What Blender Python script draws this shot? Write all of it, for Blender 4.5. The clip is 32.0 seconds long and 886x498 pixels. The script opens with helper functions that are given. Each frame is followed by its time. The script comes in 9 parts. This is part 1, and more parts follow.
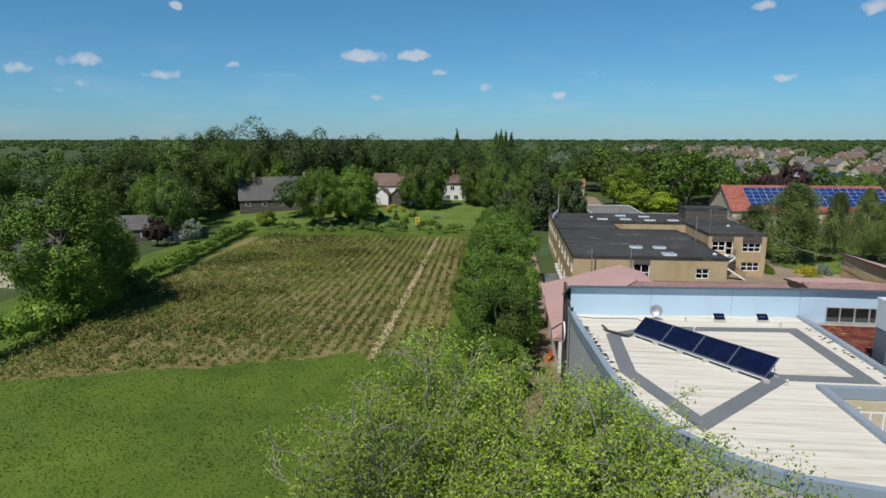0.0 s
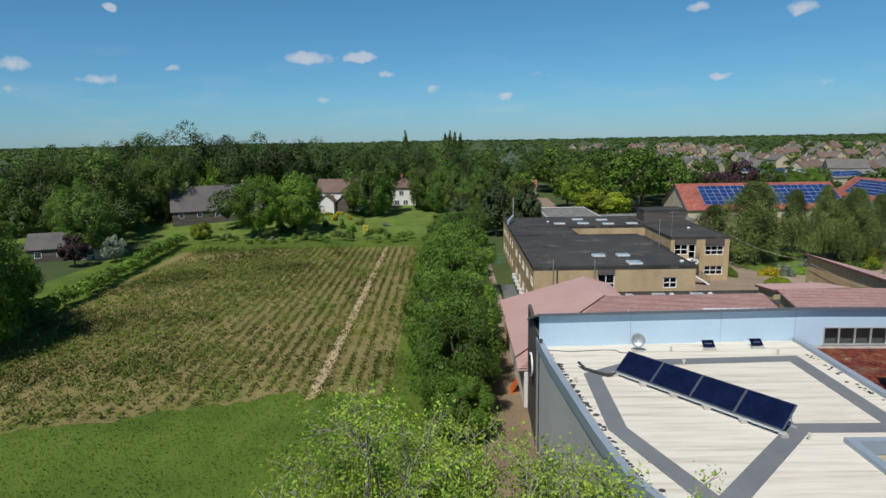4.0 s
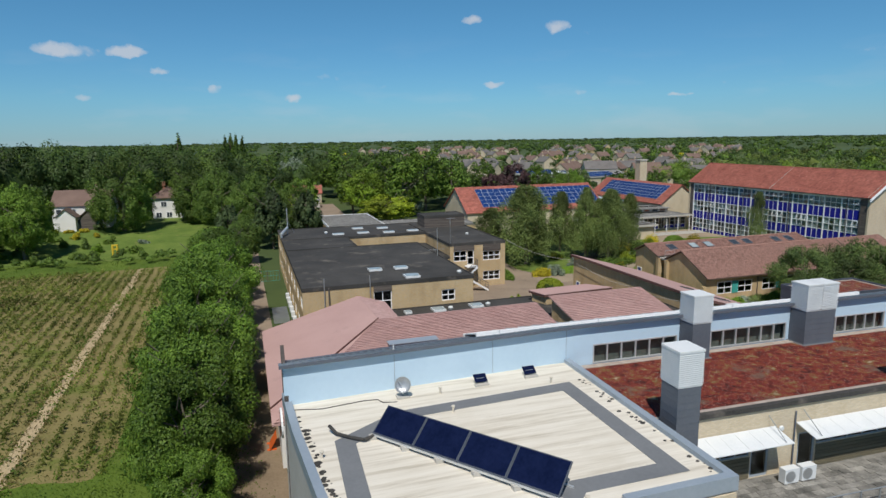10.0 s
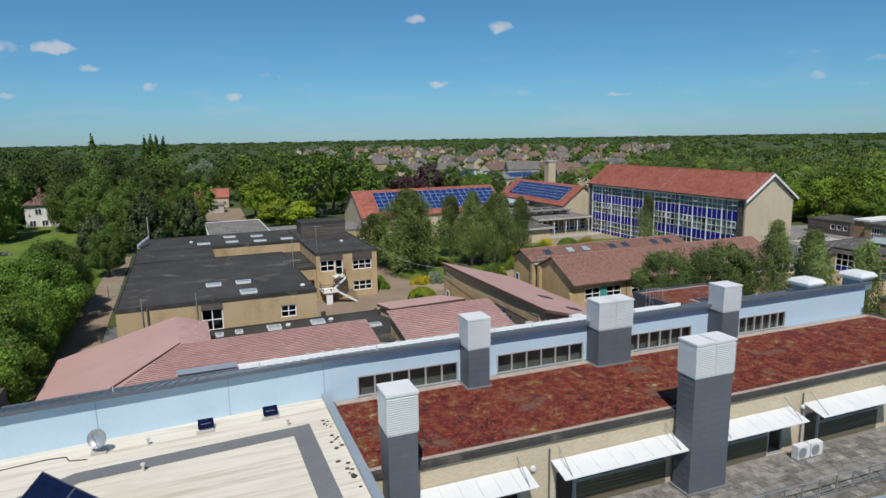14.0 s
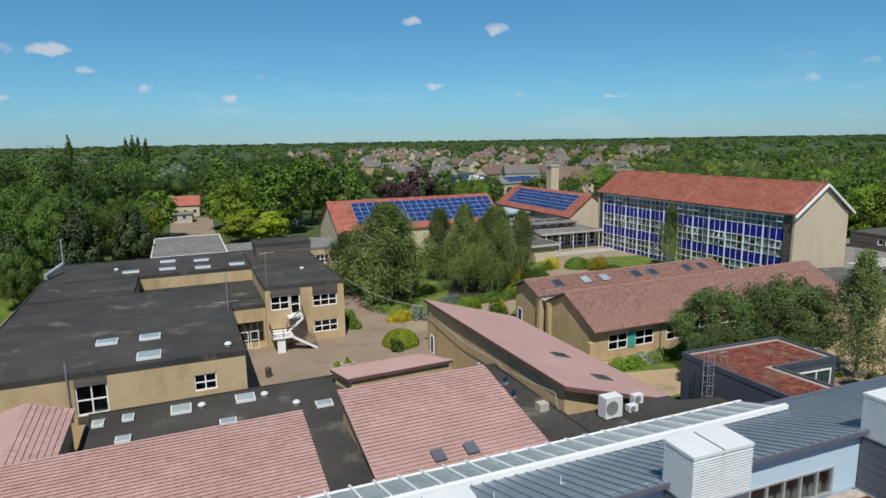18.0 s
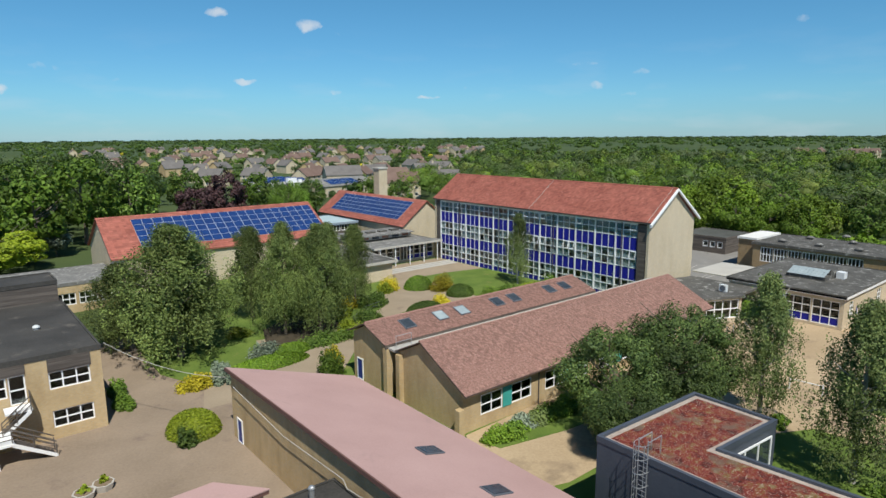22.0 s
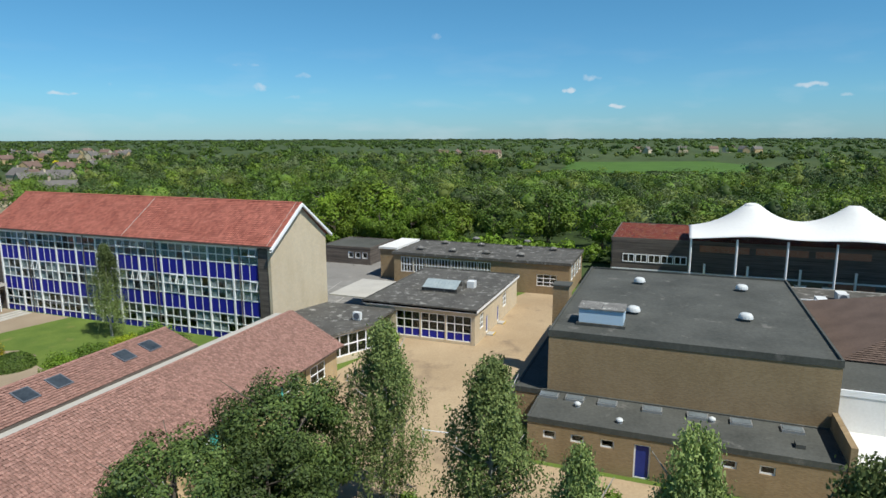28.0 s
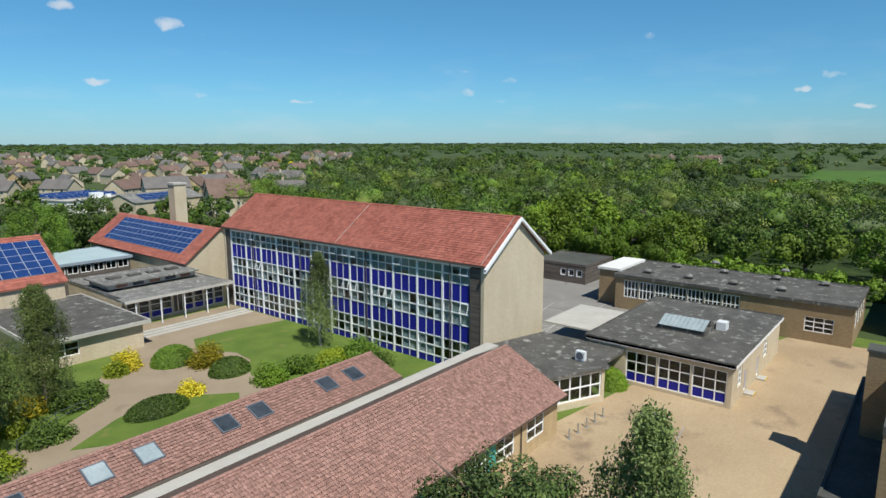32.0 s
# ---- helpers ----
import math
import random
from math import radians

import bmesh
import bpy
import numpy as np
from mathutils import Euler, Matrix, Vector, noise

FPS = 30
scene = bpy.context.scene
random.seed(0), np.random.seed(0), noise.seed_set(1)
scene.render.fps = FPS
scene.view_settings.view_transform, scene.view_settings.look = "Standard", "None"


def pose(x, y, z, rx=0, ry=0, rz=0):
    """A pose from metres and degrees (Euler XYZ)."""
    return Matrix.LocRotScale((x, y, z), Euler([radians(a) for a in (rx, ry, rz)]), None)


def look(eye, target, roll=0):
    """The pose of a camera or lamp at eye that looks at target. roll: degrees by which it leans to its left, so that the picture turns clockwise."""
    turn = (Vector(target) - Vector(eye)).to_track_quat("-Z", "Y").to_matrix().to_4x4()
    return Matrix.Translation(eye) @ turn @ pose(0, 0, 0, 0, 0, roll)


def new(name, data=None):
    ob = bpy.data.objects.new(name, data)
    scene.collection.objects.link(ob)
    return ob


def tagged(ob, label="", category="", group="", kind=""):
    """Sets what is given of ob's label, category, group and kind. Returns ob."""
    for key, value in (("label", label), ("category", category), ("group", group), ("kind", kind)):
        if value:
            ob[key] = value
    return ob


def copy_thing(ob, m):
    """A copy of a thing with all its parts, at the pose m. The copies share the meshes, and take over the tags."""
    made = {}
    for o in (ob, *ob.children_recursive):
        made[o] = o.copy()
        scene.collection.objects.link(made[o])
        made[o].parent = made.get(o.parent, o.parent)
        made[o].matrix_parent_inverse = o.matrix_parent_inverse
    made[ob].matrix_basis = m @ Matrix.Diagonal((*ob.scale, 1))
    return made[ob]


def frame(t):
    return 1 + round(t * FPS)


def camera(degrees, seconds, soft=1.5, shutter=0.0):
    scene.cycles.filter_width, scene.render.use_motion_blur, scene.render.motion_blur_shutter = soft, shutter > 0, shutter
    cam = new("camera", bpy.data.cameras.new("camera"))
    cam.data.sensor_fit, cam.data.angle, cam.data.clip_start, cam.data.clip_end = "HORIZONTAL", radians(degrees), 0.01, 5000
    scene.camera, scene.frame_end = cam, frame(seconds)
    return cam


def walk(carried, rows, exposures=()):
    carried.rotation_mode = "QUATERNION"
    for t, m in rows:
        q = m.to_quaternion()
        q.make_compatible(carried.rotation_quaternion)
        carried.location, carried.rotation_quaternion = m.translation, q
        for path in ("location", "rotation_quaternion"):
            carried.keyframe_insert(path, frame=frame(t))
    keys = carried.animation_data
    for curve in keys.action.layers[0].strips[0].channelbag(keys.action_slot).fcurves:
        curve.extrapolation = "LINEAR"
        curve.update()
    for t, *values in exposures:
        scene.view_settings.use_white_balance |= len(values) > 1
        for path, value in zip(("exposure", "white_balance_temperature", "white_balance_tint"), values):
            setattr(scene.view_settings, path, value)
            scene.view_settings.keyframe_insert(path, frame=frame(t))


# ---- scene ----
cam = camera(71.2, 32.0)
PATH = [
    (0, (-3.589, -10.769, 23.3), (-3.784, -8.811, 22.943), -0.0),
    (0.5, (-3.466, -10.107, 23.215), (-3.664, -8.147, 22.868), -0.6),
    (1, (-3.499, -9.166, 23.223), (-3.7, -7.206, 22.878), -0.9),
    (1.5, (-3.561, -8.052, 23.232), (-3.685, -6.086, 22.886), -0.9),
    (2, (-3.663, -6.927, 23.261), (-3.752, -4.96, 22.911), -0.9),
    (2.5, (-3.721, -5.803, 23.374), (-3.81, -3.835, 23.025), -0.9),
    (4.5, (-3.849, -1.409, 23.62), (-3.825, 0.559, 23.263), -1.1),
    (5, (-3.767, -0.249, 23.646), (-3.598, 1.711, 23.287), -1.1),
    (5.5, (-3.717, 0.003, 23.653), (-3.429, 1.949, 23.294), -1.1),
    (6, (-3.704, 0.087, 23.694), (-3.29, 2.01, 23.331), -1.0),
    (6.5, (-3.619, 0.211, 23.69), (-3.121, 2.113, 23.325), -1.0),
    (7, (-3.577, 0.426, 23.702), (-3.053, 2.321, 23.336), -0.9),
    (7.5, (-3.377, 1.049, 23.708), (-2.851, 2.944, 23.344), -0.9),
    (8, (-3.157, 1.919, 23.7), (-2.625, 3.812, 23.337), -0.9),
    (8.5, (-2.761, 3.219, 23.683), (-2.211, 5.108, 23.323), -0.9),
    (9, (-2.288, 4.302, 23.684), (-1.726, 6.188, 23.328), -0.9),
    (9.5, (-1.229, 5.067, 23.651), (-0.654, 6.949, 23.296), -0.8),
    (10, (0.653, 5.318, 23.723), (1.251, 7.193, 23.369), -0.8),
    (10.5, (3.096, 5.145, 23.868), (3.731, 7.008, 23.511), -1.0),
    (11, (5.807, 4.529, 23.997), (6.498, 6.372, 23.64), -1.0),
    (11.5, (7.716, 4.155, 24.164), (8.448, 5.982, 23.807), -1.0),
    (12, (9.499, 3.795, 24.168), (10.243, 5.617, 23.81), -1.0),
    (12.5, (10.736, 3.827, 24.125), (11.488, 5.646, 23.768), -0.9),
    (13, (11.681, 4.072, 24.094), (12.436, 5.889, 23.739), -0.8),
    (13.5, (12.722, 4.645, 24.125), (13.479, 6.461, 23.767), -0.9),
    (14, (13.645, 5.394, 24.116), (14.402, 7.21, 23.758), -0.9),
    (14.5, (14.736, 6.613, 24.163), (15.495, 8.429, 23.806), -0.8),
    (16.5, (19.384, 14.914, 24.141), (20.146, 16.729, 23.788), -1.0),
    (17, (20.691, 17.857, 24.131), (21.455, 19.671, 23.779), -0.8),
    (17.5, (21.693, 20.472, 24.178), (22.46, 22.285, 23.826), -0.8),
    (18, (22.888, 23.365, 24.162), (23.656, 25.178, 23.809), -0.9),
    (18.5, (23.905, 25.856, 24.138), (24.676, 27.667, 23.786), -0.8),
    (19, (24.869, 28.246, 24.106), (25.641, 30.057, 23.753), -0.6),
    (19.5, (25.989, 30.805, 24.135), (26.76, 32.616, 23.78), -0.6),
    (20, (26.89, 33.094, 24.106), (27.663, 34.904, 23.752), -0.6),
    (20.5, (27.928, 35.593, 24.11), (28.702, 37.403, 23.756), -0.6),
    (21, (28.945, 37.453, 24.234), (29.778, 39.236, 23.876), -0.6),
    (21.5, (30.032, 39.07, 24.261), (31.068, 40.743, 23.901), -0.5),
    (22, (31.297, 40.458, 24.2), (32.55, 41.975, 23.838), -0.4),
    (22.5, (32.517, 41.259, 24.18), (33.907, 42.651, 23.817), -0.3),
    (23, (33.615, 41.63, 24.157), (35.138, 42.875, 23.795), -0.4),
    (23.5, (34.462, 41.784, 24.252), (36.087, 42.892, 23.888), -0.3),
    (24, (35.456, 41.655, 24.359), (37.18, 42.601, 23.993), -0.2),
    (24.5, (36.254, 41.438, 24.255), (38.042, 42.257, 23.89), -0.2),
    (25, (36.921, 41.195, 24.295), (38.728, 41.971, 23.93), -0.2),
    (25.5, (38.034, 41.088, 24.331), (39.864, 41.807, 23.965), -0.2),
    (27.5, (46.404, 43.27, 24.345), (48.243, 43.971, 23.986), -0.1),
    (28, (49.742, 44.414, 24.437), (51.581, 45.114, 24.078), -0.2),
    (28.5, (52.802, 45.444, 24.432), (54.641, 46.145, 24.076), -0.2),
    (29, (55.688, 46.464, 24.478), (57.528, 47.166, 24.125), -0.2),
    (29.5, (57.029, 47.014, 24.418), (58.869, 47.715, 24.068), -0.2),
    (30, (57.793, 47.428, 24.455), (59.632, 48.132, 24.105), -0.2),
    (30.5, (58.268, 48.124, 24.398), (60.108, 48.828, 24.05), -0.1),
    (31, (58.42, 49.215, 24.507), (60.257, 49.925, 24.157), -0.1),
    (31.5, (58.165, 51.027, 24.563), (59.917, 51.924, 24.214), -0.1),
    (32, (57.904, 52.519, 24.58), (59.433, 53.762, 24.234), -0.1),
]
EXPOSURES = [(0.0, 0.0, 6350, 10), (6.0, -0.05, 6380, 10), (14.0, -0.05, 6420, 10), (17.0, 0.02, 6450, 9), (18.5, 0.12, 6440, 8), (20.0, 0.24, 6420, 7), (22.0, 0.24, 6420, 7), (25.0, 0.31, 6380, 7), (28.0, 0.29, 6380, 7), (32.0, 0.27, 6380, 7)]
walk(cam, [(t, look(eye, target, roll)) for t, eye, target, roll in PATH], EXPOSURES)

# ---- sky, sun and exposure ----
SUN_AZ, SUN_EL = radians(203.0), radians(56.0)      # clockwise from +y, and height
to_sun = Vector((math.sin(SUN_AZ) * math.cos(SUN_EL), math.cos(SUN_AZ) * math.cos(SUN_EL), math.sin(SUN_EL)))
sun = new("sun", bpy.data.lights.new("sun", "SUN"))
sun.data.energy, sun.data.angle, sun.data.color = 4.1, radians(0.53), (1.0, 0.95, 0.87)
sun.matrix_world = look(to_sun * 200, (0, 0, 0))
scene.view_settings.exposure = 0.0

world = bpy.data.worlds.new("world")
scene.world = world
world.use_nodes = True
wn, wl = world.node_tree.nodes, world.node_tree.links
sky = wn.new("ShaderNodeTexSky")
sky.sky_type, sky.sun_disc = "NISHITA", False
sky.sun_elevation, sky.sun_rotation = SUN_EL, SUN_AZ
sky.air_density, sky.dust_density, sky.ozone_density, sky.altitude = 1.0, 0.0, 5.0, 0
bg = wn["Background"]
bg.inputs["Strength"].default_value = 0.085


def wmath(op, a, b=None, c=None):
    n = wn.new("ShaderNodeMath")
    n.operation = op
    for k, v in enumerate((a, b, c)):
        if v is None:
            continue
        if isinstance(v, (int, float)):
            n.inputs[k].default_value = v
        else:
            wl.new(v, n.inputs[k])
    return n.outputs[0]


coord = wn.new("ShaderNodeTexCoord").outputs["Generated"]
sep = wn.new("ShaderNodeSeparateXYZ")
wl.new(coord, sep.inputs[0])
rag = wn.new("ShaderNodeTexNoise")
rag.inputs["Scale"].default_value, rag.inputs["Detail"].default_value = 55.0, 4.0
wl.new(coord, rag.inputs["Vector"])
rag_xyz = wn.new("ShaderNodeSeparateColor")
wl.new(rag.outputs["Color"], rag_xyz.inputs[0])
el = wmath("ARCSINE", sep.outputs[2])
az_c = wmath("ADD", wmath("ARCTAN2", sep.outputs[0], sep.outputs[1]), wmath("MULTIPLY_ADD", rag_xyz.outputs[0], 0.030, -0.015))
el_c = wmath("ADD", el, wmath("MULTIPLY_ADD", rag_xyz.outputs[1], 0.016, -0.008))
puff = wn.new("ShaderNodeTexNoise")
puff.inputs["Scale"].default_value, puff.inputs["Detail"].default_value = 30.0, 6.0
wl.new(coord, puff.inputs["Vector"])
wisp = wn.new("ShaderNodeTexNoise")
wisp.inputs["Scale"].default_value, wisp.inputs["Detail"].default_value = 9.0, 6.0
stretch = wn.new("ShaderNodeMapping")
stretch.inputs["Scale"].default_value = (1.0, 1.0, 4.0)
wl.new(coord, stretch.inputs["Vector"])
wl.new(stretch.outputs[0], wisp.inputs["Vector"])
# fair-weather clouds: azimuth, height, half width, half height (degrees), density
CLOUDS = [
    (-12.6, 7.0, 2.6, 0.65, 1.0), (-8.3, 7.1, 1.7, 0.55, 1.0), (-5.9, 5.7, 1.3, 0.33, 0.7), (-11.6, 3.6, 0.9, 0.28, 0.6), (-1.9, 4.2, 0.8, 0.42, 0.7), (4.6, 3.6, 1.0, 0.42, 0.9),
    (-28.0, 10.4, 0.8, 0.45, 0.8), (-39.5, 5.0, 1.4, 0.5, 0.9), (-35.0, 5.9, 2.0, 0.6, 0.9), (-29.2, 5.0, 1.8, 0.5, 0.9), (-23.9, 6.0, 1.0, 0.38, 0.8), (-36.7, 3.6, 0.9, 0.28, 0.5), (-35.1, 4.1, 0.8, 0.3, 0.5),
    (20.5, 10.1, 1.1, 0.5, 0.9), (27.9, 9.3, 1.3, 0.68, 1.0), (30.5, 8.8, 0.7, 0.38, 0.6), (8.0, 5.4, 1.7, 0.42, 0.45), (12.7, 4.4, 1.0, 0.38, 0.5), (22.4, 4.6, 1.2, 0.36, 0.7), (30.2, 3.9, 1.1, 0.33, 0.6),
    (52.4, 6.0, 1.5, 0.33, 0.45), (53.0, 4.2, 1.2, 0.42, 0.6), (57.0, 5.1, 1.2, 0.38, 0.7), (55.8, 3.4, 1.3, 0.3, 0.5), (69.0, 8.6, 1.3, 0.45, 0.4), (80.5, 4.0, 0.8, 0.3, 0.9), (84.6, 2.5, 0.8, 0.28, 0.9), (82.0, 4.9, 1.3, 0.34, 0.5),
    (38.2, 3.3, 1.4, 0.22, 0.5), (41.8, 4.2, 0.8, 0.22, 0.4), (99.1, 3.9, 1.6, 0.33, 0.95), (101.5, 3.1, 0.9, 0.27, 0.7),
]
mask = None
for ca, ce, wa, we, dens in CLOUDS:
    da = wmath("DIVIDE", wmath("SUBTRACT", az_c, radians(ca)), radians(wa))
    de = wmath("DIVIDE", wmath("SUBTRACT", el_c, radians(ce)), radians(we))
    d2 = wmath("ADD", wmath("MULTIPLY", da, da), wmath("MULTIPLY", de, de))
    m = wmath("MULTIPLY", wmath("SMOOTH_MAX", wmath("SUBTRACT", 1.0, d2), 0.0, 0.2), dens)
    mask = m if mask is None else wmath("ADD", mask, m)
ragged = wmath("MULTIPLY", wmath("MULTIPLY_ADD", puff.outputs["Fac"], 3.0, -1.5), wmath("MINIMUM", wmath("MULTIPLY", mask, 3.0), 1.0))
fluff = wmath("MULTIPLY", wmath("MAXIMUM", wmath("ADD", wmath("MULTIPLY_ADD", mask, 1.3, -0.35), ragged), 0.0), 0.8)
fluff = wmath("MINIMUM", fluff, 0.72)
haze = wn.new("ShaderNodeMapRange")
haze.inputs["From Min"].default_value, haze.inputs["From Max"].default_value = 0.52, 0.80
haze.inputs["To Max"].default_value = 0.22
wl.new(wisp.outputs["Fac"], haze.inputs["Value"])
low = wn.new("ShaderNodeMapRange")
low.inputs["From Min"].default_value, low.inputs["From Max"].default_value = 0.02, 0.16
low.inputs["To Min"].default_value, low.inputs["To Max"].default_value = 1.0, 0.0
wl.new(el, low.inputs["Value"])
cover = wmath("MINIMUM", wmath("ADD", fluff, wmath("MULTIPLY", haze.outputs[0], low.outputs[0])), 0.9)
cmix = wn.new("ShaderNodeMix")
cmix.data_type = "RGBA"
wl.new(cover, cmix.inputs["Factor"])
tint = wn.new("ShaderNodeMix")
tint.data_type, tint.blend_type = "RGBA", "MULTIPLY"
tint.inputs["Factor"].default_value = 1.0
air = wn.new("ShaderNodeValToRGB")
stops = [(0.0, (0.40, 0.655, 0.97)), (0.10, (0.46, 0.79, 1.0)), (0.45, (0.50, 0.92, 0.99)), (0.75, (0.45, 0.70, 0.80)), (1.0, (0.40, 0.62, 0.72))]
while len(air.color_ramp.elements) < len(stops):
    air.color_ramp.elements.new(0.5)
for e_, (p_, c_) in zip(air.color_ramp.elements, stops):
    e_.position, e_.color = p_, (*c_, 1)
wl.new(wmath("DIVIDE", el, 0.6), air.inputs[0])
wl.new(air.outputs[0], tint.inputs["B"])
wl.new(sky.outputs[0], tint.inputs["A"])
wl.new(tint.outputs["Result"], cmix.inputs["A"])
cmix.inputs["B"].default_value = (7.0, 7.3, 7.8, 1)
wl.new(cmix.outputs["Result"], bg.inputs["Color"])


# ---- materials ----
def material(name, rough=0.8, metal=0.0):
    mat = bpy.data.materials.new(name)
    mat.use_nodes = True
    bsdf = mat.node_tree.nodes["Principled BSDF"]
    bsdf.inputs["Roughness"].default_value = rough
    bsdf.inputs["Metallic"].default_value = metal
    bsdf.inputs["Specular IOR Level"].default_value = 0.3
    return mat, mat.node_tree.nodes, mat.node_tree.links, bsdf


def ramp(nodes, stops):
    r = nodes.new("ShaderNodeValToRGB")
    els = r.color_ramp.elements
    while len(els) < len(stops):
        els.new(0.5)
    for e, (p, c) in zip(els, stops):
        e.position, e.color = p, (*c, 1)
    return r


def noise_tex(nodes, links, scale, detail=4.0, vec=None, rough=0.55):
    n = nodes.new("ShaderNodeTexNoise")
    n.inputs["Scale"].default_value, n.inputs["Detail"].default_value, n.inputs["Roughness"].default_value = scale, detail, rough
    if vec is not None:
        links.new(vec, n.inputs["Vector"])
    return n.outputs["Fac"]


def mixc(nodes, links, fac, a, b, how="MIX"):
    m = nodes.new("ShaderNodeMix")
    m.data_type, m.blend_type = "RGBA", how
    for sock, v in (("Factor", fac), ("A", a), ("B", b)):
        if isinstance(v, (int, float)):
            m.inputs[sock].default_value = v
        elif isinstance(v, tuple):
            m.inputs[sock].default_value = (*v, 1)
        else:
            links.new(v, m.inputs[sock])
    return m.outputs["Result"]


def rough_mat(name, lo, hi, coarse=0.35, fine=6.0, rough=0.85, bump=0.25, metal=0.0, spots=None, spot_scale=1.2, island=0.0, spot_at=0.6, stretch=None):
    """Two-scale mottled surface in object space; spots: a third colour in patches; island: brightness change from piece to piece."""
    mat, n, l, b = material(name, rough, metal)
    vec = n.new("ShaderNodeNewGeometry")
    pos = vec.outputs["Position"]
    if stretch:
        mp = n.new("ShaderNodeMapping")
        mp.inputs["Scale"].default_value = stretch
        l.new(pos, mp.inputs["Vector"])
        pos = mp.outputs[0]
    big, small = noise_tex(n, l, coarse, 5, pos), noise_tex(n, l, fine, 6, pos)
    mixf = n.new("ShaderNodeMath")
    mixf.operation = "MULTIPLY_ADD"
    l.new(big, mixf.inputs[0])
    mixf.inputs[1].default_value = 0.6
    half = n.new("ShaderNodeMath")
    half.operation = "MULTIPLY"
    l.new(small, half.inputs[0])
    half.inputs[1].default_value = 0.4
    l.new(half.outputs[0], mixf.inputs[2])
    r = ramp(n, [(0.33, lo), (0.67, hi)])
    l.new(mixf.outputs[0], r.inputs[0])
    col = r.outputs[0]
    if spots:
        sp = ramp(n, [(spot_at, (0, 0, 0)), (min(spot_at + 0.12, 0.99), (1, 1, 1))])
        l.new(noise_tex(n, l, spot_scale, 6, pos, 0.65), sp.inputs[0])
        col = mixc(n, l, sp.outputs[0], col, spots)
    if island:
        mr = n.new("ShaderNodeMapRange")
        mr.inputs["To Min"].default_value, mr.inputs["To Max"].default_value = 1 - island, 1 + island
        l.new(vec.outputs["Random Per Island"], mr.inputs["Value"])
        col = mixc(n, l, 1.0, col, mr.outputs[0], "MULTIPLY")
    l.new(col, b.inputs["Base Color"])
    if bump:
        bm_ = n.new("ShaderNodeBump")
        bm_.inputs["Strength"].default_value, bm_.inputs["Distance"].default_value = bump, 0.03
        l.new(small, bm_.inputs["Height"])
        l.new(bm_.outputs[0], b.inputs["Normal"])
    return mat


def brick_mat(name, c1, c2, mortar, dirt):
    mat, n, l, b = material(name, 0.9)
    geo = n.new("ShaderNodeNewGeometry")
    s = n.new("ShaderNodeSeparateXYZ")
    l.new(geo.outputs["Position"], s.inputs[0])
    add = n.new("ShaderNodeMath")
    l.new(s.outputs[0], add.inputs[0])
    l.new(s.outputs[1], add.inputs[1])
    comb = n.new("ShaderNodeCombineXYZ")
    l.new(add.outputs[0], comb.inputs[0])
    l.new(s.outputs[2], comb.inputs[1])
    br = n.new("ShaderNodeTexBrick")
    br.inputs["Scale"].default_value = 1.0
    br.inputs["Brick Width"].default_value, br.inputs["Row Height"].default_value = 0.225, 0.075
    br.inputs["Mortar Size"].default_value, br.inputs["Bias"].default_value = 0.010, 0.0
    br.inputs["Color1"].default_value, br.inputs["Color2"].default_value, br.inputs["Mortar"].default_value = (*c1, 1), (*c2, 1), (*mortar, 1)
    l.new(comb.outputs[0], br.inputs["Vector"])
    stain = ramp(n, [(0.42, (1, 1, 1)), (0.75, dirt)])
    st = n.new("ShaderNodeMapping")
    st.inputs["Scale"].default_value = (1, 1, 0.35)
    l.new(geo.outputs["Position"], st.inputs["Vector"])
    l.new(noise_tex(n, l, 0.55, 6, st.outputs[0], 0.6), stain.inputs[0])
    col = mixc(n, l, 1.0, br.outputs["Color"], stain.outputs[0], "MULTIPLY")
    l.new(col, b.inputs["Base Color"])
    bm_ = n.new("ShaderNodeBump")
    bm_.inputs["Strength"].default_value, bm_.inputs["Distance"].default_value = 0.5, 0.01
    bm_.invert = True
    l.new(br.outputs["Fac"], bm_.inputs["Height"])
    l.new(bm_.outputs[0], b.inputs["Normal"])
    return mat


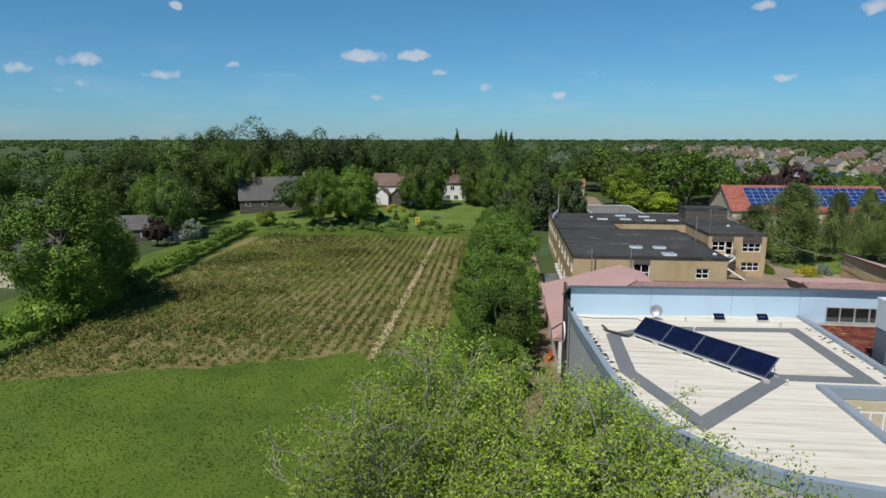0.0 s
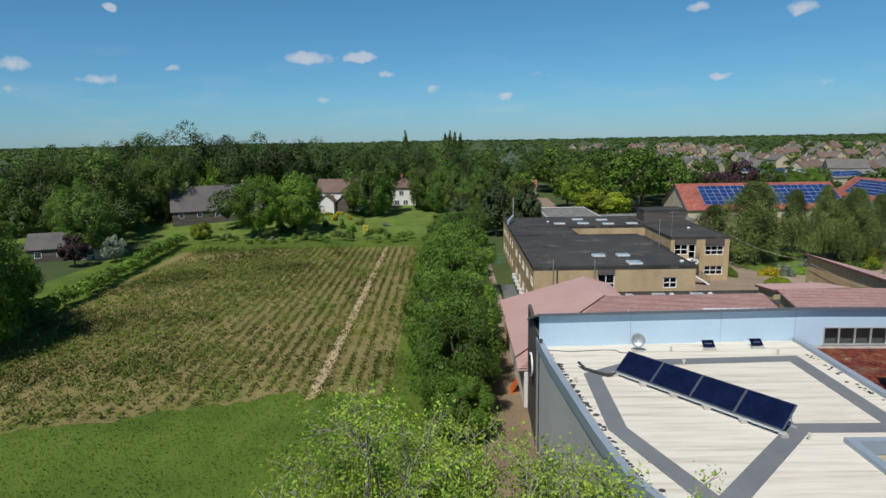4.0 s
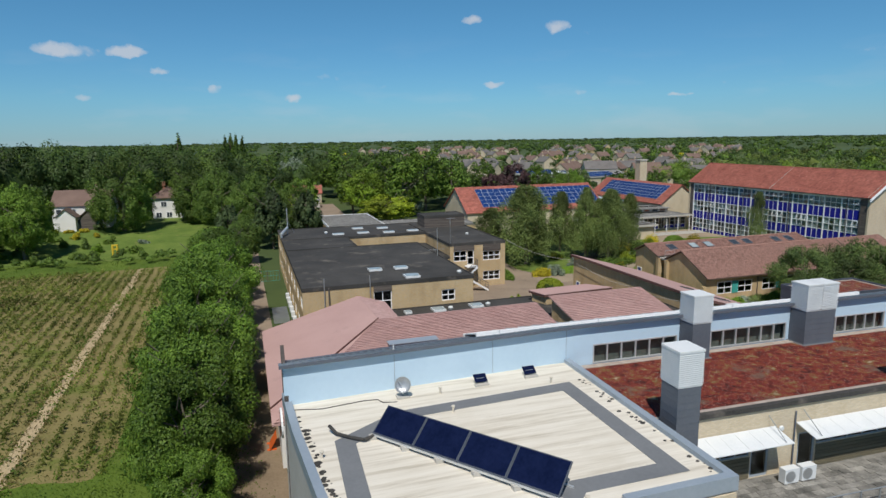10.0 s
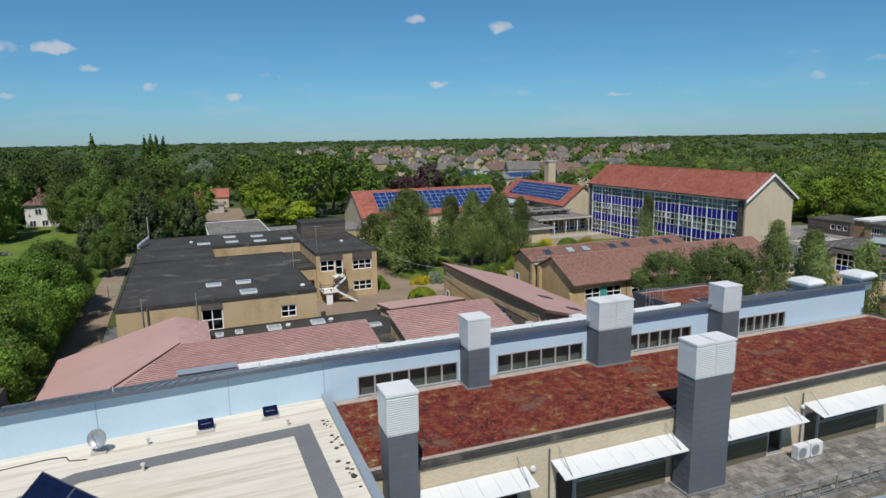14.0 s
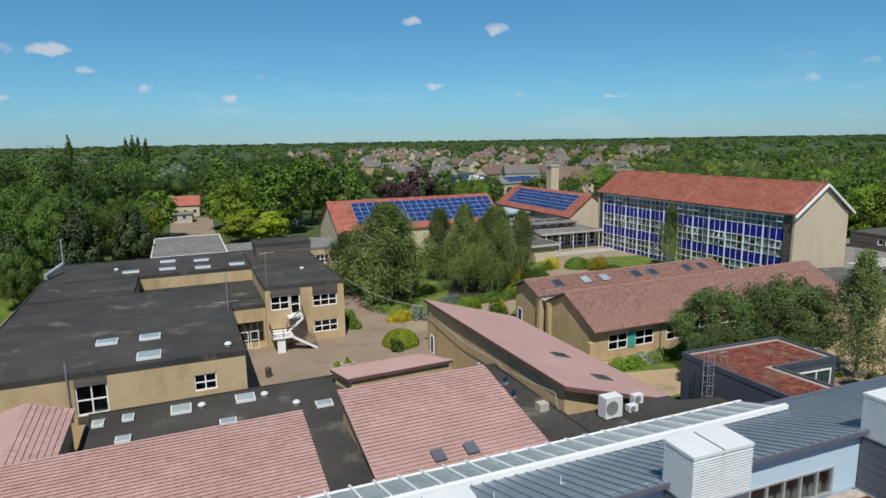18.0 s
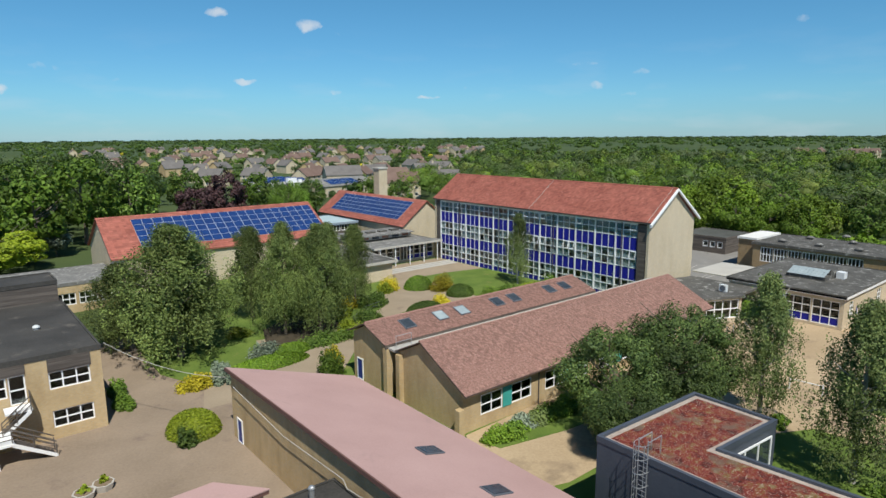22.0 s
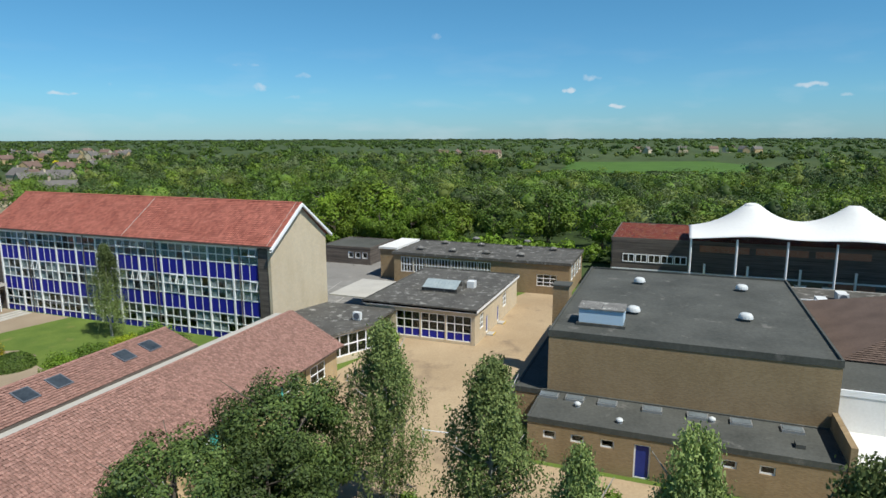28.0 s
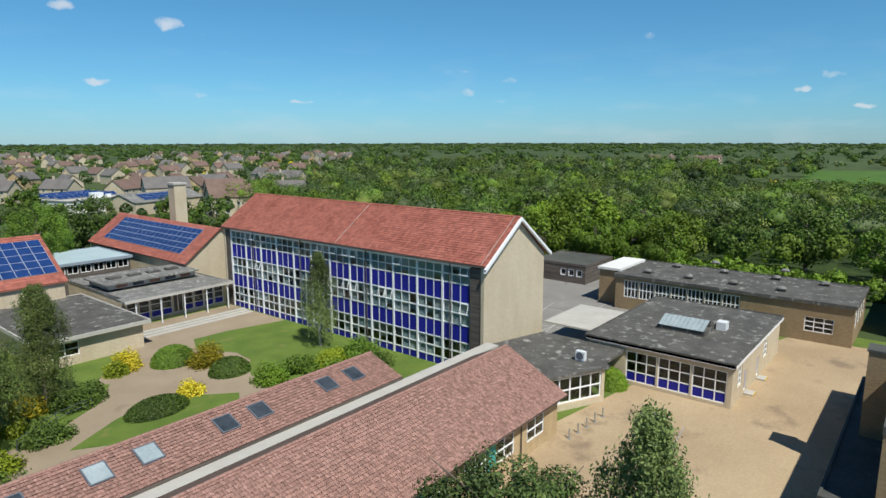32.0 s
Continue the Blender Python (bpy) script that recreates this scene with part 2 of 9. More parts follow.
def leaf_mat(name, dark, light, through_=0.3, spread=0.85):
    mat, n, l, b = material(name, 0.6)
    geo = n.new("ShaderNodeNewGeometry")
    obj = n.new("ShaderNodeObjectInfo")
    r = ramp(n, [(0.0, dark), (1.0, light)])
    big = noise_tex(n, l, 0.45, 3, geo.outputs["Position"])
    mixf = n.new("ShaderNodeMath")
    mixf.operation = "MULTIPLY_ADD"
    l.new(geo.outputs["Random Per Island"], mixf.inputs[0])
    mixf.inputs[1].default_value = spread
    off = n.new("ShaderNodeMath")
    off.operation = "MULTIPLY_ADD"
    l.new(big, off.inputs[0])
    off.inputs[1].default_value, off.inputs[2].default_value = 0.9, -0.38 + (0.85 - spread) * 0.45
    l.new(off.outputs[0], mixf.inputs[2])
    l.new(mixf.outputs[0], r.inputs[0])
    mr = n.new("ShaderNodeMapRange")
    mr.inputs["To Min"].default_value, mr.inputs["To Max"].default_value = 0.74, 1.25
    l.new(obj.outputs["Random"], mr.inputs["Value"])
    col = mixc(n, l, 1.0, r.outputs[0], mr.outputs[0], "MULTIPLY")
    drift = n.new("ShaderNodeMapRange")
    drift.inputs["From Min"].default_value, drift.inputs["From Max"].default_value = 0.36, 0.64
    drift.inputs["To Min"].default_value, drift.inputs["To Max"].default_value = 0.60, 1.40
    l.new(noise_tex(n, l, 0.075, 2, geo.outputs["Position"]), drift.inputs["Value"])
    col = mixc(n, l, 1.0, col, drift.outputs[0], "MULTIPLY")
    l.new(col, b.inputs["Base Color"])
    tr = n.new("ShaderNodeBsdfTranslucent")
    l.new(col, tr.inputs["Color"])
    ms = n.new("ShaderNodeMixShader")
    ms.inputs[0].default_value = through_ * 0.6
    l.new(b.outputs[0], ms.inputs[1])
    l.new(tr.outputs[0], ms.inputs[2])
    l.new(ms.outputs[0], n["Material Output"].inputs["Surface"])
    return mat


def glass_mat(name, tint, gloss=0.9):
    mat, n, l, b = material(name, 0.05)
    n.remove(b)
    tp = n.new("ShaderNodeBsdfTransparent")
    tp.inputs["Color"].default_value = (*tint, 1)
    gl = n.new("ShaderNodeBsdfGlossy")
    gl.inputs["Roughness"].default_value = 0.03
    gl.inputs["Color"].default_value = (gloss, gloss, gloss, 1)
    lw = n.new("ShaderNodeLayerWeight")
    lw.inputs["Blend"].default_value = 0.5
    pw = n.new("ShaderNodeMath")
    pw.operation = "POWER"
    l.new(lw.outputs["Facing"], pw.inputs[0])
    pw.inputs[1].default_value = 4.0
    fr = n.new("ShaderNodeMath")
    fr.operation = "MULTIPLY_ADD"
    l.new(pw.outputs[0], fr.inputs[0])
    fr.inputs[1].default_value, fr.inputs[2].default_value = 0.75, 0.04
    ms = n.new("ShaderNodeMixShader")
    l.new(fr.outputs[0], ms.inputs[0])
    l.new(tp.outputs[0], ms.inputs[1])
    l.new(gl.outputs[0], ms.inputs[2])
    l.new(ms.outputs[0], n["Material Output"].inputs["Surface"])
    return mat


def membrane_mat():
    """Off-white roofing sheet with soft dirt streaks along its laps and fine wrinkles."""
    mat, n, l, b = material("off-white roof membrane", 0.75)
    pos = n.new("ShaderNodeNewGeometry").outputs["Position"]
    st = n.new("ShaderNodeMapping")
    st.inputs["Scale"].default_value, st.inputs["Rotation"].default_value = (0.16, 2.6, 1.0), (0, 0, radians(-8))
    l.new(pos, st.inputs["Vector"])
    streak, big, fine = noise_tex(n, l, 1.0, 6, st.outputs[0], 0.65), noise_tex(n, l, 0.25, 5, pos), noise_tex(n, l, 5.0, 6, pos)
    r = ramp(n, [(0.30, (0.50, 0.45, 0.36)), (0.46, (0.68, 0.63, 0.53)), (0.62, (0.76, 0.715, 0.62)), (0.72, (0.60, 0.555, 0.46))])
    l.new(streak, r.inputs[0])
    sp = ramp(n, [(0.56, (0, 0, 0)), (0.72, (0.7, 0.7, 0.7))])
    l.new(big, sp.inputs[0])
    col = mixc(n, l, sp.outputs[0], r.outputs[0], (0.60, 0.55, 0.45))
    l.new(col, b.inputs["Base Color"])
    bp = n.new("ShaderNodeBump")
    bp.inputs["Strength"].default_value, bp.inputs["Distance"].default_value = 0.6, 0.04
    l.new(streak, bp.inputs["Height"])
    l.new(bp.outputs[0], b.inputs["Normal"])
    return mat


def sedum_mat(name="red sedum mat", dry=0.60, grit=0.62):
    """Matted sedum: dark red, rust and olive clumps with pale dry tips and bare grit."""
    mat, n, l, b = material(name, 0.95)
    pos = n.new("ShaderNodeNewGeometry").outputs["Position"]
    big, mid, fine = noise_tex(n, l, 0.40, 5, pos, 0.65), noise_tex(n, l, 1.5, 8, pos, 0.78), noise_tex(n, l, 11.0, 4, pos, 0.7)
    base = ramp(n, [(0.36, (0.025, 0.010, 0.008)), (0.45, (0.105, 0.015, 0.010)), (0.53, (0.205, 0.032, 0.020)), (0.60, (0.13, 0.10, 0.022)), (0.68, (0.45, 0.36, 0.27))])
    l.new(mid, base.inputs[0])
    tips = ramp(n, [(grit, (0, 0, 0)), (grit + 0.04, (1, 1, 1))])
    l.new(fine, tips.inputs[0])
    col = mixc(n, l, tips.outputs[0], base.outputs[0], (0.60, 0.50, 0.43))
    bare = ramp(n, [(dry, (0, 0, 0)), (dry + 0.08, (0.85, 0.85, 0.85))])
    l.new(big, bare.inputs[0])
    col = mixc(n, l, bare.outputs[0], col, (0.15, 0.105, 0.075))
    l.new(col, b.inputs["Base Color"])
    bp = n.new("ShaderNodeBump")
    bp.inputs["Strength"].default_value, bp.inputs["Distance"].default_value = 1.0, 0.08
    l.new(mid, bp.inputs["Height"])
    l.new(bp.outputs[0], b.inputs["Normal"])
    return mat


M = {}
M["brick_buff"] = brick_mat("buff brick", (0.52, 0.37, 0.185), (0.60, 0.44, 0.235), (0.50, 0.42, 0.30), (0.72, 0.68, 0.62))
M["brick_pale"] = brick_mat("pale buff brick", (0.57, 0.47, 0.32), (0.67, 0.57, 0.41), (0.54, 0.48, 0.38), (0.88, 0.86, 0.82))
M["brick_brown"] = brick_mat("brown brick", (0.29, 0.205, 0.110), (0.38, 0.275, 0.155), (0.29, 0.235, 0.16), (0.82, 0.80, 0.76))
M["brick_red"] = brick_mat("red brick", (0.30, 0.10, 0.06), (0.36, 0.14, 0.08), (0.35, 0.28, 0.22), (0.7, 0.7, 0.65))
M["render_blue"] = rough_mat("pale blue cladding", (0.47, 0.62, 0.74), (0.52, 0.67, 0.79), 0.2, 3, 0.5, 0.03)
M["render_grey"] = rough_mat("grey render", (0.42, 0.41, 0.38), (0.52, 0.50, 0.47), 0.3, 4, 0.9, 0.1)
M["render_white"] = rough_mat("white render", (0.68, 0.67, 0.63), (0.80, 0.79, 0.76), 0.25, 5, 0.9, 0.1)
M["slate_clad"] = rough_mat("dark grey cladding", (0.10, 0.115, 0.14), (0.135, 0.15, 0.175), 0.4, 8, 0.5, 0.08)
M["zinc"] = rough_mat("zinc standing seam", (0.26, 0.315, 0.365), (0.33, 0.385, 0.43), 0.25, 4, 0.42, 0.05, 0.35)
M["sheet_blue"] = rough_mat("pale blue roof sheet", (0.36, 0.47, 0.50), (0.46, 0.56, 0.58), 0.3, 5, 0.6, 0.05)
M["zinc_edge"] = rough_mat("painted metal coping", (0.30, 0.36, 0.42), (0.36, 0.42, 0.48), 0.3, 5, 0.5, 0.03, 0.2)
M["membrane"] = membrane_mat()
M["membrane_grey"] = rough_mat("grey roof walkway strip", (0.155, 0.165, 0.175), (0.20, 0.21, 0.22), 0.5, 5, 0.85, 0.1)
M["felt"] = rough_mat("black roofing felt", (0.032, 0.031, 0.029), (0.078, 0.074, 0.068), 0.22, 6, 0.85, 0.25, 0, (0.15, 0.135, 0.115), 0.3, 0, 0.57)
M["felt_grey"] = rough_mat("weathered grey roofing felt", (0.060, 0.058, 0.052), (0.135, 0.130, 0.118), 0.45, 5, 0.9, 0.25, 0, (0.33, 0.325, 0.30), 1.1, 0, 0.56)
M["felt_gym"] = rough_mat("dark grey green roofing felt", (0.054, 0.057, 0.051), (0.112, 0.115, 0.103), 0.22, 4, 0.9, 0.3, 0, (0.165, 0.16, 0.145), 0.5, 0, 0.60)
M["lichen"] = rough_mat("lichen-spotted asbestos sheet", (0.12, 0.118, 0.110), (0.26, 0.255, 0.24), 0.5, 5, 0.95, 0.3, 0, (0.52, 0.51, 0.47), 1.8, 0, 0.56)
M["sedum"] = sedum_mat()
M["sedum_dry"] = sedum_mat("patchy dry sedum", 0.54, 0.585)
M["grass_blade"] = leaf_mat("meadow grass blades", (0.095, 0.165, 0.018), (0.175, 0.265, 0.034), 0.6, 0.5)
M["moss_pale"] = rough_mat("pale moss and gravel", (0.30, 0.24, 0.20), (0.50, 0.44, 0.38), 2, 14, 0.95, 0.8)
M["pink"] = rough_mat("pink mineral roofing", (0.43, 0.275, 0.250), (0.51, 0.335, 0.308), 0.2, 9, 0.9, 0.12, 0, (0.39, 0.26, 0.24), 0.3)
M["pink_edge"] = rough_mat("dark maroon roof trim", (0.13, 0.065, 0.055), (0.17, 0.09, 0.075), 0.5, 6, 0.8, 0.1)
M["tile_pink"] = rough_mat("pink concrete roof tile", (0.42, 0.262, 0.238), (0.52, 0.345, 0.318), 0.35, 8, 0.85, 0.15, 0, (0.37, 0.24, 0.22), 0.8, 0.08)
M["tile_red"] = rough_mat("red clay roof tile", (0.30, 0.095, 0.068), (0.43, 0.155, 0.115), 0.35, 9, 0.85, 0.2, 0, (0.47, 0.21, 0.165), 1.6, 0.22, 0.6)
M["tile_mixed"] = rough_mat("weathered brindled clay tile", (0.20, 0.105, 0.082), (0.42, 0.250, 0.205), 6.0, 18, 0.9, 0.3, 0, (0.58, 0.46, 0.39), 9.0, 0.22, 0.60)
M["tile_brown"] = rough_mat("brown roof tile", (0.095, 0.068, 0.054), (0.155, 0.110, 0.088), 0.4, 7, 0.9, 0.2, island=0.2)
M["tile_grey"] = rough_mat("grey roof tile", (0.085, 0.08, 0.08), (0.15, 0.14, 0.13), 0.3, 6, 0.9, 0.2, island=0.15)
M["white"] = rough_mat("white painted frame", (0.80, 0.81, 0.81), (0.87, 0.88, 0.88), 1, 9, 0.4, 0.03)
M["white_metal"] = rough_mat("white louvre metal", (0.66, 0.69, 0.70), (0.76, 0.78, 0.78), 0.8, 9, 0.5, 0.05)
M["grey_metal"] = rough_mat("galvanised steel", (0.38, 0.40, 0.41), (0.50, 0.52, 0.53), 1.0, 9, 0.4, 0.05, 0.6)
M["dark"] = rough_mat("pale interior lining", (0.13, 0.135, 0.12), (0.21, 0.215, 0.195), 0.5, 4, 0.9, 0)
M["blue_panel"] = rough_mat("royal blue enamel panel", (0.010, 0.012, 0.25), (0.016, 0.020, 0.33), 0.3, 4, 0.5, 0.02)
M["blue_door"] = rough_mat("blue painted door", (0.02, 0.035, 0.22), (0.03, 0.05, 0.28), 0.6, 5, 0.4, 0.02)
M["teal"] = rough_mat("teal panel", (0.05, 0.33, 0.29), (0.07, 0.40, 0.35), 0.6, 5, 0.5, 0.02)
M["solar"] = rough_mat("dark blue solar cell", (0.004, 0.007, 0.028), (0.008, 0.013, 0.046), 1.5, 6, 0.12, 0)
M["slate_dark"] = rough_mat("blue-black cladding", (0.060, 0.072, 0.095), (0.085, 0.098, 0.122), 0.4, 8, 0.5, 0.08)
M["tile_slate"] = rough_mat("weathered grey concrete tile", (0.120, 0.112, 0.106), (0.195, 0.180, 0.168), 0.3, 6, 0.9, 0.2, island=0.15)
M["tile_umber"] = rough_mat("weathered brown concrete tile", (0.140, 0.092, 0.074), (0.215, 0.146, 0.118), 0.3, 6, 0.9, 0.2, island=0.15)
M["solar_blue"] = rough_mat("blue solar cell", (0.012, 0.035, 0.13), (0.022, 0.06, 0.20), 0.8, 6, 0.15, 0)
M["alu"] = rough_mat("aluminium", (0.55, 0.57, 0.58), (0.68, 0.70, 0.71), 1, 9, 0.35, 0.02, 0.5)
M["glass"] = glass_mat("window glass", (0.74, 0.79, 0.79))
M["rooflight"] = rough_mat("dusty rooflight glazing", (0.26, 0.32, 0.34), (0.40, 0.46, 0.47), 0.8, 5, 0.2, 0.02)
M["rooflight_mid"] = rough_mat("grimy rooflight glazing", (0.10, 0.12, 0.13), (0.20, 0.23, 0.24), 0.8, 5, 0.45, 0.02)
M["rooflight_dark"] = rough_mat("dark rooflight glazing", (0.03, 0.04, 0.05), (0.07, 0.085, 0.10), 0.8, 5, 0.1, 0.0)
M["tan_yard"] = rough_mat("sandy resin paving", (0.34, 0.248, 0.148), (0.50, 0.385, 0.245), 0.09, 5, 0.95, 0.3, 0, (0.255, 0.19, 0.125), 0.17, 0, 0.54)
M["path"] = rough_mat("brown gritted path", (0.265, 0.210, 0.145), (0.360, 0.290, 0.205), 0.2, 7, 0.95, 0.25, 0, (0.25, 0.19, 0.14), 0.3)
# dark brown that carries the birches' shade in its base colour
M["bed"] = rough_mat("dark ground with birch shade", (0.040, 0.033, 0.022), (0.090, 0.072, 0.045), 0.6, 9, 0.95, 0.8, 0, (0.06, 0.10, 0.02), 0.5)
# green kept very dark so the canopy's shade is in the colour
M["undergrowth"] = rough_mat("woodland floor with shade in its colour", (0.018, 0.034, 0.008), (0.045, 0.075, 0.016), 0.3, 3, 0.95, 0.8)
# flat grey standing in for the dim light of the clerestory room
M["room"] = rough_mat("grey backing for a dim room", (0.11, 0.12, 0.105), (0.22, 0.23, 0.205), 0.8, 3, 0.9, 0)
M["yard"] = rough_mat("worn brown tarmac", (0.230, 0.178, 0.128), (0.320, 0.250, 0.184), 0.2, 5, 0.95, 0.2, 0, (0.20, 0.15, 0.12), 0.35)
M["asphalt"] = rough_mat("grey playground asphalt", (0.20, 0.19, 0.175), (0.27, 0.26, 0.24), 0.2, 6, 0.95, 0.2, 0, (0.33, 0.31, 0.28), 0.4)
M["terrace"] = rough_mat("weathered terrace slab", (0.090, 0.088, 0.080), (0.34, 0.325, 0.29), 1.1, 16, 0.95, 0.5, 0, (0.46, 0.44, 0.38), 4.5, 0.30, 0.60)
M["board"] = rough_mat("olive-brown stained board", (0.11, 0.095, 0.060), (0.20, 0.175, 0.115), 1.0, 6, 0.8, 0.3, stretch=(0.12, 0.12, 3.5))
M["leaf_ash"] = leaf_mat("young ash leaves", (0.105, 0.165, 0.018), (0.26, 0.35, 0.045), 0.38)
M["concrete"] = rough_mat("concrete", (0.42, 0.40, 0.36), (0.52, 0.50, 0.45), 0.5, 6, 0.9, 0.2)
M["dirt"] = rough_mat("dry dirt path", (0.165, 0.120, 0.075), (0.265, 0.200, 0.132), 0.3, 5, 0.95, 0.3, 0, (0.10, 0.12, 0.03), 0.5, 0, 0.62)
M["timber"] = rough_mat("weathered dark timber", (0.050, 0.042, 0.038), (0.175, 0.150, 0.130), 1.0, 5, 0.85, 0.4, stretch=(0.12, 0.12, 3.5))
M["tent"] = rough_mat("white tensile fabric", (0.72, 0.72, 0.70), (0.80, 0.80, 0.78), 0.2, 3, 0.6, 0.02)
M["lawn"] = rough_mat("mown lawn", (0.075, 0.130, 0.020), (0.155, 0.215, 0.040), 0.3, 12, 0.95, 0.8, 0, (0.20, 0.20, 0.06), 0.4)
M["far_grass"] = rough_mat("young green crop", (0.052, 0.115, 0.014), (0.090, 0.170, 0.026), 0.05, 6, 0.95, 0.3)
M["meadow"] = rough_mat("rough grass", (0.050, 0.095, 0.010), (0.140, 0.200, 0.024), 0.12, 11, 0.95, 1.0, 0, (0.15, 0.18, 0.045), 0.15)
M["soil"] = rough_mat("dry tilled soil with weeds", (0.150, 0.134, 0.044), (0.280, 0.226, 0.094), 0.12, 3.5, 0.95, 0.6, 0, (0.130, 0.155, 0.030), 0.16, 0, 0.52)
M["land"] = rough_mat("far fields", (0.035, 0.062, 0.018), (0.085, 0.115, 0.035), 0.006, 0.08, 0.95, 0, 0, (0.10, 0.12, 0.04), 0.01)
M["straw"] = rough_mat("trodden straw track", (0.36, 0.275, 0.155), (0.52, 0.41, 0.25), 0.8, 9, 0.95, 0.5, 0, (0.22, 0.21, 0.08), 0.9, 0, 0.60)
M["bark"] = rough_mat("bark", (0.10, 0.085, 0.065), (0.19, 0.165, 0.13), 2, 14, 0.95, 0.5)
M["bark_pale"] = rough_mat("pale birch bark", (0.30, 0.28, 0.25), (0.50, 0.48, 0.44), 2, 9, 0.9, 0.3)
M["blind"] = rough_mat("pale roller blind", (0.52, 0.57, 0.59), (0.66, 0.71, 0.72), 0.5, 4, 0.8, 0)
M["blind_blue"] = rough_mat("blue-grey roller blind", (0.36, 0.47, 0.52), (0.48, 0.58, 0.62), 0.5, 4, 0.8, 0)
M["twig"] = rough_mat("pale lichen-grey twigs", (0.19, 0.17, 0.135), (0.34, 0.315, 0.255), 2, 14, 0.95, 0.3)
M["vent_white"] = rough_mat("weathered pale vent plastic", (0.55, 0.58, 0.58), (0.70, 0.72, 0.71), 2, 9, 0.5, 0.03)
M["orange"] = rough_mat("orange plastic", (0.55, 0.10, 0.02), (0.65, 0.14, 0.03), 1, 6, 0.5, 0.02)
M["yellow"] = rough_mat("yellow plastic", (0.60, 0.42, 0.03), (0.68, 0.48, 0.05), 1, 6, 0.5, 0.02)
M["leaf_mid"] = leaf_mat("green leaves", (0.058, 0.112, 0.014), (0.175, 0.280, 0.032), 0.35)
M["leaf_row"] = leaf_mat("mid-green leaves", (0.050, 0.110, 0.013), (0.185, 0.300, 0.036), 0.33)
M["leaf_round"] = leaf_mat("grey-green leaves", (0.032, 0.062, 0.018), (0.125, 0.178, 0.044), 0.3)
M["canopy_mid"] = leaf_mat("woodland leaves", (0.046, 0.090, 0.014), (0.150, 0.235, 0.030), 0.3, 0.34)
M["canopy_dark"] = leaf_mat("dark woodland leaves", (0.026, 0.054, 0.013), (0.085, 0.138, 0.028), 0.25, 0.34)
M["canopy_olive"] = leaf_mat("olive woodland leaves", (0.075, 0.105, 0.020), (0.205, 0.250, 0.048), 0.3, 0.34)
M["canopy_bright"] = leaf_mat("fresh woodland leaves", (0.080, 0.140, 0.014), (0.215, 0.305, 0.032), 0.35, 0.34)
M["canopy_grey"] = leaf_mat("grey-green willow leaves", (0.070, 0.100, 0.040), (0.180, 0.225, 0.090), 0.3, 0.34)
M["leaf_garden"] = leaf_mat("garden tree leaves", (0.072, 0.108, 0.028), (0.225, 0.285, 0.078), 0.36)
M["leaf_dark"] = leaf_mat("dark green leaves", (0.040, 0.080, 0.014), (0.135, 0.205, 0.032), 0.3)
M["leaf_bright"] = leaf_mat("bright green leaves", (0.075, 0.145, 0.012), (0.205, 0.320, 0.030), 0.35)
M["leaf_birch"] = leaf_mat("grey-green birch leaves", (0.108, 0.155, 0.046), (0.270, 0.340, 0.110), 0.38)
M["leaf_yellow"] = leaf_mat("golden yellow leaves", (0.32, 0.28, 0.018), (0.62, 0.52, 0.035))
M["leaf_sunny"] = leaf_mat("light spring leaves", (0.10, 0.175, 0.014), (0.25, 0.36, 0.032), 0.35)
M["leaf_lime"] = leaf_mat("yellow-green leaves", (0.14, 0.20, 0.014), (0.32, 0.38, 0.025), 0.32)
M["leaf_purple"] = leaf_mat("dark purple leaves", (0.030, 0.016, 0.018), (0.095, 0.050, 0.050))
M["leaf_silver"] = leaf_mat("silver grey leaves", (0.13, 0.17, 0.115), (0.30, 0.36, 0.26))
M["leaf_pine"] = leaf_mat("blue-green needles", (0.030, 0.055, 0.020), (0.100, 0.145, 0.048), 0.25)
M["crop"] = leaf_mat("crop leaves", (0.095, 0.130, 0.022), (0.275, 0.310, 0.062), 0.38)
M["weed"] = leaf_mat("dry weeds", (0.16, 0.145, 0.040), (0.37, 0.31, 0.115), 0.3)


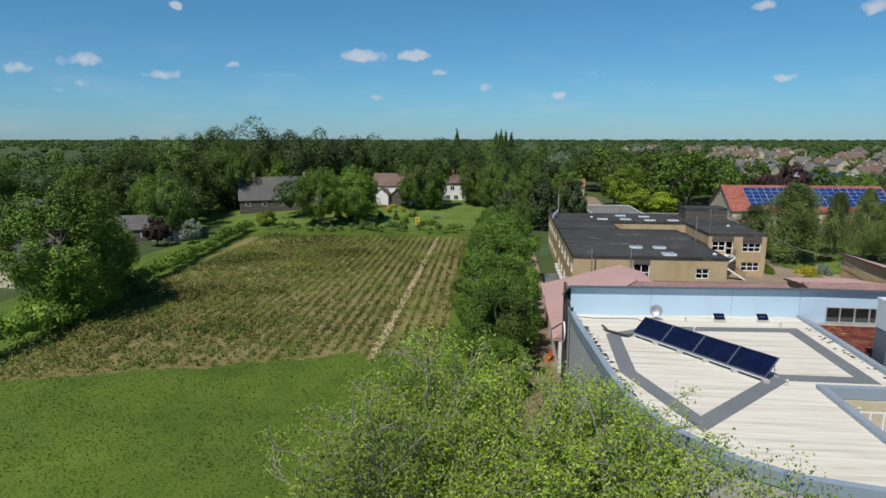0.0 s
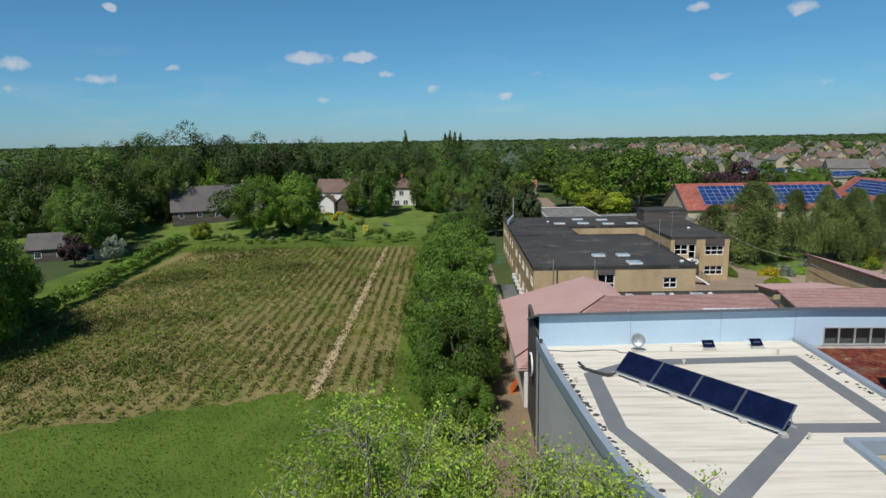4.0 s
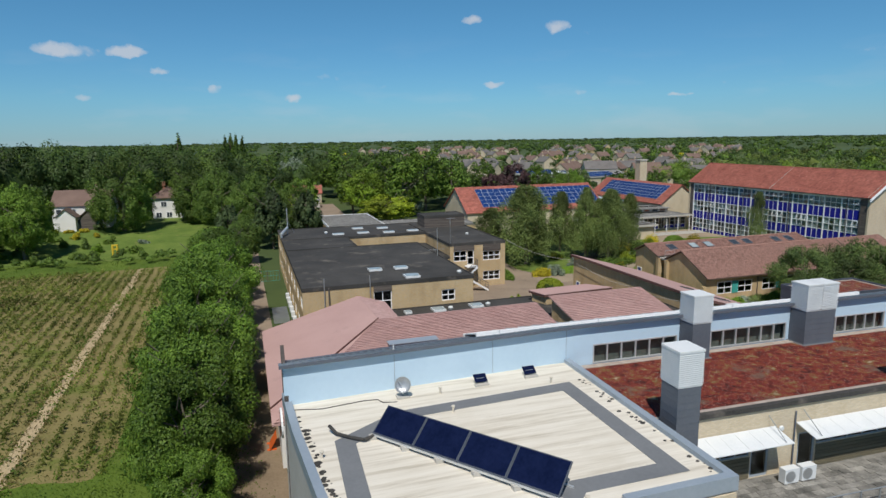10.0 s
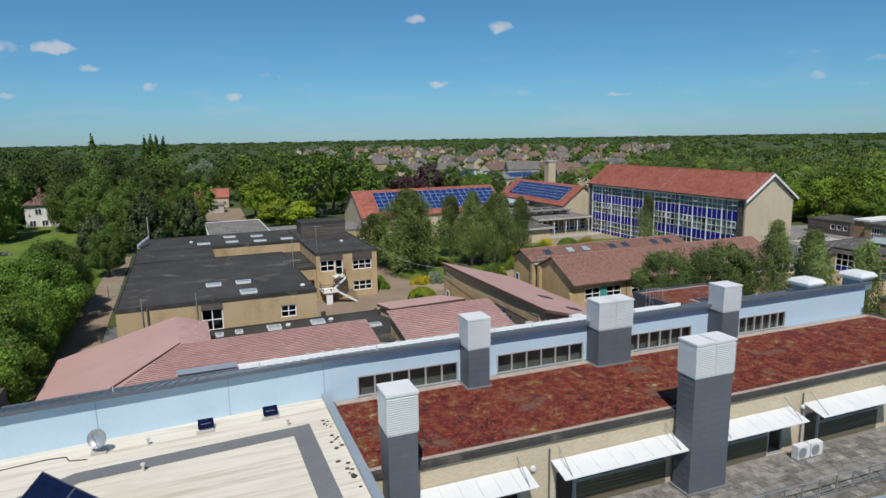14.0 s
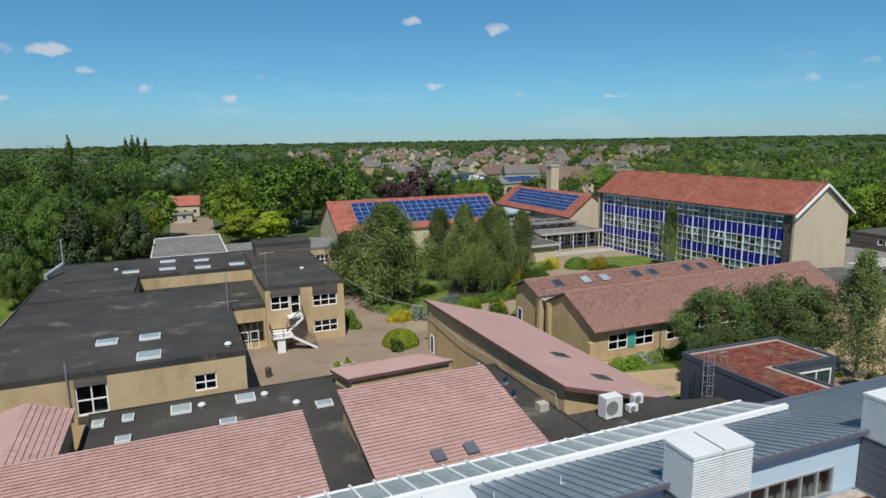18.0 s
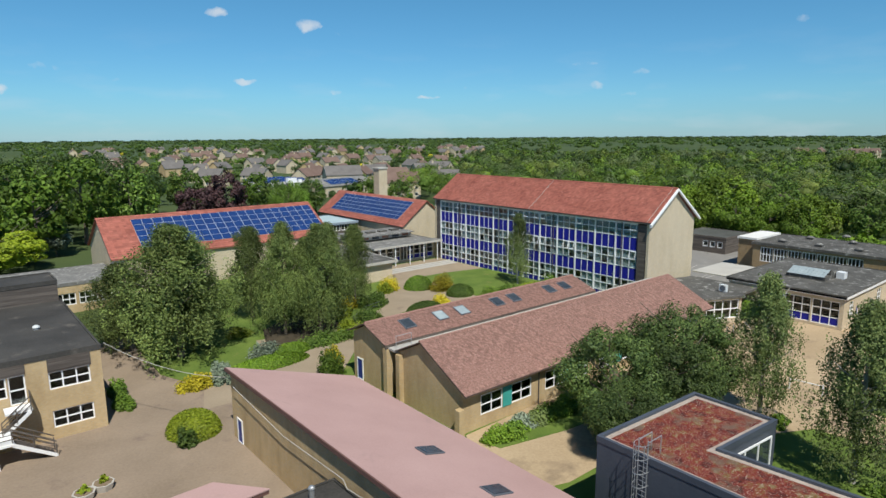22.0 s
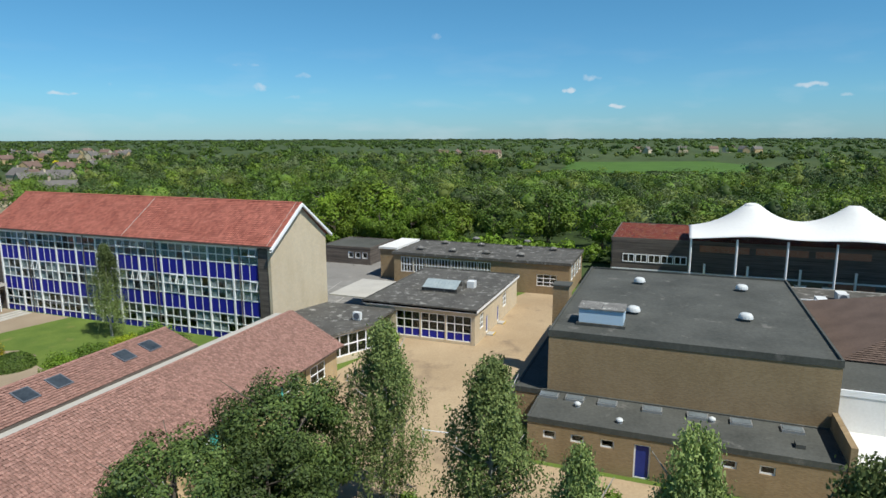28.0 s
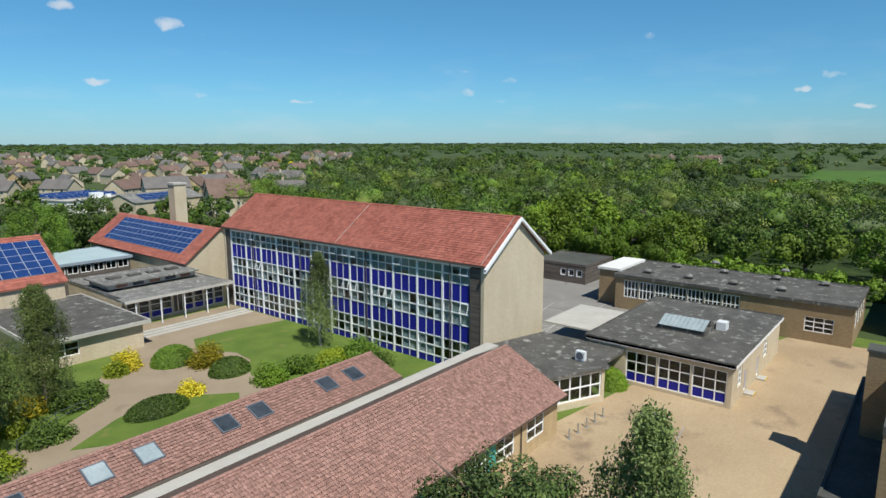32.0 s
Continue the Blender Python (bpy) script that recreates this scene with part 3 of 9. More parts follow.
# ---- mesh helpers ----
class Geo:
    """Collects vertices and faces of one mesh."""

    def __init__(self):
        self.v, self.f = [], []

    def add(self, verts, faces):
        o = len(self.v)
        self.v += [tuple(p) for p in verts]
        self.f += [tuple(o + i for i in f) for f in faces]
        return self

    def box(self, x0, x1, y0, y1, z0, z1):
        return self.add([(x0, y0, z0), (x1, y0, z0), (x1, y1, z0), (x0, y1, z0), (x0, y0, z1), (x1, y0, z1), (x1, y1, z1), (x0, y1, z1)],
                        [(3, 2, 1, 0), (4, 5, 6, 7), (0, 1, 5, 4), (1, 2, 6, 5), (2, 3, 7, 6), (3, 0, 4, 7)])

    def obox(self, o, u, w, n, lu, lw, ln):
        """A box from corner o along three directions."""
        o, u, w, n = Vector(o), Vector(u), Vector(w), Vector(n)
        a, b, c = u * lu, w * lw, n * ln
        return self.add([o, o + a, o + a + b, o + b, o + c, o + a + c, o + a + b + c, o + b + c],
                        [(3, 2, 1, 0), (4, 5, 6, 7), (0, 1, 5, 4), (1, 2, 6, 5), (2, 3, 7, 6), (3, 0, 4, 7)])

    def prism(self, poly, z0, z1):
        """poly: (x, y) anticlockwise; z0, z1 numbers, or z1 a list."""
        k = len(poly)
        top = z1 if isinstance(z1, (list, tuple)) else [z1] * k
        bot = z0 if isinstance(z0, (list, tuple)) else [z0] * k
        self.add([(x, y, b) for (x, y), b in zip(poly, bot)] + [(x, y, t) for (x, y), t in zip(poly, top)],
                 [tuple(range(k - 1, -1, -1)), tuple(range(k, 2 * k))] + [(i, (i + 1) % k, k + (i + 1) % k, k + i) for i in range(k)])
        return self

    def slab(self, pts, thick):
        """A flat piece with pts as its upper face (anticlockwise from above), thick downwards."""
        k = len(pts)
        return self.add([tuple(p) for p in pts] + [(p[0], p[1], p[2] - thick) for p in pts],
                        [tuple(range(k)), tuple(range(2 * k - 1, k - 1, -1))] + [((i + 1) % k, i, k + i, k + (i + 1) % k) for i in range(k)])

    def tube(self, p, q, r0, r1=None, k=6):
        p, q = Vector(p), Vector(q)
        r1 = r0 if r1 is None else r1
        d = (q - p).normalized()
        a = d.orthogonal().normalized()
        b = d.cross(a)
        ring = [(math.cos(2 * math.pi * i / k), math.sin(2 * math.pi * i / k)) for i in range(k)]
        return self.add([p + (a * c + b * s) * r0 for c, s in ring] + [q + (a * c + b * s) * r1 for c, s in ring],
                        [tuple(range(k - 1, -1, -1)), tuple(range(k, 2 * k))] + [(i, (i + 1) % k, k + (i + 1) % k, k + i) for i in range(k)])

    def dome(self, c, rx, ry, h, k=12, rings=4, power=1.0):
        vs, fs = [], []
        for j in range(rings):
            t = j / rings * math.pi / 2
            s = math.cos(t) ** power
            vs += [(c[0] + rx * s * math.cos(2 * math.pi * i / k), c[1] + ry * s * math.sin(2 * math.pi * i / k), c[2] + h * math.sin(t)) for i in range(k)]
        vs.append((c[0], c[1], c[2] + h))
        for j in range(rings - 1):
            fs += [(j * k + i, j * k + (i + 1) % k, (j + 1) * k + (i + 1) % k, (j + 1) * k + i) for i in range(k)]
        fs += [((rings - 1) * k + i, (rings - 1) * k + (i + 1) % k, rings * k) for i in range(k)]
        fs.append(tuple(range(k - 1, -1, -1)))
        return self.add(vs, fs)


ORIGIN = {}


def mesh_of(name, geo, mat, origin=(0, 0, 0)):
    me = bpy.data.meshes.new(name)
    o = Vector(origin)
    me.from_pydata([tuple(Vector(p) - o) for p in geo.v], [], geo.f)
    me.materials.append(mat)
    me.validate()
    me.update()
    return me


def thing(name, label, category, at=(0, 0, 0), group="", kind=""):
    ob = new(name)
    ob.location = at
    ob.empty_display_size = 0.5
    ORIGIN[ob] = Vector(at)
    return tagged(ob, label, category, group, kind)


def part(name, geo, mat, parent, label=""):
    """One mesh under a thing or a part; geo in world metres."""
    o = ORIGIN[parent]
    ob = new(name, mesh_of(name, geo, mat, o))
    ob.parent = parent
    ORIGIN[ob] = o
    return tagged(ob, label) if label else ob


def solid(name, geo, mat, label, category, at=None, group="", kind=""):
    """A thing of one mesh."""
    at = at or tuple(np.array(geo.v).mean(0)[:2]) + (min(p[2] for p in geo.v),)
    ob = new(name, mesh_of(name, geo, mat, at))
    ob.location = at
    ORIGIN[ob] = Vector(at)
    return tagged(ob, label, category, group, kind)


def piece(name, me, parent, m):
    ob = new(name, me)
    ob.parent = parent
    ob.matrix_basis = m
    return ob


def lattice(g, o, u, n_in, us, zs, full, thick):
    """A connected plate of cells (between us along u and zs upwards), cells without full(i, j) left open."""
    o, u, n_in = Vector(o), Vector(u), Vector(n_in)
    nu, nz = len(us), len(zs)
    base = len(g.v)
    for k in range(2):
        for z in zs:
            for a in us:
                p = o + u * a + Vector((0, 0, z)) + n_in * (thick * k)
                g.v.append(tuple(p))
    at = lambda i, j, k: base + k * nu * nz + j * nu + i
    ok = lambda i, j: 0 <= i < nu - 1 and 0 <= j < nz - 1 and full(i, j)
    for j in range(nz - 1):
        for i in range(nu - 1):
            if not full(i, j):
                continue
            g.f.append((at(i, j, 0), at(i + 1, j, 0), at(i + 1, j + 1, 0), at(i, j + 1, 0)))
            g.f.append((at(i, j + 1, 1), at(i + 1, j + 1, 1), at(i + 1, j, 1), at(i, j, 1)))
            if not ok(i - 1, j):
                g.f.append((at(i, j, 0), at(i, j + 1, 0), at(i, j + 1, 1), at(i, j, 1)))
            if not ok(i + 1, j):
                g.f.append((at(i + 1, j, 1), at(i + 1, j + 1, 1), at(i + 1, j + 1, 0), at(i + 1, j, 0)))
            if not ok(i, j - 1):
                g.f.append((at(i, j, 1), at(i + 1, j, 1), at(i + 1, j, 0), at(i, j, 0)))
            if not ok(i, j + 1):
                g.f.append((at(i, j + 1, 0), at(i + 1, j + 1, 0), at(i + 1, j + 1, 1), at(i, j + 1, 1)))
    return g


def wall(parent, o, u, length, height, holes=(), thick=0.3, mat=None, name="wall", label=""):
    """A wall from o along u (seen from outside, left to right), with holes (a, b, z0, z1) cut through."""
    u = Vector((u[0], u[1], 0)).normalized()
    us = sorted({0.0, length, *(h[0] for h in holes), *(h[1] for h in holes)})
    zs = sorted({0.0, height, *(h[2] for h in holes), *(h[3] for h in holes)})
    full = lambda i, j: not any(h[0] - 1e-6 <= us[i] and us[i + 1] <= h[1] + 1e-6 and h[2] - 1e-6 <= zs[j] and zs[j + 1] <= h[3] + 1e-6 for h in holes)
    return part(name, lattice(Geo(), o, u, (-u[1], u[0], 0), us, zs, full, thick), mat, parent, label)


def window(parent, o, u, w, h, cols=2, rows=2, bar=0.11, frame=None, panes=None, depth=0.08, inset=0.10, name="window", split=None, label="", pane_name="pane"):
    """A framed window in a hole: o is its lower left corner on the wall's outer face. panes: function (col, row) -> material."""
    u = Vector((u[0], u[1], 0)).normalized()
    n_in, z, o = Vector((-u[1], u[0], 0)), Vector((0, 0, 1)), Vector(o)
    o = o + n_in * inset
    cw, rh = split or [w / cols] * cols, h / rows
    xs = [0.0]
    for c in cw:
        xs.append(xs[-1] + c)
    us, zs = [0.0, bar], [0.0, bar]
    for x in xs[1:-1]:
        us += [x - bar / 2, x + bar / 2]
    us += [w - bar, w]
    for j in range(1, rows):
        zs += [rh * j - bar / 2, rh * j + bar / 2]
    zs += [h - bar, h]
    win = part(name, lattice(Geo(), o, u, n_in, us, zs, lambda i, j: i % 2 == 0 or j % 2 == 0, depth), frame or M["white"], parent, label)
    for i in range(len(xs) - 1):
        for j in range(rows):
            mat = panes(i, j) if panes else M["glass"]
            a0, a1, z0, z1 = us[2 * i + 1], us[2 * i + 2], zs[2 * j + 1], zs[2 * j + 2]
            pg = Geo().obox(o + u * a0 + z * z0 + n_in * (depth * 0.5), u, z, n_in, a1 - a0, z1 - z0, 0.012)
            p = part(pane_name if mat is M["glass"] else "panel", pg, mat, win)
            if mat is M["glass"]:
                p.visible_shadow = False
    return win


def ribbon(g, pts, off0, off1, z0, z1, closed=False):
    """A strip along a line of (x, y) points, between two offsets to its left, mitred at the corners."""
    k = len(pts)
    P = [Vector((*p, 0)) for p in pts]
    nrm = []
    for i in range(k):
        a = P[i] - P[i - 1] if (i > 0 or closed) else P[1] - P[0]
        b = P[(i + 1) % k] - P[i] if (i < k - 1 or closed) else P[-1] - P[-2]
        na, nb = Vector((-a.y, a.x, 0)).normalized(), Vector((-b.y, b.x, 0)).normalized()
        m = (na + nb).normalized()
        nrm.append(m / max(m.dot(na), 0.35))
    base = len(g.v)
    for p, n in zip(P, nrm):
        for off, z in ((off0, z0), (off1, z0), (off1, z1), (off0, z1)):
            q = p + n * off
            g.v.append((q.x, q.y, z))
    for i in range(k if closed else k - 1):
        a, b = base + 4 * i, base + 4 * ((i + 1) % k)
        for c in range(4):
            g.f.append((a + c, b + c, b + (c + 1) % 4, a + (c + 1) % 4))
    if not closed:
        e = base + 4 * (k - 1)
        g.f += [(base + 3, base + 2, base + 1, base), (e, e + 1, e + 2, e + 3)]
    return g


def tile_slope(parent, a, b, c, d, tw, th, mat, name="roof_tiles", thick=0.035, lift=0.045, near=None, wear=0.006):
    """Overlapping tiles on the slope with eave a-b and ridge d-c (seen from outside: a left, b right). near: a stretch of the plan
    (x0, x1, y0, y1) whose tiles are parts of their own; the rest is joined."""
    rng = random.Random(7)
    a, b, c, d = (Vector(p) for p in (a, b, c, d))
    rows = max(1, round(((d - a).length) / th))
    g = Geo()
    normal = (b - a).cross(d - a).normalized()
    up, across = (d - a).normalized(), (b - a).normalized()
    one, made = None, 0
    for r in range(rows):
        t0, t1 = r / rows, min(1.0, (r + 1.18) / rows)
        l0, r0, l1, r1 = a.lerp(d, t0), b.lerp(c, t0), a.lerp(d, t1), b.lerp(c, t1)
        cols = max(1, round((r0 - l0).length / tw))
        for k in range(cols):
            s0, s1 = (k + 0.008) / cols, (k + 0.992) / cols
            jig = rng.uniform(-wear, wear)
            up0, up1 = normal * (lift + thick + jig), normal * (0.006 + jig)
            p0, p1, q1, q0 = l0.lerp(r0, s0), l0.lerp(r0, s1), l1.lerp(r1, s1), l1.lerp(r1, s0)
            m0 = l0.lerp(r0, (s0 + s1) / 2) + normal * (lift + thick + jig + 0.02)
            m1 = l1.lerp(r1, (s0 + s1) / 2) + normal * (0.026 + jig)
            vs, fs = [p0 + up0, m0, p1 + up0, q1 + up1, m1, q0 + up1, p0 + up * 0.07, p1 + up * 0.07], [(0, 1, 4, 5), (1, 2, 3, 4), (6, 7, 2, 1, 0)]
            mid = (p0 + q1) / 2
            if near and near[0] < mid.x < near[1] and near[2] < mid.y < near[3] and made < 300 and t1 < 1.0:
                if one is None:
                    one = mesh_of("tile", Geo().add([v - p0 for v in vs], fs), mat)
                o = piece("tile", one, parent, Matrix.Translation(p0 - ORIGIN[parent] + normal * jig))
                made += 1
            else:
                g.add(vs, fs)
    return tagged(part(name, g, mat, parent), kind="stuff")


def plate_roof(parent, poly, z, thick=0.35, over=0.0, mat=None, coping=None, rim=0.12, rim_h=0.10, name="roof"):
    """A flat roof slab with a raised rim."""
    g = Geo().prism(poly, z - thick, z)
    r = part(name, g, mat, parent)
    if coping is not None:
        part("roof_edge", ribbon(Geo(), poly, -0.05, rim, z - thick, z + rim_h, True), coping, parent)
    return r


def rect(x0, x1, y0, y1):
    return [(x0, y0), (x1, y0), (x1, y1), (x0, y1)]


def flip_fix():
    """Turn all faces outwards."""
    for me in bpy.data.meshes:
        if me.name.split(".")[0] in {"crown", "leaves", "crop_rows", "woodland", "grass_tufts", "hedge_leaves", "roof_tiles", "shrub", "flowers"} or len(me.polygons) > 30000:
            continue
        bm = bmesh.new()
        bm.from_mesh(me)
        bmesh.ops.recalc_face_normals(bm, faces=bm.faces)
        bm.to_mesh(me)
        bm.free()


# ---- ground ----
GZ = -0.3                                            # level of the school yards


def ground_sheet():
    g = Geo()
    xs = [-4500, -800, -300, -120, -60, -20, 2, 12, 24, 34, 60, 110, 160, 300, 800, 4500]
    ys = [-4500, -500, -100, 0, 40, 80, 130, 200, 400, 900, 4500]
    lev = lambda x: 0.0 if x <= 2 else GZ if x >= 24 else GZ * (x - 2) / 22
    for y in ys:
        for x in xs:
            g.v.append((x, y, lev(x)))
    k = len(xs)
    for j in range(len(ys) - 1):
        for i in range(k - 1):
            g.f.append((j * k + i, j * k + i + 1, (j + 1) * k + i + 1, (j + 1) * k + i))
    return solid("ground", g, M["land"], "flat green and tan farmland reaching the horizon", "ground", (0, 0, 0), kind="structure")


ground_sheet()


def sheet(name, poly, mat, label, category, z, kind="structure"):
    g = Geo().prism(poly, z - 0.25, z)
    return solid(name, g, mat, label, category, kind=kind)


sheet("meadow", [(-58, -60), (2, -60), (2, 140), (-9, 175), (-75, 175), (-75, 58)], M["meadow"], "long green meadow grass beside the field", "grass", 0.04)
edge_y = lambda x: 52.0 - max(0.0, -19.0 - x) * 0.33 + 2.2 * noise.noise(Vector((x * .22, 4.0, 0))) + 1.0 * noise.noise(Vector((x * .9, 7.0, 0)))
south = [(x, edge_y(x)) for x in np.arange(-58, -10.4, 0.7)]
sheet("crop_field", south + [(-10.2, 56), (-11.6, 100), (-12.4, 133), (-63, 128), (-58, 60)], M["soil"], "dry tilled field with weeds between the plant rows", "field", 0.06)
sheet("straw_track", [(-17.9, 50.6), (-16.8, 51.2), (-18.4, 132), (-19.5, 132)], M["straw"], "straight straw-coloured track through the crop rows", "path", 0.08)
sheet("dirt_path", [(-2.6, 16), (2.4, 16), (2.2, 60), (2.6, 140), (-1.0, 140), (-1.5, 60)], M["dirt"], "narrow dry dirt path beside the school wall", "path", 0.07)
sheet("school_lawn", [(58, 20), (150, 20), (150, 160), (48, 160), (48, 88), (58, 60)], M["lawn"], "short green lawn round the school", "lawn", GZ + 0.02)
sheet("courtyard", [(24, 70), (60, 70), (60, 106), (52, 122), (42, 122), (24, 100)], M["yard"], "worn brown tarmac courtyard", "yard", GZ + 0.05)
sheet("garden_path", [(48, 95), (62.5, 95), (70, 103), (84, 101), (94, 102), (99, 108), (98, 116), (97, 124), (109, 122), (109, 136), (91, 136), (88, 122), (84, 121), (78, 113), (66, 109), (54, 112)], M["path"], "brown gritted garden path curving to the terrace", "path", GZ + 0.06)
sheet("east_yard", [(58, 68), (63, 76), (104, 77.5), (117, 75.5), (145, 66), (146, 52), (100, 56.5), (93, 58), (93, 30), (88, 30), (86, 58), (78, 62), (76, 66), (64, 66)], M["tan_yard"], "wide sandy resin-paved school yard", "yard", GZ + 0.05)
sheet("playground", [(121, 84), (165, 84), (170, 115), (121, 130)], M["asphalt"], "grey asphalt playground with faint white lines", "yard", GZ + 0.05)


for k, (a_, b_) in enumerate((((125, 91), (141, 94)), ((125, 95), (141, 98)), ((125, 99), (141, 102)), ((125, 103), (141, 106)), ((130, 90), (127.5, 108)), ((138, 91), (135.5, 110)))):
    u_ = (Vector(b_) - Vector(a_)).normalized() * .05
    solid("court_line", Geo().prism([(a_[0] + u_.y, a_[1] - u_.x), (b_[0] + u_.y, b_[1] - u_.x), (b_[0] - u_.y, b_[1] + u_.x), (a_[0] - u_.y, a_[1] + u_.x)], GZ + .05, GZ + .056), M["concrete"], "worn white court line on the playground", "marking", kind="structure")


# ---- generic buildings ----
def block(name, label, x0, x1, y0, y1, z1, wmat, south=(), west=(), east=(), north=(), z0=-0.8, roof=None, coping=None, thick=0.3, floors=(), category="building", rim_h=0.10, rthick=0.35, over=0.0):
    """A flat-roofed block. Openings by side: (offset, width, sill, height, cols, rows) measured left to right from outside, sill above z = 0."""
    b = thing(name, label, category, ((x0 + x1) / 2, (y0 + y1) / 2, z0))
    zt = z1 - rthick
    sides = (("south", (x0, y0), (1, 0), x1 - x0, south), ("west", (x0, y1 - thick), (0, -1), y1 - y0 - 2 * thick, west),
             ("east", (x1, y0 + thick), (0, 1), y1 - y0 - 2 * thick, east), ("north", (x1, y1), (-1, 0), x1 - x0, north))
    for side, o, u, length, holes in sides:
        wall(b, (*o, z0), u, length, zt - z0, [(h[0], h[0] + h[1], h[2] - z0, h[2] + h[3] - z0) for h in holes], thick, wmat)
        for h in holes:
            window(b, (o[0] + u[0] * h[0], o[1] + u[1] * h[0], h[2]), u, h[1], h[3], h[4], h[5], **(h[6] if len(h) > 6 else {}))
    if roof is not None:
        plate_roof(b, rect(x0 - over, x1 + over, y0 - over, y1 + over), z1, rthick, mat=roof, coping=coping, rim_h=rim_h)
    for z in (GZ + 0.1, *floors):
        part("floor", Geo().box(x0 + thick + .01, x1 - thick - .01, y0 + thick + .01, y1 - thick - .01, z - 0.25, z), M["dark"], b)
    return b


def rooflight(x, y, z, w, d, h=0.22, mat=None, group="flat roof lights", label="white framed flat rooflight", kerb="white_metal"):
    r = thing("rooflight", label, "rooflight", (x, y, z), group)
    part("kerb", Geo().box(x - w / 2, x + w / 2, y - d / 2, y + d / 2, z, z + h), M[kerb], r)
    part("pane", Geo().box(x - w / 2 + .09, x + w / 2 - .09, y - d / 2 + .09, y + d / 2 - .09, z + h, z + h + .04), mat or M["rooflight"], r)
    return r


def dome_vent(x, y, z, r, label="small white domed roof vent", mat=None):
    v = thing("roof_vent", label, "vent", (x, y, z), "roof vents")
    part("base", Geo().tube((x, y, z), (x, y, z + .2), r * .8, k=10), M["grey_metal"], v)
    part("cap", Geo().dome((x, y, z + .2), r, r, r * .7, 10, 3), mat or M["vent_white"], v)
    return v


# ---- the near science block: membrane roof, clerestory, sedum roof ----
OUT = [(2.0, 41.0), (2.2, 36), (2.6, 31), (3.0, 26.2), (3.5, 22.2), (4.8, 19.0), (6.9, 16.2), (9.2, 14.7), (12.2, 14.0), (15.1, 13.9), (15.1, 25.1), (20.3, 25.1), (20.6, 40.4)]
block_a = thing("science_block", "science block with curved front and off-white membrane roof", "building", (11, 30, -0.8))
part("wall", Geo().prism(OUT, -0.8, 8.5), M["render_grey"], block_a, "pale grey rendered wall")
part("roof", Geo().prism(OUT, 8.5, 8.8), M["membrane"], block_a, "stained off-white membrane")
part("coping", ribbon(Geo(), OUT, -0.06, 0.36, 8.35, 9.05), M["zinc_edge"], block_a, "blue-grey metal parapet coping")
ring = [(4.6, 34.2), (4.3, 27.0), (6.7, 20.0), (13.4, 26.9), (18.4, 26.9), (18.4, 36.8), (8.0, 36.3)]
part("walkway_strip", ribbon(Geo(), ring, -0.5, 0.5, 8.80, 8.83, True), M["membrane_grey"], block_a, "grey walkway strip")
part("recess_wall", Geo().box(15.14, 20.15, 24.9, 24.99, 4.0, 8.34), M["brick_pale"], block_a, "pale buff brick wall")
part("recess_wall", Geo().box(15.11, 15.2, 14.0, 24.95, 4.0, 8.34), M["brick_pale"], block_a, "pale buff brick wall")
window(block_a, (16.9, 24.9, 6.0), (1, 0), 2.2, 1.7, 3, 1, 0.09, inset=-0.02)
window(block_a, (2.95, 27.5, 4.6), (0.4, -4.8), 1.4, 1.3, 2, 1, 0.09, inset=-0.05)
window(block_a, (2.62, 31.6, 3.6), (0.4, -4.8), 1.1, 1.6, 1, 2, 0.09, inset=-0.05)
window(block_a, (2.33, 35.2, 5.0), (0.4, -5.0), 0.9, 1.0, 1, 1, 0.09, inset=-0.05)

# clerestory wall with its windows
cl = thing("clerestory", "pale blue clad clerestory with strip windows", "building", (34, 43, 4))
wins = [(22.45, 6.65), (31.9, 6.75), (42.4, 5.85), (52.9, 4.95)]
wall(cl, (2.0, 39.4, 8.0), (1, 0), 19.0, 3.1, (), 0.25, M["render_blue"], label="pale blue cladding panels")
wall(cl, (21.0, 39.4, 8.0), (1, 0), 46.0, 3.1, [(a - 21.0, a - 21.0 + w, 0.42, 1.78) for a, w in wins], 0.25, M["render_blue"], label="pale blue cladding panels")
for a, w in wins:
    window(cl, (a, 39.4, 8.42), (1, 0), w, 1.36, 6, 1, 0.095, frame=M["alu"], inset=-0.03, depth=0.14, name="strip_window")
    # added panel close behind the panes; its grey replaces the room's own light
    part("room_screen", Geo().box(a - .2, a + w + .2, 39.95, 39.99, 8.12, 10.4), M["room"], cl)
for x in (8.5, 15.0, 20.4):
    part("panel_joint", Geo().box(x, x + 0.03, 39.385, 39.399, 8.8, 11.05), M["zinc_edge"], cl)
wall(cl, (67.0, 39.4, -0.8), (0, 1), 7.6, 9.8, (), 0.25, M["slate_clad"])
wall(cl, (2.0, 48.6, -0.8), (0, -1), 9.2, 10.2, (), 0.25, M["timber"], label="dark timber end wall")
wall(cl, (21.0, 47.0, -0.8), (-1, 0), 19.0, 9.6, (), 0.25, M["slate_clad"])
wall(cl, (67.0, 47.0, -0.8), (-1, 0), 46.0, 9.6, (), 0.25, M["slate_clad"])
ZS = -0.335
part("floor", Geo().box(20.3, 66.0, 39.7, 46.7, 7.9, 8.1), M["render_white"], cl)
part("inner_wall", Geo().box(20.3, 66.0, 43.4, 43.5, 8.1, 9.45), M["render_white"], cl)
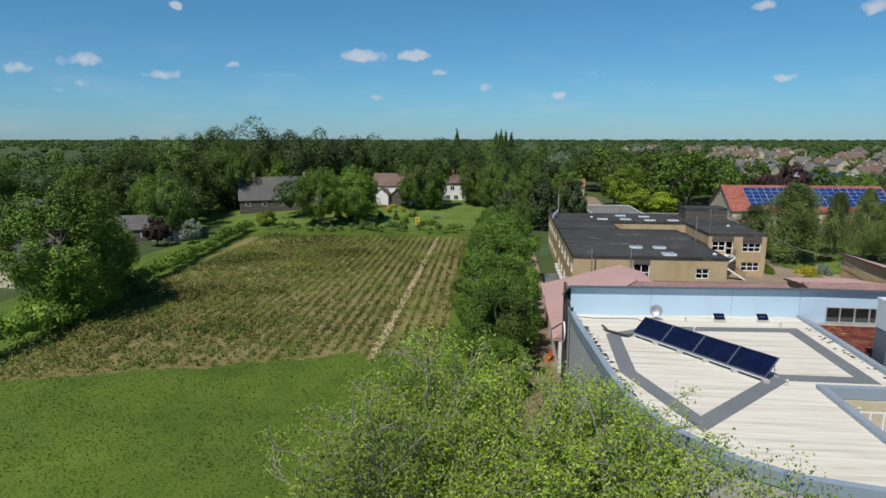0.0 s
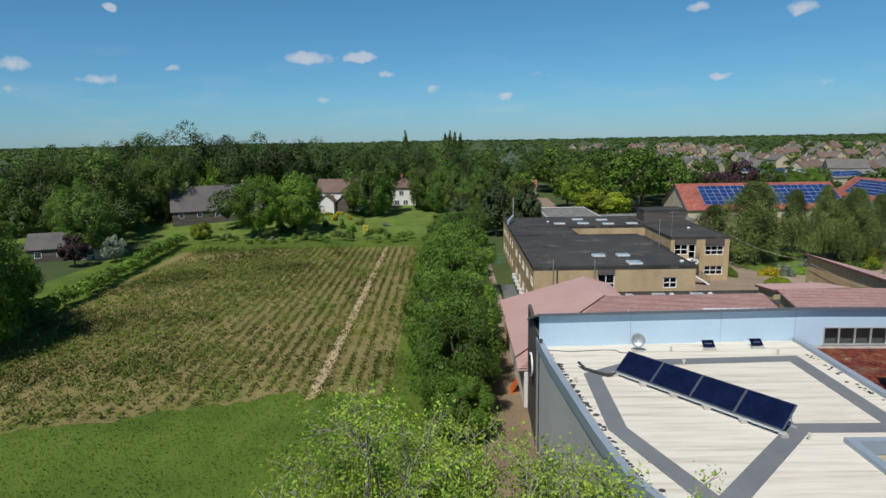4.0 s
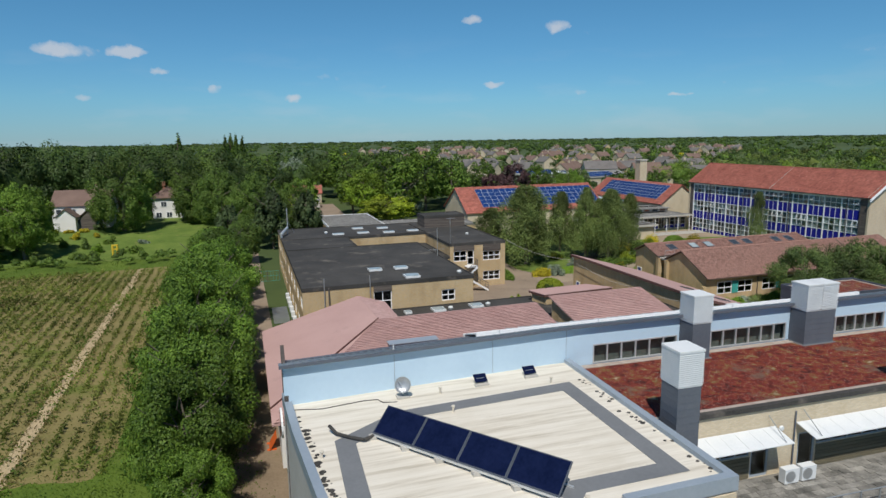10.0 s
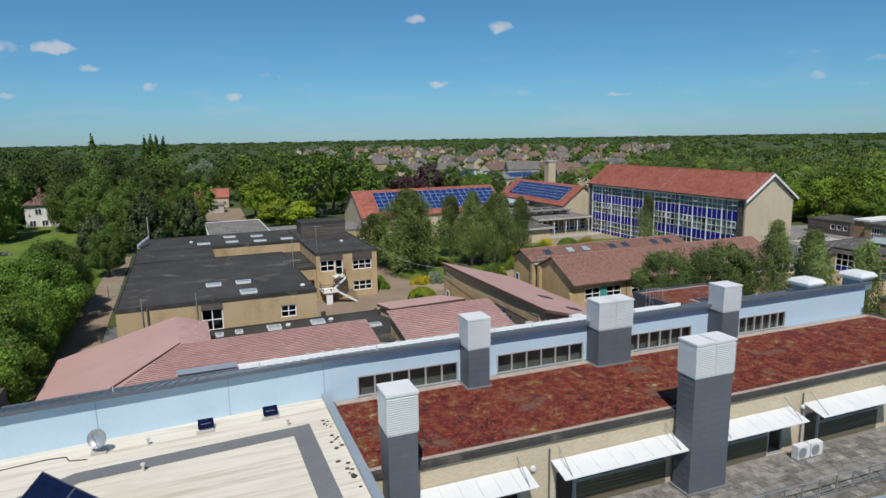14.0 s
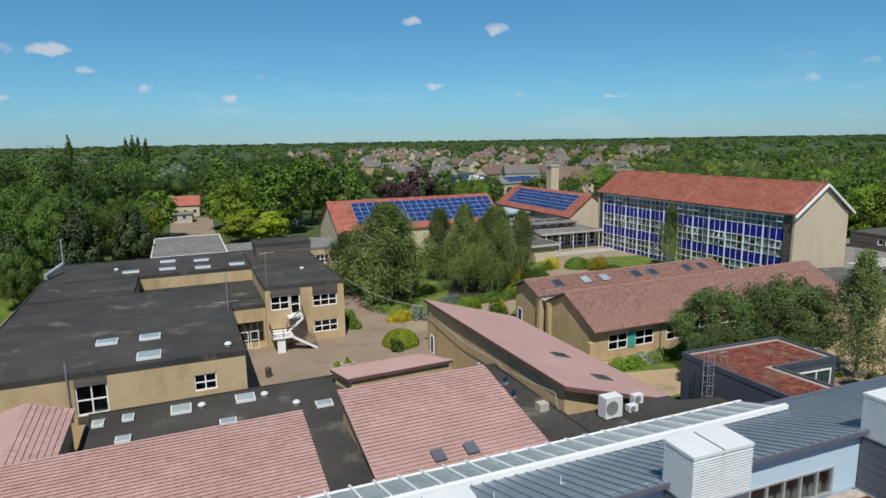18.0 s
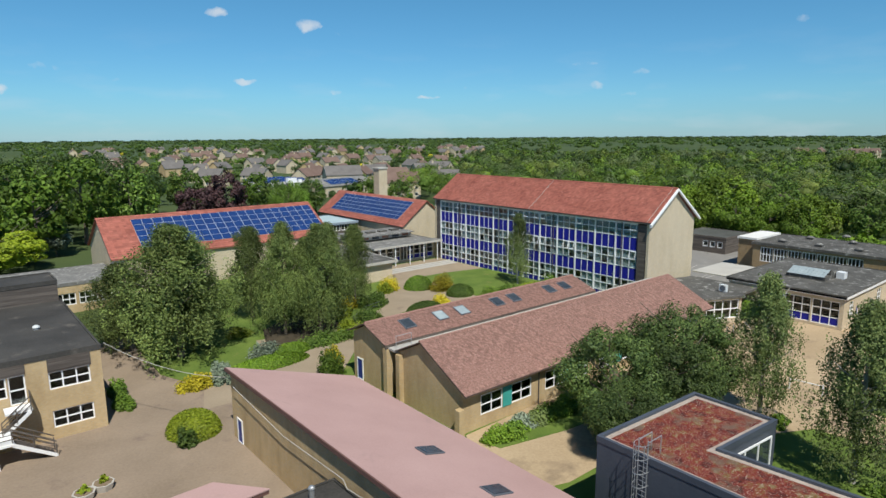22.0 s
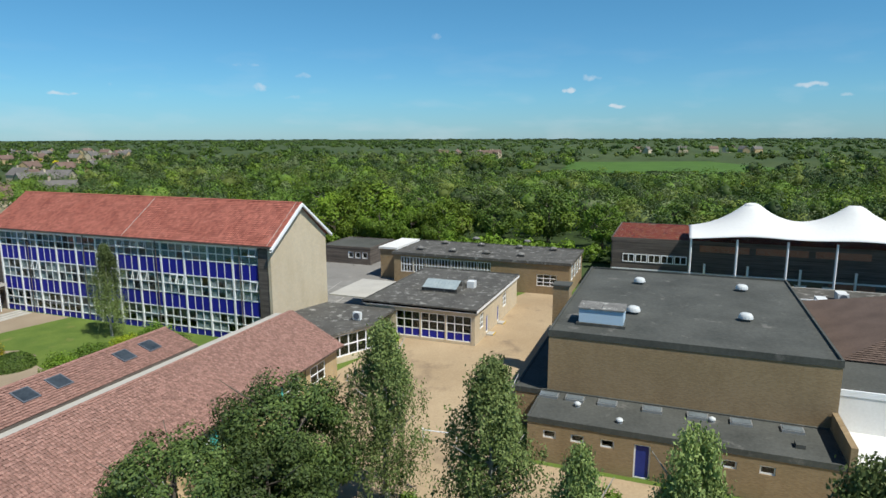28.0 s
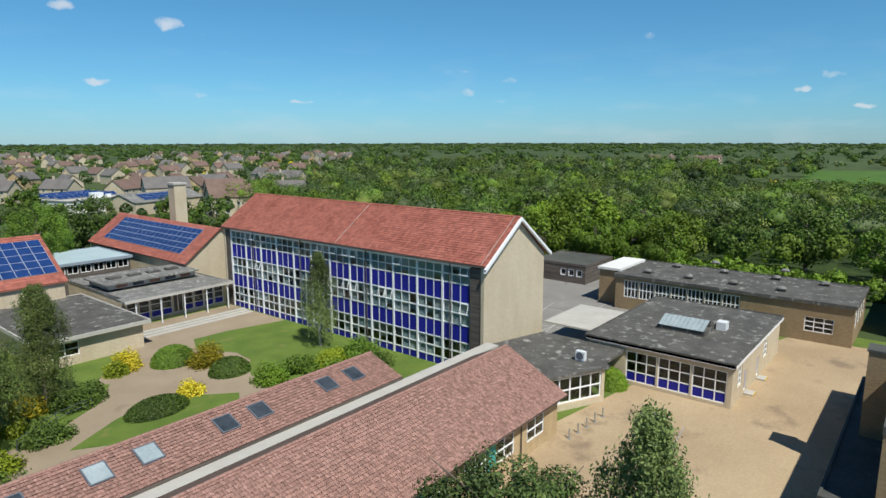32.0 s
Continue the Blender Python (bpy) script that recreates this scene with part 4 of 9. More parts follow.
for xa, xb in ((1.8, 21.0), (21.0, 67.2)):
    zr = Geo().slab([(xa, 39.1, 11.29), (xb, 39.1, 11.29), (xb, 47.2, 11.29 + ZS * 8.1), (xa, 47.2, 11.29 + ZS * 8.1)], 0.14)
    part("roof", zr, M["zinc"], cl, "blue-grey standing seam zinc")
    part("fascia", Geo().box(xa, xb, 39.02, 39.1, 11.14, 11.33), M["slate_clad"], cl, "dark grey fascia")
for k in range(122):
    x = 2.1 + k * 0.535
    part("seam", Geo().obox((x, 39.15, 11.29), (1, 0, 0), Vector((0, 8.0, ZS * 8.0)).normalized(), (0, 0, 1), 0.05, 8.35, 0.05), M["zinc"], cl)
# glazed strip along the low north edge
gl = thing("glazed_strip", "white framed glazed roof strip on the zinc roof", "rooflight", (27, 46, 9))
for k in range(32):
    x = 16.0 + k * 1.14
    part("glazing_bar", Geo().obox((x, 45.0, 9.52), (1, 0, 0), Vector((0, 3.0, -0.93)).normalized(), (0, 0, 1), 0.10, 3.1, 0.10), M["white"], gl)
part("top_rail", Geo().box(15.8, 52.0, 44.8, 45.05, 9.45, 9.7), M["white"], gl)
part("bottom_rail", Geo().box(15.8, 52.0, 47.85, 48.0, 8.5, 8.7), M["white"], gl)
part("glazing", Geo().slab([(15.9, 45.0, 9.56), (51.9, 45.0, 9.56), (51.9, 47.9, 8.66), (15.9, 47.9, 8.66)], 0.02), M["rooflight"], gl)

# sedum roof and terrace rooms
TZ, WY = 4.0, 30.4
sr = thing("classroom_terrace_block", "buff brick classrooms with a red sedum roof", "building", (44, 35, -0.8))
part("sedum_roof", Geo().prism([(20.9, WY + .25), (67.5, WY + .25), (67.5, 39.3), (20.9, 39.3)], 7.9, 8.38), M["sedum"], sr, "dark red sedum planting")
part("gravel_margin", ribbon(Geo(), [(21.0, WY + .3), (67.4, WY + .3), (67.4, 39.3)], 0.0, 0.35, 8.38, 8.41), M["moss_pale"], sr, "pale moss and gravel margin")
part("gravel_margin", Geo().box(21.0, 67.3, 38.75, 39.3, 8.38, 8.41), M["moss_pale"], sr, "pale moss and gravel margin")
part("roof_edge", ribbon(Geo(), [(20.7, 39.2), (20.7, WY), (67.6, WY), (67.6, 39.2)], -0.10, 0.22, 8.22, 8.50), M["felt"], sr)
UNITS = [(22.6, 28.9, 1), (31.0, 38.4, 0), (41.6, 47.6, 1), (49.4, 56.2, 0), (58.4, 65.0, 1)]
holes = []
for a, b_, right in UNITS:
    d0 = b_ - 1.25 if right else a
    w0, w1 = (a, b_ - 1.35) if right else (a + 1.35, b_)
    holes += [(d0 - 20.6, d0 + 1.25 - 20.6, 0.05, 2.35), (w0 - 20.6, w1 - 20.6, 1.45, 2.35)]
wall(sr, (20.6, WY, TZ), (1, 0), 47.0, 4.22, holes, 0.3, M["brick_pale"])
slate_blue = M["zinc_edge"]
for a, b_, right in UNITS:
    d0 = b_ - 1.25 if right else a
    w0, w1 = (a, b_ - 1.35) if right else (a + 1.35, b_)
    window(sr, (d0, WY, TZ + .05), (1, 0), 1.25, 2.3, 1, 1, 0.11, frame=slate_blue, name="glazed_door", inset=0.04)
    window(sr, (w0, WY, TZ + 1.45), (1, 0), w1 - w0, 0.9, 5, 1, 0.08, frame=slate_blue, name="strip_window", inset=0.04)
    for k in range(6):
        part("board", Geo().box(w0, w1, WY - 0.05 + 0.002 * k, WY - 0.004, TZ + 0.08 + 0.225 * k, TZ + 0.28 + 0.225 * k), M["board"], sr, "weathered brown timber board")
part("floor", Geo().box(20.9, 67.5, WY + .35, 39.2, TZ - .2, TZ + .04), M["dark"], sr)
part("back_wall", Geo().box(20.9, 67.5, 38.9, 39.2, TZ, 7.9), M["render_white"], sr)
part("terrace", Geo().prism([(20.25, 25.2), (69, 25.2), (69, WY + .2), (20.25, WY + .2)], TZ - .4, TZ), M["terrace"], sr, "weathered grey terrace")
slabs = Geo()
for r_ in range(12):
    for c_ in range(81):
        x, y = 20.4 + .6 * c_ - (.3 if r_ % 2 else 0), 25.3 + .43 * r_
        if x < 20.3 or y + .43 > WY:
            continue
        h_ = .012 + .006 * ((r_ * 7 + c_ * 13) % 5)
        slabs.box(x, x + .575, y, y + .405, TZ - .01, TZ + h_)
tagged(part("paving", slabs, M["terrace"], sr), "weathered grey paving slabs", kind="stuff")
part("lower_wall", Geo().prism([(15.2, 14.2), (68.5, 13), (69, 25.2), (69, 39.0), (20.3, 39.0), (20.3, 25.0), (15.2, 25.0)], -0.8, TZ - .4), M["brick_pale"], sr)
part("terrace_parapet", ribbon(Geo(), [(20.3, 25.1), (34, 24.9), (46, 24.3), (60, 22.8)], -0.35, 0.0, TZ - .4, TZ + 0.45), M["brick_pale"], sr, "pale brick terrace parapet")
part("parapet_coping", ribbon(Geo(), [(20.3, 25.1), (34, 24.9), (46, 24.3), (60, 22.8)], -0.45, 0.05, TZ + 0.45, TZ + 0.6), M["zinc_edge"], sr, "blue-grey coping")

for a, b_, right in UNITS:
    aw = thing("awning", "white sloping sunshade over the terrace windows", "awning", ((a + b_) / 2, WY, TZ + 2.6), "terrace sunshades")
    n_p = 7
    for k in range(n_p):
        x0, x1 = a - .3 + (b_ - a + .6) * k / n_p, a - .3 + (b_ - a + .6) * (k + 1) / n_p
        part("panel", Geo().slab([(x0, WY - 1.5, TZ + 2.75), (x1 - .015, WY - 1.5, TZ + 2.75), (x1 - .015, WY - .05, TZ + 3.1), (x0, WY - .05, TZ + 3.1)], 0.05), M["white_metal"], aw)
    for x in (a + .2, b_ - .2):
        part("stay", Geo().tube((x, WY - 1.4, TZ + 2.8), (x, WY - .02, TZ + 3.8), 0.025, k=5), M["grey_metal"], aw)


def vent_stack(x0, x1, y0, y1, z0, z1, double, label):
    """A clad ventilation stack with a white louvred head."""
    s = thing("ventilation_stack", label, "chimney", ((x0 + x1) / 2, (y0 + y1) / 2, z0), "ventilation stacks")
    zl = z1 - 2.0
    sh = part("shaft", Geo().box(x0, x1, y0, y1, z0, zl), M["slate_clad"], s, "dark grey horizontal cladding")
    for k in range(int((zl - z0) / 0.4)):
        part("cladding_joint", ribbon(Geo(), rect(x0, x1, y0, y1), -0.012, 0.01, z0 + .4 * k + .02, z0 + .4 * k + .045, True), M["slate_clad"], sh)
    heads = [(x0, (x0 + x1) / 2 - .05), ((x0 + x1) / 2 + .05, x1)] if double else [(x0, x1)]
    for a, b2 in heads:
        hd = part("louvre_head", Geo().box(a - .02, b2 + .02, y0 - .02, y1 + .02, zl, z1 - .12), M["white_metal"], s, "white louvred head")
        for k in range(16):
            z = zl + .1 + .108 * k
            part("slat", ribbon(Geo(), rect(a - .02, b2 + .02, y0 - .02, y1 + .02), -0.04, 0.0, z, z + .05, True), M["white_metal"], hd)
        part("cap", Geo().box(a - .08, b2 + .08, y0 - .08, y1 + .08, z1 - .12, z1), M["white_metal"], s, "white metal cap")
    part("flashing", ribbon(Geo(), rect(x0, x1, y0, y1), -0.15, 0.02, z0, z0 + .12, True), M["membrane_grey"], s)
    return s


vent_stack(21.5, 22.9, 29.1, 30.5, TZ, 12.85, False, "slim dark grey ventilation stack with white louvres")
vent_stack(38.7, 41.35, 28.8, 30.1, TZ, 12.92, True, "wide dark grey ventilation stack with twin white louvres")
vent_stack(29.25, 30.7, 37.95, 39.35, 8.3, 12.92, False, "dark grey ventilation stack against the blue wall")
vent_stack(38.9, 41.6, 37.95, 39.35, 8.3, 12.92, True, "wide dark grey ventilation stack against the blue wall")
vent_stack(49.75, 51.35, 37.95, 39.35, 8.3, 12.92, False, "dark grey ventilation stack against the blue wall")


def ac_unit(x, y, z, w=0.95, d=0.4, h=0.8, face=(0, -1), label="white outdoor air-conditioning unit"):
    a = thing("air_conditioner", label, "air conditioner", (x, y, z), "air conditioners")
    part("case", Geo().box(x - w / 2, x + w / 2, y - d / 2, y + d / 2, z + .1, z + h), M["white_metal"], a)
    for sx in (-1, 1):
        part("foot", Geo().box(x + sx * w * .35 - .04, x + sx * w * .35 + .04, y - d / 2, y + d / 2, z, z + .1), M["grey_metal"], a)
    if face[1]:
        c = (x - w * .12, y + face[1] * (d / 2 + .01), z + .1 + (h - .1) / 2)
        part("fan_grille", Geo().tube(c, (c[0], c[1] + face[1] * .02, c[2]), min(h, w) * .36, k=14), M["grey_metal"], a, "round dark fan grille")
    else:
        c = (x + face[0] * (w / 2 + .01), y, z + .1 + (h - .1) / 2)
        part("fan_grille", Geo().tube(c, (c[0] + face[0] * .02, c[1], c[2]), min(h, d) * .4, k=14), M["slate_clad"], a, "round dark fan grille")
    return a


for x in (29.5, 30.7, 48.0, 49.1):
    ac_unit(x, WY - 1.0, TZ, 1.0, 0.45, 0.95)
rail = thing("terrace_railing", "galvanised steel railing along the terrace", "railing", (50, 26.4, TZ))
part("handrail", Geo().tube((20.4, 26.4, TZ + 1.08), (68.8, 25.6, TZ + 1.08), 0.035), M["grey_metal"], rail)
part("mid_rail", Geo().tube((20.4, 26.4, TZ + .15), (68.8, 25.6, TZ + .15), 0.02), M["grey_metal"], rail)
for k in range(37):
    x = 20.6 + 1.3 * k
    y = 26.4 - .8 * (x - 20.4) / 49.6
    part("post", Geo().box(x - .04, x + .04, y - .03, y + .03, TZ, TZ + 1.06), M["grey_metal"], rail)
    part("mesh_panel", Geo().obox((x + .1, y, TZ + .25), (1, -.016, 0), (0, 0, 1), (0, 1, 0), 1.1, 0.06, 0.02), M["grey_metal"], rail)
for x, y, z in ((29.6, WY - .08, TZ + 2.9), (40.0, 29.42, TZ + 2.3), (49.0, WY - .08, TZ + 2.9)):
    solid("bulkhead_lamp", Geo().tube((x, y, z), (x, y - .1, z), 0.17, 0.12, 12), M["white_metal"], "round bulkhead lamp on the wall", "lamp", group="bulkhead lamps")
for x in (31.0 - .4, 49.4 - .4, 57.4):
    solid("downpipe", Geo().tube((x, WY - .08, TZ), (x, WY - .08, 7.8), 0.05), M["slate_clad"], "dark rainwater downpipe on the brick wall", "downpipe", group="terrace downpipes")
solid("white_tray", Geo().box(24.0, 25.6, 27.6, 28.8, TZ, TZ + .12), M["white_metal"], "flat white tray lying on the terrace", "tray")

# on the membrane roof
sc = thing("solar_collector", "row of four dark solar collectors on a tilted frame", "solar panel", (9.5, 30.5, 8.8))
A_, B_ = Vector((6.0, 34.15, 9.1)), Vector((12.15, 26.0, 9.1))
u_ = (B_ - A_).normalized()
v_ = Vector((-u_[1], u_[0], 0))
if v_.x < 0:
    v_ = -v_
up_ = (v_ * 1.25 + Vector((0, 0, 0.95))).normalized()
L_ = (B_ - A_).length / 4
nn_ = u_.cross(up_)
if nn_.z < 0:
    nn_ = -nn_
for k in range(4):
    o_ = A_ + u_ * (L_ * k)
    fr = part("panel_frame", Geo().obox(o_ + u_ * .01, u_, up_, nn_, L_ - .02, 1.62, 0.07), M["slate_dark"], sc)
    part("solar_cell", Geo().obox(o_ + u_ * .07 + up_ * .05 + nn_ * .071, u_, up_, nn_, L_ - .14, 1.52, 0.008), M["solar"], fr)
    for s_ in (.25, L_ - .25):
        part("strut", Geo().tube(o_ + u_ * s_ + up_ * 1.45, o_ + u_ * s_ + v_ * 1.4 + Vector((0, 0, -.28)), 0.03, k=5), M["alu"], sc)
part("lower_rail", Geo().obox(A_ - Vector((0, 0, .12)) - v_ * .05, u_, v_, (0, 0, 1), (B_ - A_).length, .14, .11), M["alu"], sc)
part("base_rail", Geo().obox(A_ + v_ * 1.35 - Vector((0, 0, .28)), u_, v_, (0, 0, 1), (B_ - A_).length, .1, .08), M["alu"], sc)
for k in range(6):
    p_ = A_ + u_ * ((B_ - A_).length * k / 5) - Vector((0, 0, .28))
    part("ballast", Geo().box(p_.x - .18, p_.x + .18, p_.y - .18, p_.y + .18, 8.8, 9.0), M["concrete"], sc)
cable = thing("pipe_run", "dark lagged pipe beside the collectors", "pipe", (4.6, 34.8, 8.8))
pts_ = [(6.1, 34.1, 9.0), (5.5, 33.9, 8.95), (5.0, 34.3, 8.95), (4.3, 35.0, 8.95), (4.0, 35.6, 9.15)]
for p_, q_ in zip(pts_, pts_[1:]):
    part("pipe_length", Geo().tube(p_, q_, 0.09, k=7), M["felt"], cable)
dd = thing("satellite_dish", "grey satellite dish on a weighted stand", "satellite dish", (8.65, 38.5, 8.8))
bowl = Geo()
cz = Vector((8.65, 38.45, 9.62))
ax = Vector((-.3, -.9, .35)).normalized()
a1 = ax.orthogonal().normalized()
a2 = ax.cross(a1)
for rr_, dz_ in ((0.02, -.10), (.22, -.08), (.38, -.03), (.48, .04)):
    for k in range(16):
        t_ = 2 * math.pi * k / 16
        bowl.v.append(tuple(cz + (a1 * math.cos(t_) + a2 * math.sin(t_)) * rr_ + ax * dz_))
for r_ in range(3):
    for k in range(16):
        bowl.f.append((r_ * 16 + k, r_ * 16 + (k + 1) % 16, (r_ + 1) * 16 + (k + 1) % 16, (r_ + 1) * 16 + k))
bw = part("bowl", bowl, M["grey_metal"], dd)
bw.modifiers.new("thickness", "SOLIDIFY").thickness = 0.02
part("feed_arm", Geo().tube(cz + ax * .5, cz - a2 * .4, 0.02, k=5), M["grey_metal"], dd)
part("mast", Geo().tube((8.65, 38.6, 8.85), (8.65, 38.6, 9.9), 0.035), M["grey_metal"], dd)
part("base", Geo().box(8.3, 9.0, 38.3, 38.9, 8.8, 8.92), M["concrete"], dd)
for x, y in ((13.7, 39.0), (17.1, 39.2)):
    pv = thing("solar_vent", "small tilted solar panel powering a roof vent", "solar panel", (x, y, 8.8), "solar roof vents")
    part("panel", Geo().obox((x - .4, y - .2, 8.95), (1, 0, 0), Vector((0, .75, .5)).normalized(), Vector((0, -.5, .75)).normalized(), .8, .6, .04), M["solar"], pv)
    part("stand", Geo().box(x - .25, x + .25, y, y + .25, 8.8, 9.15), M["grey_metal"], pv)
    part("ballast", Geo().box(x - .5, x + .4, y - .5, y - .25, 8.8, 8.92), M["concrete"], pv)
for x, y in ((10.9, 38.4), (10.8, 35.7), (17.8, 37.6), (3.3, 33.0), (7.2, 33.2), (13.2, 25.6), (15.3, 22.0)):
    solid("roof_outlet", Geo().tube((x, y, 8.8), (x, y, 9.12), 0.06, k=7).tube((x, y, 9.12), (x, y, 9.2), 0.11, k=7), M["membrane"], "small pale roof outlet pipe", "pipe", group="roof outlets")
wire = thing("roof_cable", "thin black cable lying across the pale roof", "cable", (5, 38.8, 8.8))
pts_ = [(2.4, 38.9, 8.83), (4.0, 38.5, 8.83), (6.4, 38.8, 8.83), (7.2, 38.7, 8.83), (7.4, 38.2, 8.83), (8.2, 38.0, 8.83)]
for p_, q_ in zip(pts_, pts_[1:]):
    part("cable_length", Geo().tube(p_, q_, 0.025, k=5), M["felt"], wire)
rngm = random.Random(3)
moss = Geo()
for k in range(90):
    y = rngm.uniform(19, 38)
    x = np.interp(y, [19, 22.2, 26.2, 31, 36, 39], [4.9, 3.6, 3.1, 2.7, 2.3, 2.1]) + .38 + abs(rngm.gauss(0, .16))
    r_ = rngm.uniform(.04, .16)
    moss.dome((x, y, 8.795), r_ * 1.2, r_, r_ * .5, 7, 2)
for k in range(30):
    x, y = 20.0 - abs(rngm.gauss(0, .25)), rngm.uniform(26, 38)
    r_ = rngm.uniform(.04, .14)
    moss.dome((x, y, 8.795), r_ * 1.2, r_, r_ * .5, 7, 2)
tagged(solid("moss", moss, M["felt"], "dark moss clumps along the roof edge", "moss"), kind="stuff")
for (x, y) in ((63.7, 42.4), (67.5, 40.5)):
    z_ = 11.29 + ZS * (y - 39.1)
    rv = thing("roof_ventilator", "large white domed ventilator on the zinc roof", "vent", (x, y, z_), "zinc roof ventilators")
    part("upstand", Geo().box(x - .8, x + .8, y - .8, y + .8, z_ - .4, z_ + .5), M["zinc"], rv)
    part("louvre_band", Geo().box(x - .92, x + .92, y - .92, y + .92, z_ + .5, z_ + .74), M["white_metal"], rv)
    part("cap", Geo().add([(x + a * s, y + b2 * s, z_ + h) for s, h in ((1.06, .72), (1.06, .84), (.84, 1.1), (.46, 1.17)) for a, b2 in ((-1, -1), (1, -1), (1, 1), (-1, 1))],
                          [(3, 2, 1, 0), (12, 13, 14, 15)] + [(4 * r + k, 4 * r + (k + 1) % 4, 4 * r + 4 + (k + 1) % 4, 4 * r + 4 + k) for r in range(3) for k in range(4)]), M["white_metal"], rv)
for x in (9, 17, 24.5, 33, 36, 45, 55, 58.5):
    y = 42.0 + (x % 3) * .6
    z_ = 11.29 + ZS * (y - 39.1)
    lv = thing("roof_anchor", "small steel safety anchor on the zinc roof", "anchor", (x, y, z_), "roof anchors")
    part("post", Geo().tube((x, y, z_), (x, y, z_ + .35), .04, k=6), M["alu"], lv)
    part("plate", Geo().obox((x - .2, y - .15, z_ + .03), (1, 0, 0), Vector((0, 1, ZS)).normalized(), (0, 0, 1), .4, .3, .03), M["alu"], lv)

# the long range bends a little where it meets the curved block
RANGE = ("clerestory", "glazed_strip", "classroom_terrace_block", "awning", "ventilation_stack", "air_conditioner", "terrace_railing", "bulkhead_lamp", "downpipe", "white_tray", "roof_ventilator", "roof_anchor")
for ob in list(scene.objects):
    if ob.parent is None and ob.name.split(".")[0] in RANGE:
        for sub in [ob] + list(ob.children_recursive):
            if sub.type == "MESH":
                o_ = ORIGIN.get(sub, Vector((0, 0, 0)))
                for vert in sub.data.vertices:
                    x, y = vert.co.x + o_.x, vert.co.y + o_.y
                    vert.co.y += np.interp(x, (2.0, 21.0, 40.0, 67.0), (0.25, 1.15, 0.6, -0.28))
                    vert.co.x += (y - 39) * 0.032
                sub.data.update()

# ---- two-storey block ----
W2 = dict(bar=0.07)
tb = block("two_storey_block", "two-storey buff brick block with black felt roof", 6.1, 26.8, 75.2, 101.2, 7.0, M["brick_buff"],
           south=[(8.2, 2.2, 3.6, 2.4, 2, 2), (16.6, 1.75, 4.1, 1.4, 2, 2)],
           west=[(2 + 5 * k, 3.2, z, 1.5, 3, 2) for k in range(5) for z in (1.0, 4.2)], roof=M["felt"], coping=M["felt"], floors=(3.3,))
tb2 = block("two_storey_rear_wing", "rear wing of buff brick with black felt roof", 6.1, 31.2, 111.5, 124.5, 7.0, M["brick_buff"],
            west=[(1 + 4 * k, 2.6, z, 1.5, 3, 2) for k in range(3) for z in (1.0, 4.2)], roof=M["felt"], coping=M["felt"], floors=(3.3,))
tb3 = block("two_storey_west_link", "buff brick link with black felt roof", 6.1, 17.0, 101.25, 111.45, 7.0, M["brick_buff"],
            west=[(1 + 4 * k, 2.6, z, 1.5, 3, 2) for k in range(2) for z in (1.0, 4.2)], roof=M["felt"], coping=M["felt"], floors=(3.3,))
tb4 = block("courtyard_hall", "single-storey part with low black roof", 17.05, 31.15, 101.25, 111.45, 5.0, M["brick_buff"], roof=M["felt"], coping=M["felt"])
tb5 = block("entrance_lobby", "low entrance lobby of buff brick", 26.85, 31.15, 97.5, 101.2, 5.0, M["brick_buff"],
            south=[(0.3, 3.7, 0.5, 2.5, 5, 2, dict(frame=M["timber"]))], roof=M["felt"], coping=M["felt"])
tb6 = block("east_wing", "buff brick wing with white windows and outside stair", 31.2, 40.7, 97.4, 124.5, 7.0, M["brick_buff"],
            south=[(0.6, 2.2, 4.1, 1.7, 2, 2), (2.9, 1.15, 3.4, 2.4, 1, 2), (5.6, 3.0, 4.0, 1.5, 3, 2), (5.6, 3.0, 0.7, 1.5, 3, 2)], roof=M["felt"], coping=M["felt"], floors=(3.3,))
pent = block("roof_plant_room", "dark timber clad plant room on the roof", 32.5, 40.5, 116.5, 121.5, 9.2, M["timber"], roof=M["felt"], coping=M["felt"], z0=7.0)

# ---- pink roofed halls ----
h1 = thing("pink_roofed_hall", "hall with hipped pink tiled roof", "building", (15, 60, -0.8))
part("wall", Geo().prism([(2.0, 48.7), (29.0, 48.7), (29.0, 62.6), (2.0, 62.6)], -0.8, [3.3, 3.3, 6.2, 3.9]), M["render_white"], h1)
part("wall", Geo().prism([(2.0, 62.65), (14.5, 62.65), (14.5, 71.3), (11.6, 71.5), (2.0, 70.2)], -0.8, [3.8, 5.3, 5.3, 6.1, 3.8]), M["brick_buff"], h1)
part("roof_west", Geo().slab([(1.4, 50.6, 4.0), (12.2, 62.6, 6.50), (11.85, 72.0, 6.52), (1.4, 70.5, 4.0)], 0.2), M["pink"], h1, "smooth pink mineral felt")
part("hip_trim", Geo().tube((1.4, 50.6, 4.03), (12.2, 62.6, 6.53), .07, k=5), M["pink_edge"], h1, "dark hip trim")
part("roof_east", Geo().slab([(12.2, 62.6, 6.48), (14.8, 62.8, 5.6), (14.8, 71.6, 5.6), (11.85, 72.0, 6.48)], 0.15), M["tile_pink"], h1)
tile_slope(h1, (14.8, 62.8, 5.62), (14.8, 71.6, 5.62), (11.85, 71.9, 6.5), (12.2, 62.6, 6.5), 0.42, 0.36, M["tile_pink"])
part("roof_deck", Geo().slab([(1.4, 48.7, 3.58), (29.2, 48.7, 3.58), (29.2, 62.8, 6.43), (12.2, 62.6, 6.43), (1.4, 50.6, 3.96)], 0.15), M["tile_pink"], h1)
